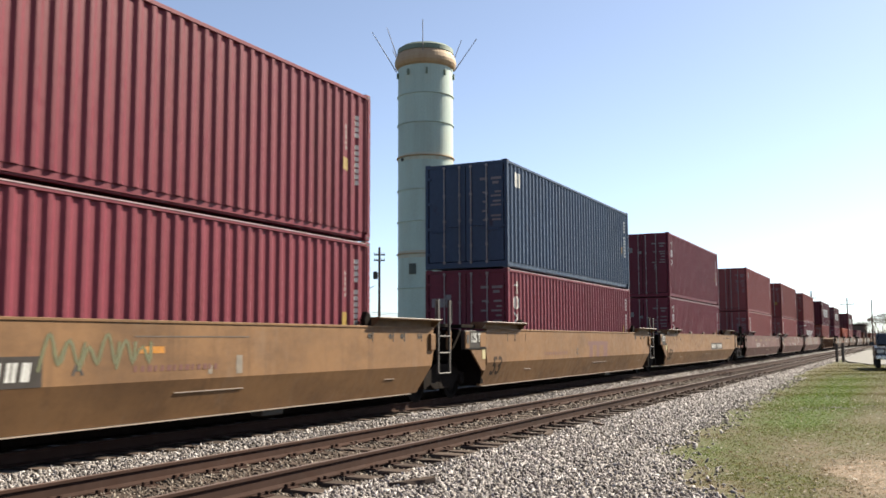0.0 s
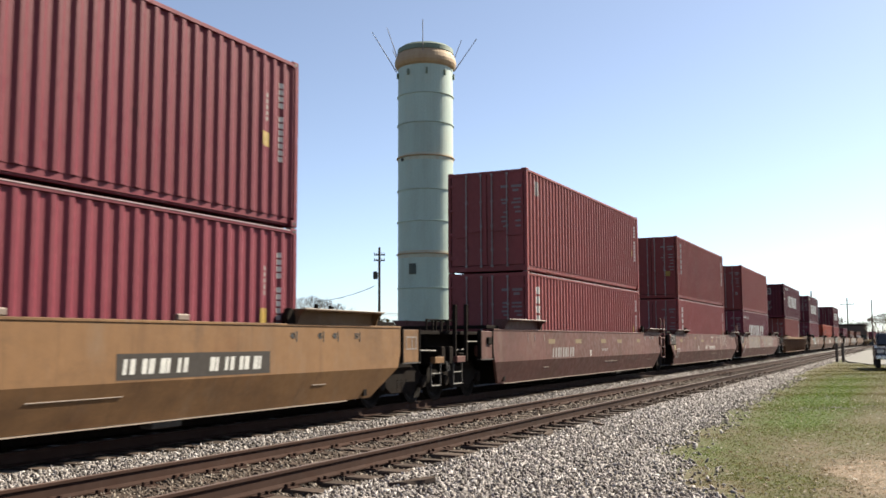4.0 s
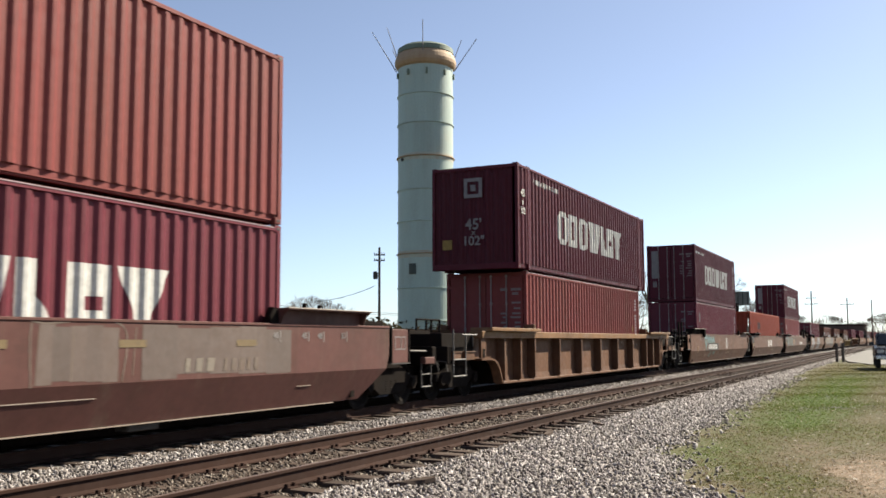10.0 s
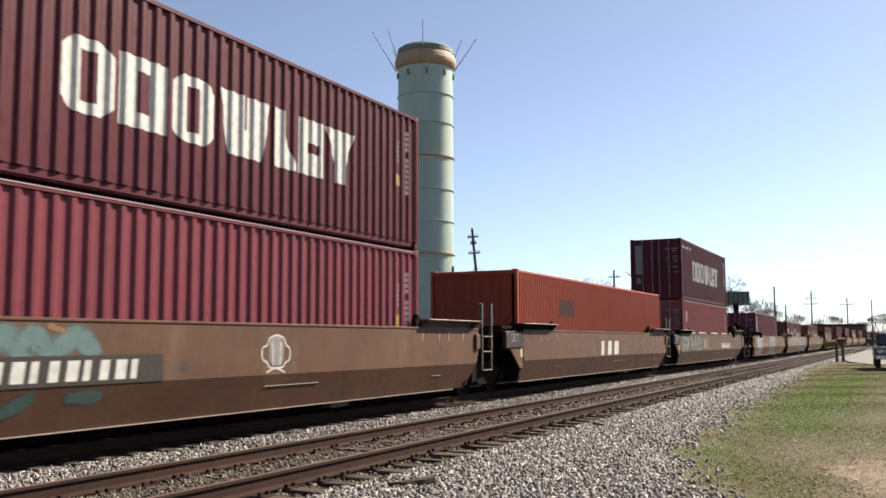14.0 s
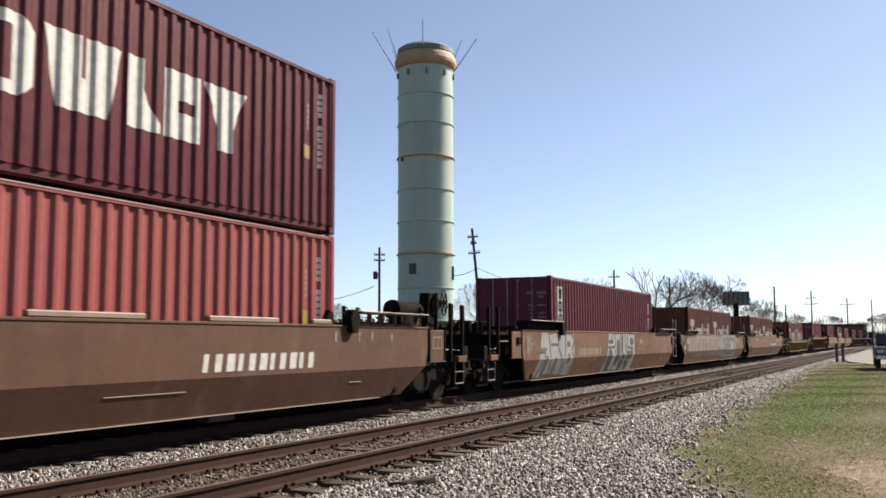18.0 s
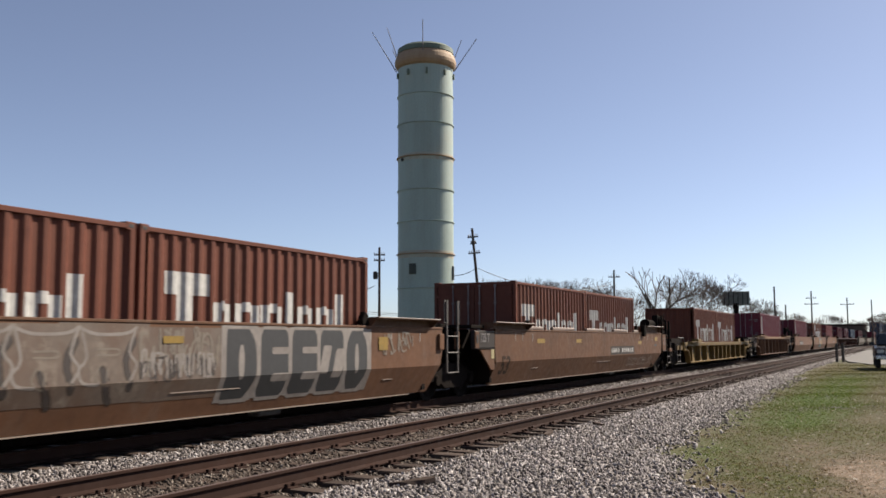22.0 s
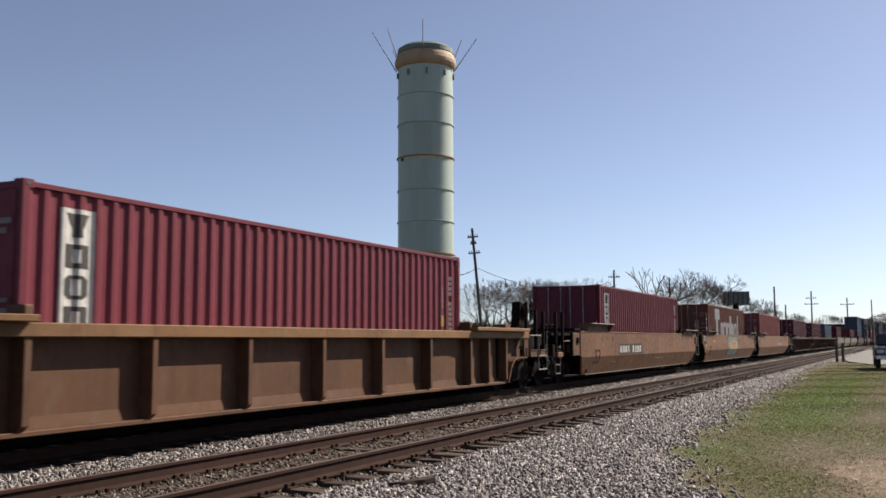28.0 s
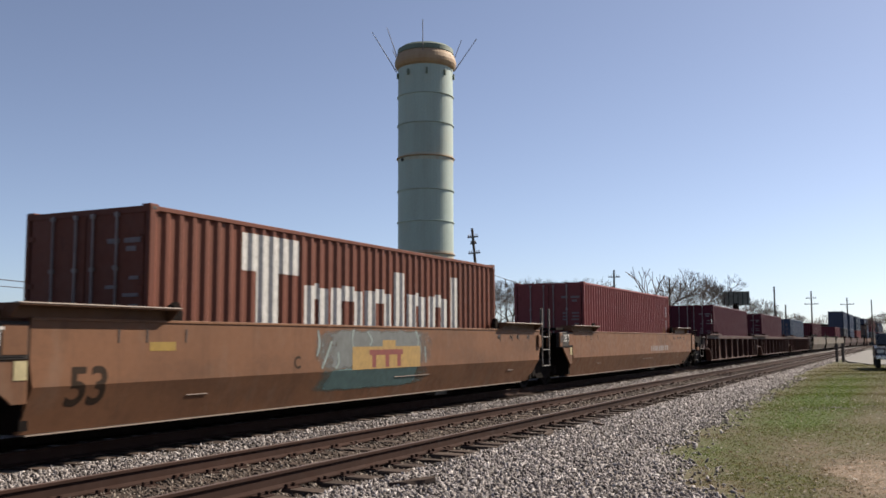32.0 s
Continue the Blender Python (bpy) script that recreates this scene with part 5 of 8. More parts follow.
def ground_material():
    m, nt, b = nodes_of("grass_and_stones")
    geo = nt.nodes.new("ShaderNodeNewGeometry")
    sep = nt.nodes.new("ShaderNodeSeparateXYZ")
    nt.links.new(geo.outputs["Position"], sep.inputs[0])
    grass = grass_colour(nt)
    n3 = noise_of(nt, 18, 3, 0.7)
    # stones
    tc = nt.nodes.new("ShaderNodeTexCoord")
    vo = nt.nodes.new("ShaderNodeTexVoronoi")
    vo.inputs["Scale"].default_value = 15
    nt.links.new(tc.outputs["Object"], vo.inputs["Vector"])
    grey = nt.nodes.new("ShaderNodeSeparateColor")
    nt.links.new(vo.outputs["Color"], grey.inputs[0])
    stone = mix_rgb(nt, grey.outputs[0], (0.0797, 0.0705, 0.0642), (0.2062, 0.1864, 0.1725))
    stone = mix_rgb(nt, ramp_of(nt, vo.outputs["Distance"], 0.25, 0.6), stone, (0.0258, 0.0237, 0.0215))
    # the bank of stones lies where the sheet rises
    wob = ramp_of(nt, noise_of(nt, 1.3, 5, 0.7), 0.2, 0.8, -0.042, 0.042)
    add = nt.nodes.new("ShaderNodeMath")
    nt.links.new(sep.outputs[2], add.inputs[0])
    nt.links.new(wob, add.inputs[1])
    fac = ramp_of(nt, add.outputs[0], GROUND_Z + 0.035, GROUND_Z + 0.06)
    # grease and brake dust between the rails of the near track
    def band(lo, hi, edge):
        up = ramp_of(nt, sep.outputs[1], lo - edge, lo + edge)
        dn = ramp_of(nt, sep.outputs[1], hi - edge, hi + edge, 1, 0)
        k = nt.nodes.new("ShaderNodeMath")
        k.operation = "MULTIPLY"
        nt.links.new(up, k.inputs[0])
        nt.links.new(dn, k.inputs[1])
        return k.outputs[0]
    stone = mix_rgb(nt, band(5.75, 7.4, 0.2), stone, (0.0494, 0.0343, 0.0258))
    # paler stone colour under the train, painted in to lift its shade
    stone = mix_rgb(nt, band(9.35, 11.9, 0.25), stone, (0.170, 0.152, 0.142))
    top_of_bed = nt.nodes.new("ShaderNodeMath")
    top_of_bed.operation = "MAXIMUM"
    nt.links.new(fac, top_of_bed.inputs[0])
    nt.links.new(band(5.0, 13.2, 0.2), top_of_bed.inputs[1])
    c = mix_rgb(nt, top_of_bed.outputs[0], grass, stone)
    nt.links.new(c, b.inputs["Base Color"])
    b.inputs["Roughness"].default_value = 0.9
    b.inputs["Specular IOR Level"].default_value = 0.2
    bump_of(nt, b, n3, 0.5, 0.03)
    return m


GROUND = ground_material()
solid("ground", ground_mesh(), GROUND, "patchy winter grass beside grey stone ballast", "ground", kind="structure")


def rail_mesh(y):
    """A rail along the line: head, web and foot."""
    prof = [(-0.075, -0.17), (-0.075, -0.155), (-0.012, -0.135), (-0.012, -0.04), (-0.036, -0.03), (-0.036, -0.004), (-0.026, 0.0), (0.026, 0.0), (0.036, -0.004), (0.036, -0.03), (0.012, -0.04), (0.012, -0.135), (0.075, -0.155), (0.075, -0.17)]
    bm = bmesh.new()
    ss = [-220, -60] + list(range(-40, 181, 20)) + list(range(200, 701, 20))
    rings = []
    for s_ in ss:
        px, py, h = along(s_, y)
        a = radians(h)
        rings.append([bm.verts.new((px - math.sin(a) * q, py + math.cos(a) * q, z)) for q, z in prof])
    n = len(prof)
    for r0, r1 in zip(rings, rings[1:]):
        for k in range(n):
            f = bm.faces.new((r0[k], r1[k], r1[(k + 1) % n], r0[(k + 1) % n]))
            f.material_index = 1 if k == 6 else 0
    bm.faces.new(rings[0])
    bm.faces.new(rings[-1][::-1])
    return done(bm, "rail")


def tie_mesh(k):
    r = random.Random(k)
    bm = bmesh.new()
    ys = [-1.3, -0.5, 0.5, 1.3]
    rings = []
    for y in ys:
        rings.append([bm.verts.new((x + r.uniform(-0.012, 0.012), y + r.uniform(-0.02, 0.02), z + r.uniform(-0.008, 0.008))) for x, z in ((-0.115, -0.34), (0.115, -0.34), (0.115, -0.185), (0.10, -0.172), (-0.10, -0.172), (-0.115, -0.185))])
    for a, b in zip(rings, rings[1:]):
        for q in range(6):
            bm.faces.new((a[q], a[(q + 1) % 6], b[(q + 1) % 6], b[q]))
    bm.faces.new(rings[0][::-1])
    bm.faces.new(rings[-1])
    return done(bm, "tie")


def plate_mesh():
    bm = bmesh.new()
    box(bm, -0.095, 0.095, -0.17, 0.17, -0.172, -0.160)
    for x in (-0.06, 0.06):
        for y in (-0.10, 0.10):
            box(bm, x - 0.013, x + 0.013, y - 0.02, y + 0.02, -0.162, -0.125)
    return done(bm, "tie_plate")


def track(y, name, label, first, last, plates_to):
    t = thing(name, label, "railway track", kind="structure")
    for sy in (-1, 1):
        rail = part("rail", rail_mesh(y + sy * SPACING), RAIL_SIDE, t)
        rail.data.materials.append(RAIL_TOP)
    s_, k = first, 0
    r = random.Random(int(y * 10))
    while s_ < last:
        tie = part("tie", shared(("tie", k % 7), lambda: tie_mesh(k % 7)), TIE_WOOD, t, at=line_pose(s_ + r.uniform(-0.05, 0.05), y + r.uniform(-0.07, 0.07), r.uniform(-0.012, 0.006)) @ pose(0, 0, 0, 0, 0, r.uniform(-1.8, 1.8)))
        if 4 < s_ < plates_to:
            for sy in (-1, 1):
                part("tie_plate", shared("plate", plate_mesh), RAIL_SIDE, tie, at=pose(0, sy * SPACING, 0))
        s_ += 0.535 if s_ < 90 else 0.9
        k += 1
    return t


track(NEAR_Y, "near_track", "empty rusty railway track on weathered wooden ties", -24.0, 150, 45)
track(TRAIN_Y, "far_track", "railway track under the passing train, in its shade", -24.0, 90, 0)


# ---- ballast stones ----
def stone_shapes():
    rng = np.random.RandomState(5)
    base_v = np.array([(1, 0, 0), (-1, 0, 0), (0, 1, 0), (0, -1, 0), (0, 0, 1), (0, 0, -1), (.6, .6, .55), (-.6, .6, .5), (.6, -.6, .5), (-.6, -.6, .6)], float)
    faces = [(4, 6, 8), (6, 4, 7), (7, 4, 9), (8, 9, 4), (6, 0, 8), (7, 2, 6), (6, 2, 0), (9, 1, 7), (7, 1, 2), (8, 3, 9), (8, 0, 3), (9, 3, 1), (0, 2, 5), (2, 1, 5), (1, 3, 5), (3, 0, 5)]
    out = []
    for _ in range(8):
        v = base_v * rng.uniform(0.6, 1.15, base_v.shape) * np.array([[1.45, 0.85, 0.6]]) * rng.uniform(0.75, 1.25, (1, 3))
        out.append(v)
    return out, np.array(faces)


def stones(name, pts, sizes, seed, label, mat):
    """Many loose stones in one mesh."""
    rng = np.random.RandomState(seed)
    shapes, faces = stone_shapes()
    n = len(pts)
    q = rng.normal(size=(n, 4))
    q /= np.linalg.norm(q, axis=1, keepdims=True)
    w, x, y, z = q.T
    R = np.stack([1 - 2 * (y * y + z * z), 2 * (x * y - z * w), 2 * (x * z + y * w), 2 * (x * y + z * w), 1 - 2 * (x * x + z * z), 2 * (y * z - x * w), 2 * (x * z - y * w), 2 * (y * z + x * w), 1 - 2 * (x * x + y * y)], 1).reshape(n, 3, 3)
    sh = np.array(shapes)[rng.randint(0, len(shapes), n)]
    V = np.einsum("nij,nkj->nki", R, sh) * sizes[:, None, None] + pts[:, None, :]
    nv = sh.shape[1]
    F = (faces[None] + (np.arange(n) * nv)[:, None, None]).reshape(-1, 3)
    me = bpy.data.meshes.new(name)
    me.vertices.add(n * nv)
    me.vertices.foreach_set("co", V.reshape(-1).astype(np.float32))
    me.loops.add(len(F) * 3)
    me.loops.foreach_set("vertex_index", F.reshape(-1).astype(np.int32))
    me.polygons.add(len(F))
    me.polygons.foreach_set("loop_start", np.arange(0, len(F) * 3, 3, dtype=np.int32))
    me.update(calc_edges=True)
    return solid(name, me, mat, label, "ballast", kind="stuff")


def stone_material(name, tones):
    m, nt, b = nodes_of(name)
    isl = nt.nodes.new("ShaderNodeNewGeometry").outputs["Random Per Island"]
    r = nt.nodes.new("ShaderNodeValToRGB")
    nt.links.new(isl, r.inputs[0])
    e = r.color_ramp.elements
    e[0].color, e[1].color = (*tones[0], 1), (*tones[3], 1)
    k = r.color_ramp.elements.new(0.35)
    k.color = (*tones[1], 1)
    k = r.color_ramp.elements.new(0.7)
    k.color = (*tones[2], 1)
    c = mix_rgb(nt, 1.0, r.outputs[0], ramp_of(nt, noise_of(nt, 30, 3), 0.3, 0.7, 0.8, 1.15), "MULTIPLY")
    nt.links.new(c, b.inputs["Base Color"])
    b.inputs["Roughness"].default_value = 0.85
    return m


STONE = stone_material("ballast_stone", [(0.0420, 0.0340, 0.0300), (0.1450, 0.1250, 0.1170), (0.2450, 0.2160, 0.2050), (0.4350, 0.4020, 0.3860)])
STONE_PALE = stone_material("pale_stray_stone", [(0.1750, 0.1467, 0.1127), (0.2546, 0.2161, 0.1728), (0.3342, 0.2856, 0.2328), (0.4376, 0.3859, 0.3305)])
STONE_RUSTY = stone_material("rusty_ballast_stone", [(0.0245, 0.0167, 0.0116), (0.0521, 0.0357, 0.0260), (0.0981, 0.0715, 0.0550), (0.2330, 0.1962, 0.1621)])


def scatter_stones():
    rng = np.random.RandomState(11)

    def field(n, x0, x1, power, y_lo, y_hi, lift, s_lo, s_hi):
        u = rng.uniform(0, 1, n) ** power
        x = x0 + (x1 - x0) * u
        y = rng.uniform(0, 1, n) * (y_hi - y_lo(x)) + y_lo(x)
        sz = rng.uniform(s_lo, s_hi, n) * (1 + 0.5 * u)
        z = ground_height(x, y) + lift + rng.uniform(-0.012, 0.02, n)
        if y_hi < 5.6 and y_lo(0 * x)[0] < 5:
            keep = rng.uniform(0, 1, n) < np.clip((y - ballast_edge(x) + 0.22 + 0.12 * np.sin(x * 1.7 + y * 2)) / 0.5, 0.04, 1)
            x, y, z, sz = x[keep], y[keep], z[keep], sz[keep]
        return np.stack([x, y, z], 1), sz

    def heap(name, fields, seed, label, mat):
        pts = np.concatenate([p for p, _ in fields])
        sz = np.concatenate([q for _, q in fields])
        return stones(name, pts, sz, seed, label, mat)
    heap("ballast_stones", [field(72000, 6.5, 42, 1.9, lambda x: ballast_edge(x) - 0.55, 5.32, 0.004, 0.013, 0.034),
                            field(30000, 6.5, 45, 1.7, lambda x: 0 * x + 7.4, 9.3, 0.01, 0.015, 0.029),
                            field(9000, -30, 6.5, 1.0, lambda x: ballast_edge(x), 5.3, 0.004, 0.025, 0.04),
                            field(5000, -30, 6.5, 1.0, lambda x: 0 * x + 7.4, 9.3, 0.01, 0.02, 0.035),
                            field(15000, 40, 110, 1.5, lambda x: ballast_edge(x), 5.3, 0.006, 0.03, 0.05),
                            field(6000, 40, 110, 1.5, lambda x: 0 * x + 7.4, 9.2, 0.006, 0.03, 0.05)], 3, "loose grey and white crushed stone ballast", STONE)
    heap("stained_ballast", [field(7000, 6.5, 45, 1.6, lambda x: 0 * x + 5.25, 5.80, -0.002, 0.016, 0.03),
                             field(9000, 6.5, 40, 1.6, lambda x: 0 * x + 5.9, 7.3, -0.004, 0.016, 0.03)], 5, "rust-stained crushed stone between the rails", STONE_RUSTY)
    # stones strayed into the grass
    n = 420
    x = 9 + 26 * rng.uniform(0, 1, n) ** 1.5
    y = ballast_edge(x) - rng.exponential(0.75, n)
    z = ground_height(x, y) + 0.012
    stones("strayed_stones", np.stack([x, y, z], 1), rng.uniform(0.008, 0.018, n), 4, "single pale stones strewn in the grass", STONE_PALE)


scatter_stones()


# ---- grass and dead leaves ----
def grass_material(name, ramp=None, tones=(0.7, 1.5)):
    """Thin leaves; with no ramp of colours they follow the ground they grow on."""
    m, nt, b = nodes_of(name)
    isl = nt.nodes.new("ShaderNodeNewGeometry").outputs["Random Per Island"]
    if ramp:
        r = nt.nodes.new("ShaderNodeValToRGB")
        nt.links.new(isl, r.inputs[0])
        e = r.color_ramp.elements
        e[0].color, e[1].color = (*ramp[0], 1), (*ramp[-1], 1)
        for k, c in enumerate(ramp[1:-1]):
            q = e.new((k + 1) / (len(ramp) - 1))
            q.color = (*c, 1)
        colour = r.outputs[0]
    else:
        colour = mix_rgb(nt, 1.0, grass_colour(nt), ramp_of(nt, isl, 0, 1, *tones), "MULTIPLY")
    # light passes through thin blades
    thin = nt.nodes.new("ShaderNodeBsdfTranslucent")
    flat = nt.nodes.new("ShaderNodeBsdfDiffuse")
    both = nt.nodes.new("ShaderNodeMixShader")
    both.inputs[0].default_value = 0.45
    for q in (thin, flat):
        nt.links.new(colour, q.inputs["Color"])
    nt.links.new(flat.outputs[0], both.inputs[1])
    nt.links.new(thin.outputs[0], both.inputs[2])
    out = [q for q in nt.nodes if q.type == "OUTPUT_MATERIAL"][0]
    nt.links.new(both.outputs[0], out.inputs["Surface"])
    nt.nodes.remove(b)
    return m


GREEN_BLADE = grass_material("green_grass", None, (1.0, 2.2))
DRY_BLADE = grass_material("dry_grass", None, (0.9, 3.2))


def blades(name, n, seed, mat, dry, label):
    rng = np.random.RandomState(seed)
    x = 8.3 + 60 * rng.uniform(0, 1, n) ** 1.9
    top = ballast_edge(x) + 0.7
    y = -0.6 - 0.02 * x + rng.uniform(0, 1, n) * (top + 0.6 + 0.02 * x)
    d = dryness(x, y)
    keep = rng.uniform(0, 1, n) < (np.clip(1.15 - d, 0.05, 1) if not dry else np.clip(0.25 + d, 0, 1))
    fade = np.clip((ballast_edge(x) - y + 0.25 * np.sin(x * 3.1 + 2 * np.sin(y * 2.7))) / 0.8, 0.05, 1) * np.clip((69 - x) / 6, 0, 1)
    keep &= rng.uniform(0, 1, n) < fade
    x, y = x[keep], y[keep]
    n = len(x)
    z = ground_height(x, y) - 0.004
    hgt = rng.uniform(0.006, 0.019, n) * (0.7 if dry else 1.0)
    wid = rng.uniform(0.003, 0.008, n) * (1 + (x - 8) / 12)
    a = rng.uniform(0, 2 * np.pi, n)
    lean = rng.uniform(0.5, 2.0 if not dry else 2.6, n) * hgt
    b = rng.uniform(0, 2 * np.pi, n)
    base = np.stack([x, y, z], 1)
    side = np.stack([np.cos(a) * wid, np.sin(a) * wid, 0 * a], 1)
    tip = base + np.stack([np.cos(b) * lean, np.sin(b) * lean, hgt], 1)
    mid = base * 0.45 + tip * 0.55 + np.array([0, 0, 1]) * (hgt * 0.12)[:, None]
    V = np.stack([base - side, base + side, mid + side * 0.8, mid - side * 0.8, tip], 1)
    F4 = np.array([(0, 1, 2), (0, 2, 3), (3, 2, 4)])
    F = (F4[None] + (np.arange(n) * 5)[:, None, None]).reshape(-1, 3)
    ob = raw_mesh(name, V.reshape(-1, 3), F, mat, label, "grass")
    ob.data.attributes.new("dry", "FLOAT", "POINT").data.foreach_set("value", np.repeat(dryness(x, y), 5).astype(np.float32))
    return ob


def raw_mesh(name, V, F, mat, label, category):
    me = bpy.data.meshes.new(name)
    me.vertices.add(len(V))
    me.vertices.foreach_set("co", V.reshape(-1).astype(np.float32))
    me.loops.add(len(F) * 3)
    me.loops.foreach_set("vertex_index", F.reshape(-1).astype(np.int32))
    me.polygons.add(len(F))
    me.polygons.foreach_set("loop_start", np.arange(0, len(F) * 3, 3, dtype=np.int32))
    me.update(calc_edges=True)
    return solid(name, me, mat, label, category, kind="stuff")


blades("green_grass", 190000, 21, GREEN_BLADE, False, "short green grass beside the ballast")
blades("dry_grass", 70000, 22, DRY_BLADE, True, "short straw-coloured dead grass")


def leaf_litter():
    """Dead leaves and crumbs on the grass."""
    rng = np.random.RandomState(31)
    n = 1300
    x = 8.5 + 22 * rng.uniform(0, 1, n) ** 1.6
    y = -0.4 + rng.uniform(0, 1, n) * (ballast_edge(x) + 0.2)
    z = ground_height(x, y) + rng.uniform(0.012, 0.04, n)
    a = rng.uniform(0, 6.28, n)
    sz = rng.uniform(0.012, 0.035, n)
    c, s_ = np.cos(a) * sz, np.sin(a) * sz
    t = rng.uniform(-0.5, 0.5, (n, 4)) * sz[:, None]
    base = np.stack([x, y, z], 1)
    V = np.stack([base + np.stack([c, s_, t[:, 0]], 1), base + np.stack([-s_ * 0.5, c * 0.5, t[:, 1]], 1), base + np.stack([-c, -s_, t[:, 2]], 1), base + np.stack([s_ * 0.5, -c * 0.5, t[:, 3]], 1)], 1)
    F = (np.array([(0, 1, 2), (0, 2, 3)])[None] + (np.arange(n) * 4)[:, None, None]).reshape(-1, 3)
    raw_mesh("dead_leaves", V.reshape(-1, 3), F, LITTER, "curled brown and pale dead leaves in the grass", "leaves")


LITTER = grass_material("dead_leaf", [(0.0700, 0.0450, 0.0260), (0.1500, 0.1080, 0.0650), (0.2800, 0.2350, 0.1750), (0.4200, 0.3900, 0.3400)])
leaf_litter()


def wood_scrap(x, y, ln, turn, seed):
    r = random.Random(seed)
    bm = bmesh.new()
    rings = []
    for k in range(5):
        u = k / 4 - 0.5
        w = 0.07 * (1 - 0.7 * abs(u * 2) ** 3)
        rings.append([bm.verts.new((u * ln, q * w + r.uniform(-0.012, 0.012), h * 0.045 + r.uniform(-0.01, 0.01))) for q, h in ((-1, 0), (1, 0), (0.8, 1), (-0.8, 1))])
    for p, q in zip(rings, rings[1:]):
        for i in range(4):
            bm.faces.new((p[i], p[(i + 1) % 4], q[(i + 1) % 4], q[i]))
    bm.faces.new(rings[0][::-1])
    bm.faces.new(rings[-1])
    ob = solid("wood_scrap", bm, TIE_WOOD, "splintered piece of dark tie wood on the ballast", "wood")
    ob.matrix_basis = pose(x, y, float(ground_height(x, y)) + 0.03, 4, -6, turn)


wood_scrap(8.86, 4.72, 0.50, -52, 1)
wood_scrap(14.4, 5.2, 0.42, 8, 2)
wood_scrap(16.3, 4.95, 0.25, 60, 3)


# ---- the train ----
U = {0: -156.9, 1: -137.6, 2: -118.5, 3: -95.3, 4: -75.95, 5: -56.65, 6: -33.1, 7: -9.5, 8: 10.2, 9: 29.46, 10: 53.4, 11: 72.98, 12: 92.9, 13: 116.64, 14: 140.45, 15: 163.9, 16: 183.6, 17: 203.2,
     18: 226.2, 19: 245.4, 20: 264.6, 21: 287.6, 22: 306.6, 23: 325.8, 24: 348.5, 25: 367.7, 26: 387.0, 27: 410.0, 28: 429.3, 29: 448.5, 30: 471.5}
FLOOR_Z = 0.345
TOP_Z = FLOOR_Z + 2.896 + 0.022


GREYTAN = stained(stained(plain("thin_grey_spray_paint", (0.112, 0.082, 0.062), 0.6), (0.088, 0.048, 0.029), 0.42, 0.60, 0.85, 1.1, (1, 1, 0.7)), (0.20, 0.165, 0.13), 0.56, 0.68, 0.75, 2.6, (1, 1, 0.8))
DARKBROWN = soft(plain("dark_brown_spray_paint", (0.036, 0.026, 0.022), 0.6))
TEALDIM = soft(plain("dull_teal_spray_paint", (0.050, 0.092, 0.080), 0.6))
BUFF = weathered("thin_grey_brown_overpaint", (0.088, 0.060, 0.049), (0.0540, 0.0340, 0.0280), 0.5, 0.7, 1.5)
LEDGE = weathered("pinkish_ledge_paint", (0.1637, 0.1169, 0.0935), (0.0780, 0.0468, 0.0351), 0.4, 0.6)


def ledges(car):
    """Container guide ledges on top of the near sill."""
    for x, w in ((-5.3, 0.55), (-3.0, 0.98), (0.15, 0.95), (3.2, 0.85), (5.3, 0.3)):
        part("guide_ledge", boxmesh("guide_ledge", -w, w, -0.05, 0.05, 0, 0.09, bevel=0.02), LEDGE, car, at=pose(x, -BODY_Y + 0.06, 1.61))


def plate_bars(x0, x1, z0, z1, n=9):
    """A dark plate with a row of white bars."""
    w = (x1 - x0 - 0.2) / n
    bars = [(x0 + 0.1 + (i + 0.36 * k) * w, x0 + 0.1 + (i + 0.36 * k) * w + w * (0.20 + 0.06 * ((i * 7 + k) % 3)), z0 + 0.07, z1 - 0.07) for i in range(n) if i != 4 for k in (0, 1)]
    return [("number_plate", "flat", [(x0, x1, z0, z1)], SIGN), ("number_bar", "flat", [(*q, 0.14, 0.002) for q in bars], WHITE)]


def bars(x0, x1, z0, z1, n, mat=None, name="number_bar", lift=0.0):
    w = (x1 - x0) / n
    return [(name, "flat", [(x0 + i * w, x0 + i * w + w * (0.42 + 0.14 * ((i * 7) % 3)), z0, z1, 0.14, lift) for i in range(n)], mat or WHITE)]


DARKMARK = matt(plain("faded_black_marking", (0.0280, 0.0175, 0.0115), 0.8), 0.1)
PALESPRAY = stained(plain("pale_grey_spray_paint", (0.205, 0.180, 0.160), 0.6), (0.11, 0.085, 0.07), 0.45, 0.68, 0.6, 1.8, (1, 1, 0.6))
DARKSPRAY = plain("dark_grey_spray_paint", (0.018, 0.018, 0.019), 0.6)
GREYTEAL = soft(plain("grey_teal_spray_paint", (0.098, 0.106, 0.102), 0.6))
PALETEAL = soft(plain("pale_teal_spray_paint", (0.170, 0.210, 0.200), 0.6))
PANELYELLOW = plain("dull_yellow_panel_paint", (0.250, 0.150, 0.035), 0.6)
DULLYELLOW = plain("faded_yellow_label", (0.120, 0.078, 0.030), 0.7)
BLUEGREY = plain("grey_spray_paint", (0.0850, 0.0690, 0.0585), 0.6)
GRIME = plain("grime", (0.072, 0.052, 0.040), 0.8)
OCHREMARK = plain("faded_ochre_marking", (0.170, 0.095, 0.048), 0.6)
N53 = ("length_mark", "text", ("53", 0.62, -7.53, 0.50), DARKMARK)
N53T = ("length_mark", "text", ("53", 0.66, -7.36, 0.56), DARKMARK)
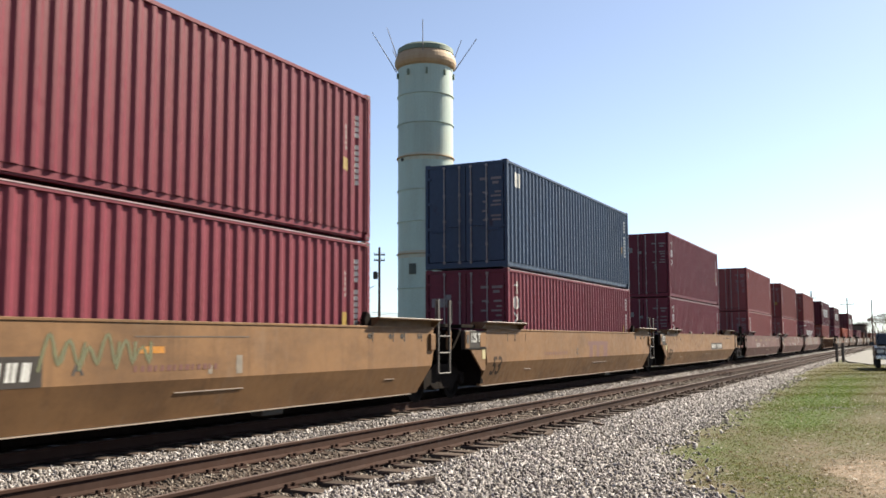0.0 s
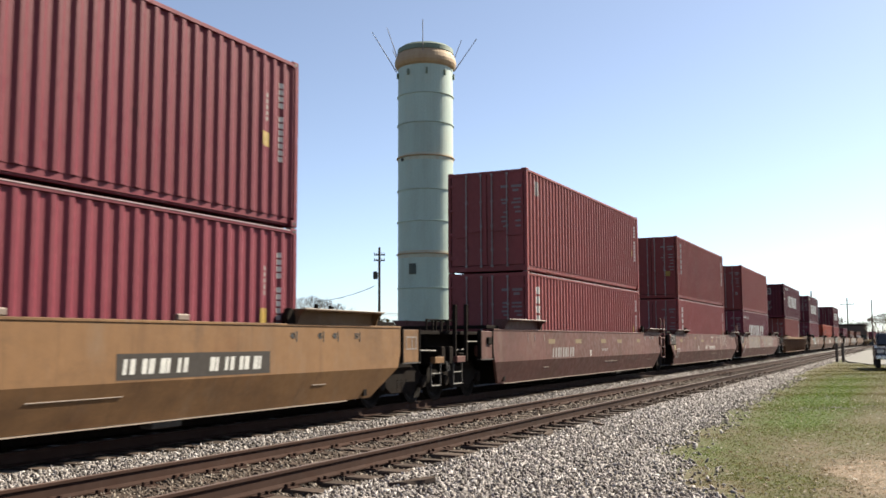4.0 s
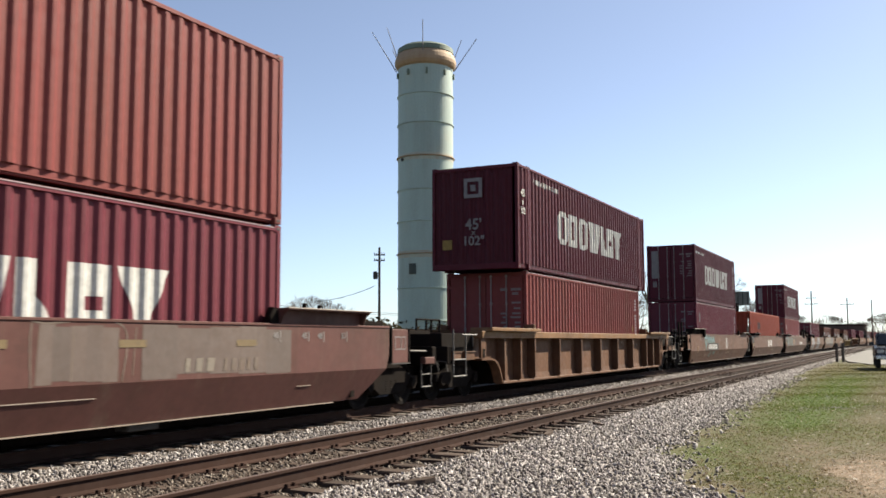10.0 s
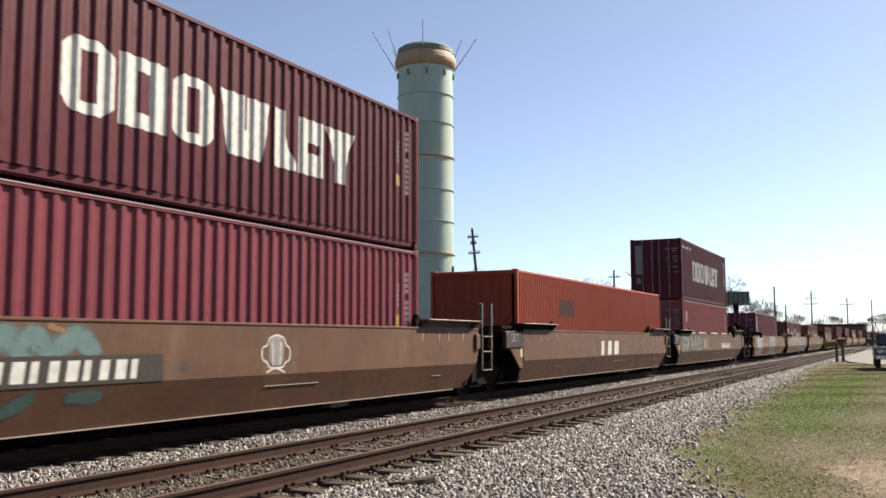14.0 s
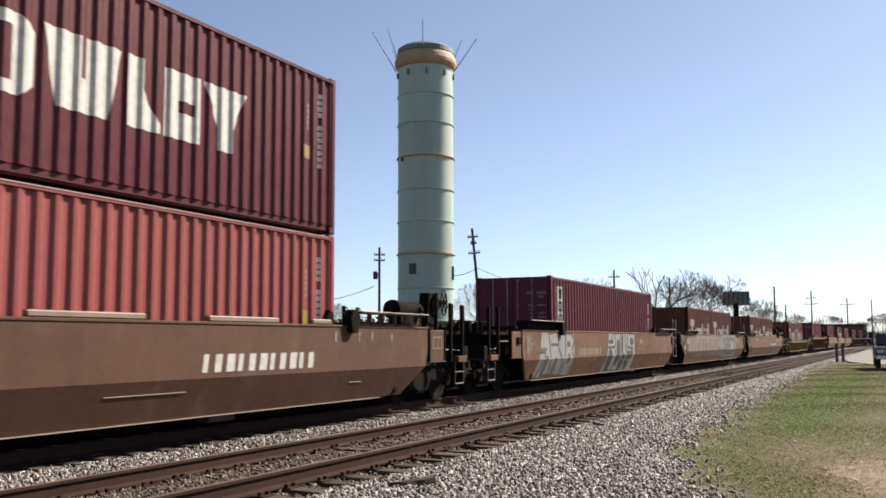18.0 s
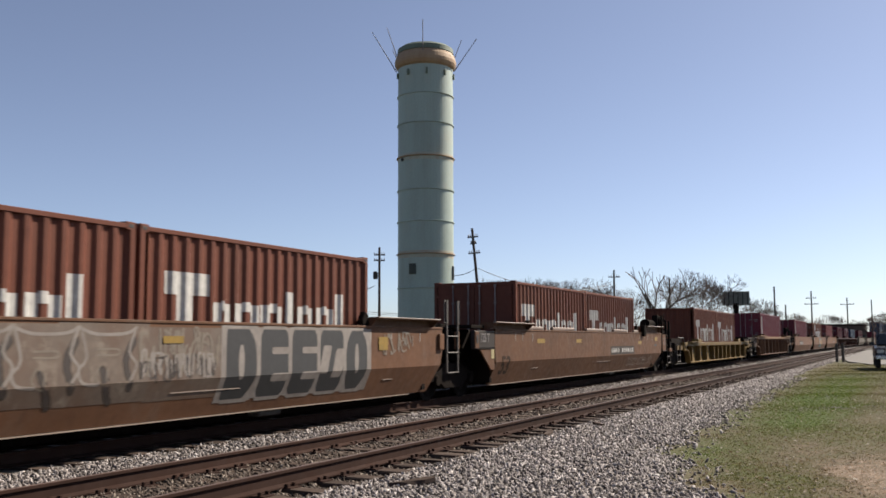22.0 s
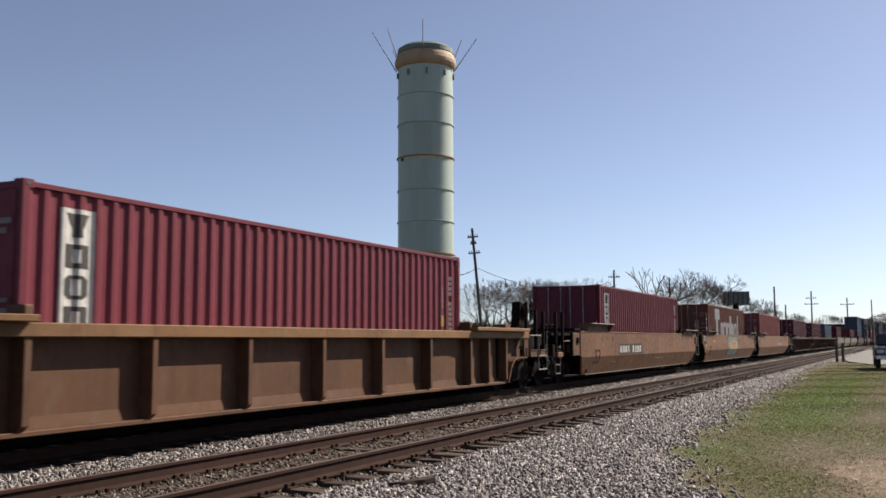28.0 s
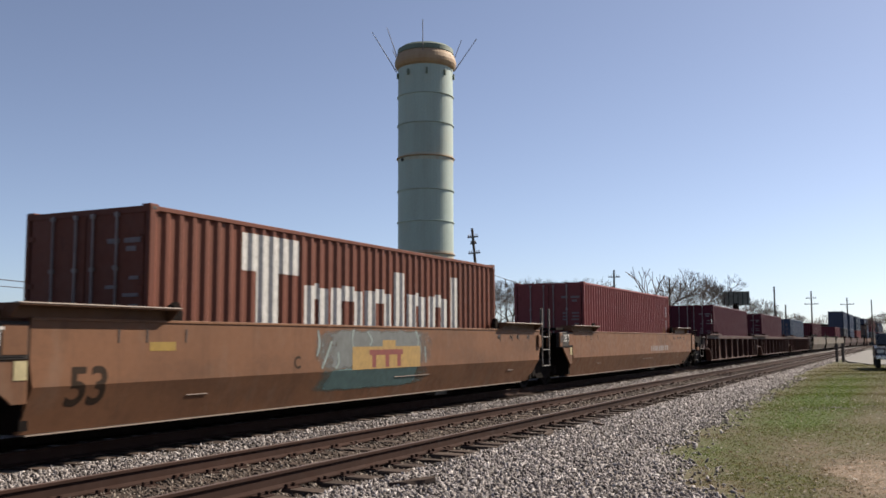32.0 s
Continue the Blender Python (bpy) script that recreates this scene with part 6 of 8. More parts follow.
N53W = ("length_mark", "text", ("53", 0.62, -7.72, 0.54), GREYMARK)

# unit by unit: car, then its load
smooth_car(U[0] - 19.4, "tan", "tan smooth-sided well car loaded with two containers", "end", "joint")
container(U[0] - 19.4, FLOOR_Z, "40h", "maroon", "maroon corrugated steel container in the well")
container(U[0] - 19.4, TOP_Z, "40h", "maroon", "maroon corrugated steel container stacked on another")

smooth_car(U[0], "tan", "tan smooth-sided well car with faded green paint traces", "joint", "joint", dx=0.25, marks=
           plate_bars(-3.9, -1.84, 0.80, 1.16) + [("letter_mark", "text", ("A", 0.26, -1.32, 0.92), BLACK), ("amber_mark", "flat", [(-0.31, 0.16, 1.17, 1.26)], AMBER)] + bars(-0.4, 1.3, 0.93, 1.01, 14, MAROONMARK, "small_writing") + drawn([[(-1.9 + 0.3 * k, 1.0 + 0.1 * (k % 2)), (-1.75 + 0.3 * k, 1.42 - 0.08 * (k % 3)), (-1.62 + 0.3 * k, 1.05), (-1.5 + 0.28 * k, 1.3)] for k in range(6)], GREENMARK, 0.075) + [("faded_mark", "flat", [(1.69, 1.83, 0.85, 1.12), (1.06, 1.14, 0.86, 0.98)], CREAM), ("scratch", "flat", [(-0.4, 2.0, 1.385, 1.40)], GRIME)])
container(U[0], FLOOR_Z, "40h", "maroon", "maroon corrugated steel container low in the well", id_marks("40h", 1))
container(U[0], TOP_Z, "40h", "maroon", "maroon corrugated steel container stacked on another", id_marks("40h", 2))

smooth_car(U[1], "tan", "tan smooth-sided well car with a faded red mark", "joint", "joint", dx=-0.25, marks=
           [N53, ("letter_mark", "text", ("C", 0.26, -1.25, 0.90), BLACK)] + [("faded_mark", "flat", [(-0.20, 2.00, 1.17, 1.29, 0.14), (-0.06, 0.26, 0.78, 1.168, 0.14), (0.68, 1.00, 0.78, 1.168, 0.14), (1.46, 1.90, 0.78, 1.168, 0.14)], MAROONMARK)] + bars(-4.2, -2.2, 0.92, 1.0, 12, MAROONMARK, "small_writing"))
container(U[1], FLOOR_Z, "40h", "maroon", "maroon container with upright white mark, low in the well",
          [shape_stack(-5.60, 2.57, 0.36, 0.34, 0.07), ("door_logo", "end", [(1.66, 1.82, 1.88, 2.22), (1.88, 2.05, 1.88, 2.12), (2.09, 2.24, 1.88, 2.12)], GREYMARK)] + id_marks("40h", 3) + [door_writing(3)])
container(U[1], TOP_Z, "40h", "blue", "dark blue corrugated container stacked on a maroon one",
          [("white_label", "side", [(-5.5, -5.1, 2.22, 2.62)], WHITE)] + [door_writing(4)] + id_marks("40h", 4))

smooth_car(U[2], "tan", "tan smooth-sided well car with a dark number plate", "joint", "end", [N53] + plate_bars(1.76, 4.98, 0.83, 1.17))
for x_ in (-6.2, -3.1, 0.0, 3.0):
    part("guide_block", boxmesh("sill_block", -0.13, 0.13, -0.05, 0.05, 0, 0.10, bevel=0.02), LEDGE, MOVING[-1][0], at=pose(x_, -BODY_Y + 0.06, 1.61))
for q, zz in enumerate((FLOOR_Z, TOP_Z)):
    container(U[2], zz, "40h", "maroon", ("maroon container with upright white mark, low in the well", "maroon container with upright white mark, stacked on another")[q],
              [shape_stack(-5.60, 2.55, 0.36, 0.34, 0.07), ("door_logo", "end", [(1.66, 1.80, 2.02, 2.24), (1.86, 2.00, 2.02, 2.24), (2.06, 2.18, 2.02, 2.32)], GREYMARK), ("small_label", "end", [(1.24, 1.36, 1.95, 2.08), (2.02, 2.16, 0.78, 1.08)], GREYMARK), ("warning_label", "end", [(1.88, 2.2, 1.38, 1.56)], YELLOW)] + id_marks("40h", 5 + q) + [door_writing(5 + q)])

smooth_car(U[3], "brick", "red-brown smooth-sided well car with yellow labels", "end", "joint", dx=0.20, marks=bars(-4.97, -3.0, 0.84, 1.12, 9, GREYMARK) + [("yellow_label", "flat", [(-5.3, -4.75, 1.23, 1.36), (-2.9, -2.3, 1.23, 1.36), (-0.2, 0.35, 1.23, 1.36), (1.75, 2.3, 1.23, 1.35), (4.4, 4.85, 1.24, 1.36)], DULLYELLOW), ("letter_mark", "text", ("B", 0.26, -1.35, 0.84), WHITE)] + bars(-0.1, 0.6, 0.98, 1.06, 5, GREYMARK, "small_writing"))
container(U[3], FLOOR_Z, "40h", "red", "faded red container with upright white mark, low in the well", [stack_mark(-5.38, 2.5, 5, 0.36, 0.2, 0.07)] + id_marks("40h", 8) + [door_writing(8)])
container(U[3], TOP_Z, "40h", "red", "faded red container stacked on another", [("white_label", "side", [(-5.42, -5.05, 2.2, 2.62)], GREYMARK)] + id_marks("40h", 9) + [door_writing(9)])

smooth_car(U[4], "brick", "red-brown smooth-sided well car with sprayed scribbles", "joint", "joint", dx=0.10, marks=[N53W, ("letter_mark", "text", ("C", 0.28, -3.2, 0.84), WHITE), ("yellow_label", "flat", [(-7.4, -6.9, 1.23, 1.36), (-4.2, -3.8, 1.36, 1.46), (-2.6, -1.9, 1.22, 1.34), (0.1, 0.5, 1.2, 1.32)], DULLYELLOW), ("readable_word", "text", ("Transportation", 0.30, 0.28, 0.87), SCRIBBLE)] + bars(-1.5, -0.95, 0.87, 1.06, 3, SCRIBBLE) + bars(0.0, 0.8, 1.42, 1.49, 6, SCRIBBLE, "small_writing") + drawn([[(2.86, 1.53), (2.69, 1.25), (2.57, 1.15), (2.62, 0.89), (2.85, 0.86), (2.95, 0.76), (2.96, 0.53)], [(2.98, 1.53), (2.81, 1.25), (2.63, 1.04), (2.70, 0.96), (2.89, 0.90)], [(2.86, 1.53), (3.51, 1.53), (3.93, 1.54), (4.27, 1.53), (4.58, 1.32)],
                  [(3.06, 1.49), (3.20, 1.34)], [(3.07, 1.28), (3.04, 1.02), (3.13, 1.02), (3.07, 1.28)], [(3.13, 1.02), (3.38, 1.03), (3.49, 1.25), (3.46, 1.52)], [(3.49, 1.25), (3.52, 1.14), (3.68, 1.21), (3.72, 1.39), (3.65, 1.36)], [(3.73, 1.24), (3.74, 0.95), (3.81, 1.24)], [(3.90, 1.13), (4.05, 1.51), (4.11, 1.24), (3.94, 1.32)],
                  [(4.22, 1.47), (4.52, 1.20)], [(4.20, 1.32), (4.13, 0.90), (4.02, 0.83)], [(4.34, 1.24), (4.50, 1.09)], [(4.53, 1.09), (4.59, 0.91), (4.72, 0.82)], [(4.58, 1.12), (4.65, 1.05), (4.53, 0.99)], [(4.88, 1.32), (4.84, 0.82)], [(3.39, 0.71), (3.60, 0.61), (3.81, 0.61)], [(3.01, 0.53), (3.22, 0.55)]], SCRIBBLE, 0.021)
           + drawn([[(1.58, 1.44), (1.69, 1.52), (1.72, 1.39), (1.58, 1.44)], [(1.72, 1.46), (1.83, 1.52), (1.94, 1.43), (2.02, 1.51), (2.11, 1.45)], [(2.15, 1.50), (2.26, 1.41)], [(2.36, 1.47), (2.65, 1.51)], [(2.39, 1.47), (2.48, 1.42)], [(1.36, 1.22), (1.44, 1.28), (1.52, 1.20), (1.59, 1.30), (1.67, 1.20), (1.85, 1.25)]], SCRIBBLE, 0.019))
container(U[4], FLOOR_Z, "40h", "red", "faded red container with upright white mark, low in the well", [stack_mark(-5.38, 2.5, 5, 0.36, 0.2, 0.07)] + id_marks("40h", 10) + [door_writing(10)])
container(U[4], TOP_Z, "40h", "rust", "rust-red container with upright white mark, stacked on another", [stack_mark(-5.34, 2.58, 6, 0.34, 0.19, 0.06, GREYMARK)] + id_marks("40h", 11) + [door_writing(11), ("warning_label", "end", [(0.35, 0.6, 1.0, 1.25)], YELLOW)])

smooth_car(U[5], "brick", "dusty red-brown smooth-sided well car with painted-over patches and pale scribbles", "joint", "end",
           slab(-6.0, -0.9, 0.72, 1.55, 0.0, BUFF, 0.10, "painted_over_patch") + slab(0.95, 2.25, 0.82, 1.53, 0.05, BUFF, 0.04, "painted_over_patch") + slab(2.66, 6.0, 0.82, 1.55, 0.0, BUFF, 0.06, "painted_over_patch")
           + drawn([[(0.92, 0.8), (0.9, 1.5), (1.1, 1.54), (2.3, 1.53), (2.32, 0.82)], [(2.5, 0.9), (2.55, 1.5)], [(1.5, 0.85), (1.52, 1.5)]], GREYTAN, 0.02)
           + [N53W, ("yellow_label", "flat", [(q, q + 0.48, 1.25, 1.35, 0.0, 0.004) for q in (-7.9, -5.0, -1.6, 0.1, 2.25, 4.6)], DULLYELLOW)]
           + bars(3.48, 4.15, 0.90, 1.09, 3, CREAM, lift=0.004) + bars(4.3, 5.2, 0.90, 1.08, 5, GREYTAN, lift=0.004) + bars(-0.2, 0.5, 0.98, 1.03, 6, GREYMARK, "small_writing") + bars(-0.3, 0.4, 1.42, 1.48, 6, GREYMARK, "small_writing")
           + sprayed(-7.2, -5.9, 0.95, 1.5, 2, None, CREAM, 42) + sprayed(-3.2, -0.9, 0.80, 1.5, 3, None, GREYTAN, 53))
container(U[5], FLOOR_Z, "40h", "maroon", "maroon container with large white wordmark, low in the well",
          [wordmark(), web_line(-5.75, 2.38), ("door_plate", "end", [(1.78, 2.18, 1.2, 2.55)], GREYMARK), door_writing(12)], pitch=0.2823)
container(U[5], TOP_Z, "40h", "rust", "rust-red container stacked on a maroon one", [("door_logo", "end", [(1.36, 1.74, 1.95, 2.28)], MAROONMARK), door_writing(13), ("small_label", "end", [(1.95, 2.1, 0.75, 1.0), (0.3, 0.45, 0.95, 1.15)], GREYMARK)], pitch=0.2823)

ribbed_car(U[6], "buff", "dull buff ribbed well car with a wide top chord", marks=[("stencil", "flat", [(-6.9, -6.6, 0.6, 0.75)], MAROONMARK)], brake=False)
container(U[6], FLOOR_Z, "40h", "rust", "rust-red container low in a ribbed well car", id_marks("40h", 14) + [door_writing(14)])
c45 = container(U[6], TOP_Z, "45h", "oxblood", "long dark maroon container with white wordmark, overhanging the box below",
                [wordmark(), web_line(-5.6, 2.48), ("door_logo", "end", [(1.05, 1.15, 2.0, 2.55), (1.5, 1.6, 2.0, 2.55), (1.15, 1.5, 2.0, 2.1), (1.15, 1.5, 2.45, 2.55), (1.25, 1.4, 2.18, 2.36)], GREYMARK), ("warning_label", "end", [(1.98, 2.26, 0.58, 0.85)], YELLOW)], doors=False)
lettering("length_mark", "45'", 0.42, GREYMARK, c45, pose(-6.868, 0.02, 1.12, 0, 0, -90))
lettering("length_mark", "x", 0.24, GREYMARK, c45, pose(-6.868, 0.02, 0.96, 0, 0, -90))
lettering("length_mark", '102"', 0.36, GREYMARK, c45, pose(-6.868, 0.02, 0.68, 0, 0, -90))
lettering("length_mark", "45", 0.28, WHITE, c45, pose(-6.48, -1.30, 2.0))
lettering("length_mark", "x", 0.2, WHITE, c45, pose(-6.48, -1.30, 1.78))
lettering("length_mark", "102", 0.24, WHITE, c45, pose(-6.48, -1.30, 1.52))

smooth_car(U[7], "ochre", "ochre smooth-sided well car with a teal sprayed patch", "end", "joint", dx=0.55, marks=
           drawn([[(-5.74, 1.44), (-5.59, 1.22), (-5.44, 0.90)], [(-5.68, 1.43), (-5.27, 1.44), (-5.11, 1.32), (-5.29, 1.15), (-5.41, 1.04)]], TEAL, 0.32) + drawn([[(-5.36, 1.32), (-5.30, 1.22)]], BLUEGREY, 0.10)
           + drawn([[(-4.87, 1.42), (-4.67, 1.21), (-4.44, 1.42), (-4.18, 1.19), (-4.04, 1.42), (-3.77, 1.21), (-3.39, 1.40), (-3.16, 1.24)]], TEAL, 0.42)
           + drawn([[(-4.02, 0.66), (-4.34, 0.52)], [(-3.40, 0.65), (-3.02, 0.65)]], TEALDIM, 0.26) + drawn([[(-3.78, 1.50), (-3.60, 1.46)]], OCHREWASH, 0.12)
           + [(n_, k_, [(*q, 0.0, 0.003) if k_ == "flat" and len(q) == 4 else q for q in d_], m_) for n_, k_, d_, m_ in plate_bars(-4.95, -1.9, 0.80, 1.16, 10)][:1] + bars(-4.85, -2.25, 0.85, 1.10, 10, lift=0.005) + [("emblem", "blob", [(0.46, 0.84, 0.94, 1.40, 0.0, 3.0, 0.0)], GREYMARK), ("emblem", "stroke", [([(0.40, 1.00), (0.28, 1.05), (0.28, 1.22), (0.40, 1.26), (0.48, 1.38), (0.66, 1.42), (0.84, 1.37), (0.90, 1.26), (1.00, 1.21), (1.00, 1.04), (0.88, 0.98), (0.80, 0.91), (0.48, 0.91), (0.40, 1.00)], 0.03, 0.001), ([(0.56, 0.96), (0.54, 1.30)], 0.025, 0.001), ([(0.74, 0.96), (0.76, 1.30)], 0.025, 0.001), ([(0.40, 0.84), (0.62, 0.90), (0.86, 0.83)], 0.03, 0.001)], WHITE), ("faded_mark", "flat", [(-1.54, -1.42, 0.92, 1.05, 0.3)], BLACK), ("length_mark", "text", ("53", 0.42, -7.50, 0.72), OCHREMARK)])
container(U[7], FLOOR_Z, "40h", "maroon", "maroon container low in the well", [("white_label", "side", [(-5.4, -5.05, 1.9, 2.35)], GREYMARK), ("door_logo", "end", [(1.75, 2.2, 1.1, 1.3)], DIMMARK)] + id_marks("40h", 15) + [door_writing(15)])
container(U[7], TOP_Z, "40h", "oxblood", "dark maroon container with large white wordmark, stacked on another",
          [wordmark(), web_line(-5.77, 2.45), ("door_plate", "end", [(1.88, 2.2, 1.2, 2.6), (1.95, 2.15, 0.75, 1.05)], GREYMARK), door_writing(16)] + id_marks("40h", 16))

smooth_car(U[8], "umber", "umber smooth-sided well car with a white mark", "joint", "joint", dx=0.20, marks=bars(-1.2, 1.1, 0.84, 1.3, 3, WHITE, "plain_mark"))
container(U[8], FLOOR_Z, "53h", "orange", "long bright orange container with fine ribs, low in the well", [("patch", "side", [(-4.6, -3.2, 1.7, 2.2)], MAROONMARK)], doors=False)

smooth_car(U[9], "umber", "umber smooth-sided well car with tall teal sprayed strokes", "joint", "end",
           drawn([[(-8.02, 1.30), (-7.86, 1.12)], [(-7.24, 0.92), (-7.20, 0.95)], [(-6.15, 1.02), (-6.12, 1.12)]], RUSTWASH, 0.26)
           + drawn([[(-7.76, 1.42), (-7.67, 1.15), (-7.53, 0.90)], [(-7.02, 1.04), (-6.78, 0.90)], [(-5.86, 1.42), (-5.67, 1.18), (-5.60, 0.94)], [(-4.35, 1.42), (-4.42, 1.17), (-4.18, 0.92)]], TEALWASH, 0.36)
           + drawn([[(-7.72, 1.43), (-7.30, 1.44), (-7.05, 1.32), (-7.24, 1.12), (-7.59, 1.06)], [(-6.34, 1.44), (-6.38, 1.22), (-6.60, 0.99)], [(-4.96, 1.46), (-5.21, 1.22), (-5.54, 1.05)], [(-3.80, 1.42), (-3.55, 1.16), (-3.64, 0.92)], [(-4.87, 1.46), (-4.90, 1.17), (-4.76, 0.88)]], TEALWASH, 0.28)
           + drawn([[(-6.62, 1.36), (-6.70, 1.00)]], TEALWASH, 0.50)
           + drawn([[(-4.35, 1.44), (-3.96, 1.44)], [(-4.34, 1.14), (-3.95, 1.17)], [(-4.18, 0.88), (-3.56, 0.89)], [(-3.40, 1.46), (-3.30, 1.26)], [(-2.11, 1.50), (-1.74, 1.36), (-1.65, 1.15), (-1.82, 0.94), (-2.10, 0.87)]], TEALWASH, 0.19)
           + [("sprayed_fill", "blob", [(-3.10, -1.92, 0.86, 1.44, 0.0, 2.2, 0.004)], OCHREWASH)]
           + drawn([[(-7.44, 0.70), (-7.10, 0.69)]], TEALDIM, 0.14) + drawn([[(-7.85, 0.90), (-7.72, 0.90)]], OCHREWASH, 0.10)
           + bars(2.2, 5.1, 0.88, 1.14, 11), brake=True, open_deck=True)
ledges(MOVING[-1][0])
container(U[9], FLOOR_Z, "40h", "red", "faded red container low in the well", [("white_label", "side", [(-5.4, -5.05, 1.85, 2.35)], WHITE), ("door_logo", "end", [(1.75, 2.15, 1.7, 2.2)], GREYMARK)] + id_marks("40h", 17) + [door_writing(17)])
container(U[9], TOP_Z, "40h", "oxblood", "dark maroon container with large white wordmark, stacked on another",
          [wordmark(), web_line(-5.75, 2.45), ("door_plate", "end", [(1.88, 2.2, 1.2, 2.6), (1.95, 2.15, 0.75, 1.05)], GREYMARK), door_writing(18)] + id_marks("40h", 18))

smooth_car(U[10], "amber", "amber-brown smooth-sided well car with silver and black sprayed shapes", "end", "joint", dx=0.50, marks=
           slab(-8.2, -4.95, 0.30, 1.54, 0.25, SILVER, 0.08) + slots([(-7.6, -7.3, 0.28, 0.9, 0.2), (-6.75, -6.45, 0.28, 0.85, 0.05), (-5.55, -5.3, 0.62, 0.95, 0.0), (-5.62, -5.3, 1.12, 1.3, 0.0), (-7.95, -7.35, 1.02, 1.12, 0.1)], GRIME)
           + drawn([[(-7.2, 1.53), (-7.05, 0.9), (-6.85, 0.3)], [(-6.3, 1.53), (-6.35, 1.1), (-6.0, 0.7), (-5.95, 0.3)], [(-5.75, 1.5), (-5.78, 0.35)], [(-7.0, 1.2), (-6.4, 1.2)], [(-5.8, 1.5), (-5.3, 1.52), (-4.95, 1.3), (-5.2, 1.0), (-4.9, 0.7), (-5.1, 0.32)], [(-8.3, 1.5), (-8.2, 1.0), (-7.5, 0.95), (-7.9, 0.3)]], DARKSPRAY, 0.075)
           + sprayed(-9.15, -8.3, 0.85, 1.45, 2, None, CREAM, 45)
           + slab(-1.75, 2.1, 0.26, 1.55, 0.30, SILVER, 0.05) + slots([(-1.34, -0.76, 0.20, 1.02, 0.0), (-1.26, -0.66, 1.2, 1.34, -0.1), (-0.34, 0.10, 0.42, 1.34, 0.05), (0.26, 0.54, 0.8, 1.54, 0.1), (0.18, 0.72, 0.24, 0.85, 0.3), (1.05, 1.55, 0.26, 0.95, -0.1), (1.48, 1.98, 1.12, 1.42, 0.0), (1.3, 1.75, 0.6, 1.0, 0.5)], BLACK)
           + drawn([[(-1.95, 0.5), (-1.55, 1.1), (-1.4, 1.54)], [(-0.6, 1.54), (-0.4, 1.3), (-0.55, 1.1), (-1.3, 1.08)], [(-0.55, 1.1), (-0.35, 0.6), (-0.5, 0.3)], [(0.2, 1.5), (0.15, 0.9), (0.3, 0.3)], [(0.85, 1.54), (0.8, 1.2), (1.0, 0.9), (0.9, 0.3)], [(1.2, 1.5), (1.1, 1.1), (1.9, 1.05)], [(-0.85, 1.52), (-0.8, 1.38)]], DARKSPRAY, 0.085)
           + drawn([[(-1.62, 0.62), (-1.22, 1.2), (-1.2, 1.54)], [(2.14, 0.4), (2.05, 0.95), (2.2, 1.2), (2.05, 1.52)]], CREAM, 0.03)
           + bars(-4.5, -2.1, 0.86, 1.08, 11, CREAM) + sprayed(2.3, 3.6, 0.98, 1.5, 2, None, GREYTAN, 54) + [("yellow_label", "flat", [(2.9, 3.3, 1.2, 1.36)], YELLOW)])
container(U[10], FLOOR_Z, "40h", "maroon", "maroon container with a white upright plate, low in the well", [*plate_marks(-5.53, 2.6, 0.56, 5, 0.30)] + id_marks("40h", 19) + [door_writing(19)])

smooth_car(U[11], "amber", "amber-brown smooth-sided well car covered in pale and grey sprayed shapes", "joint", "joint", dx=0.75, marks=
           slab(-7.8, -6.1, 0.70, 1.50, 0.0, GREYTAN, 0.05) + drawn([[(-7.75 + 0.22 * k, 1.5), (-7.7 + 0.22 * k, 1.1), (-7.74 + 0.22 * k, 0.72)] for k in range(8)], CREAM, 0.03)
           + slots([(-7.55, -7.25, 0.72, 1.2, 0.0), (-6.9, -6.75, 0.8, 1.4, 0.0), (-6.5, -6.4, 0.75, 1.4, 0.0)], BLUEGREY)
           + slab(-6.05, 1.45, 0.52, 1.56, 0.0, GREYTAN, 0.06) + outlined(-5.95, -0.25, 0.62, 1.53, 6, 55) + sprayed(-0.2, 1.35, 0.86, 1.5, 4, None, CREAM, 48, None, 0.1)
           + sprayed(-0.2, 1.3, 0.80, 1.2, 6, None, PALESPRAY, 71, None, 0.1) + sprayed(-0.2, 1.3, 0.78, 1.15, 5, None, DARKBROWN, 72, None, 0.1)
           + slab(1.42, 5.72, 0.42, 1.56, 0.0, PALESPRAY, 0.03) + fat_letters("DEEZO", 1.5, 5.65, 0.42, 1.56, PALESPRAY, DARKSPRAY, PALESPRAY)
           + sprayed(6.2, 7.4, 1.05, 1.5, 2, None, CREAM, 58)
           + [("yellow_label", "flat", [(-8.12, -7.57, 1.16, 1.36, 0.0, 0.008), (-5.9, -5.4, 1.22, 1.33, 0.0, 0.008), (-3.2, -2.8, 1.22, 1.33, 0.0, 0.008), (0.2, 0.6, 1.3, 1.4, 0.0, 0.008), (6.0, 6.35, 1.15, 1.4, 0.0, 0.008)], YELLOW)])
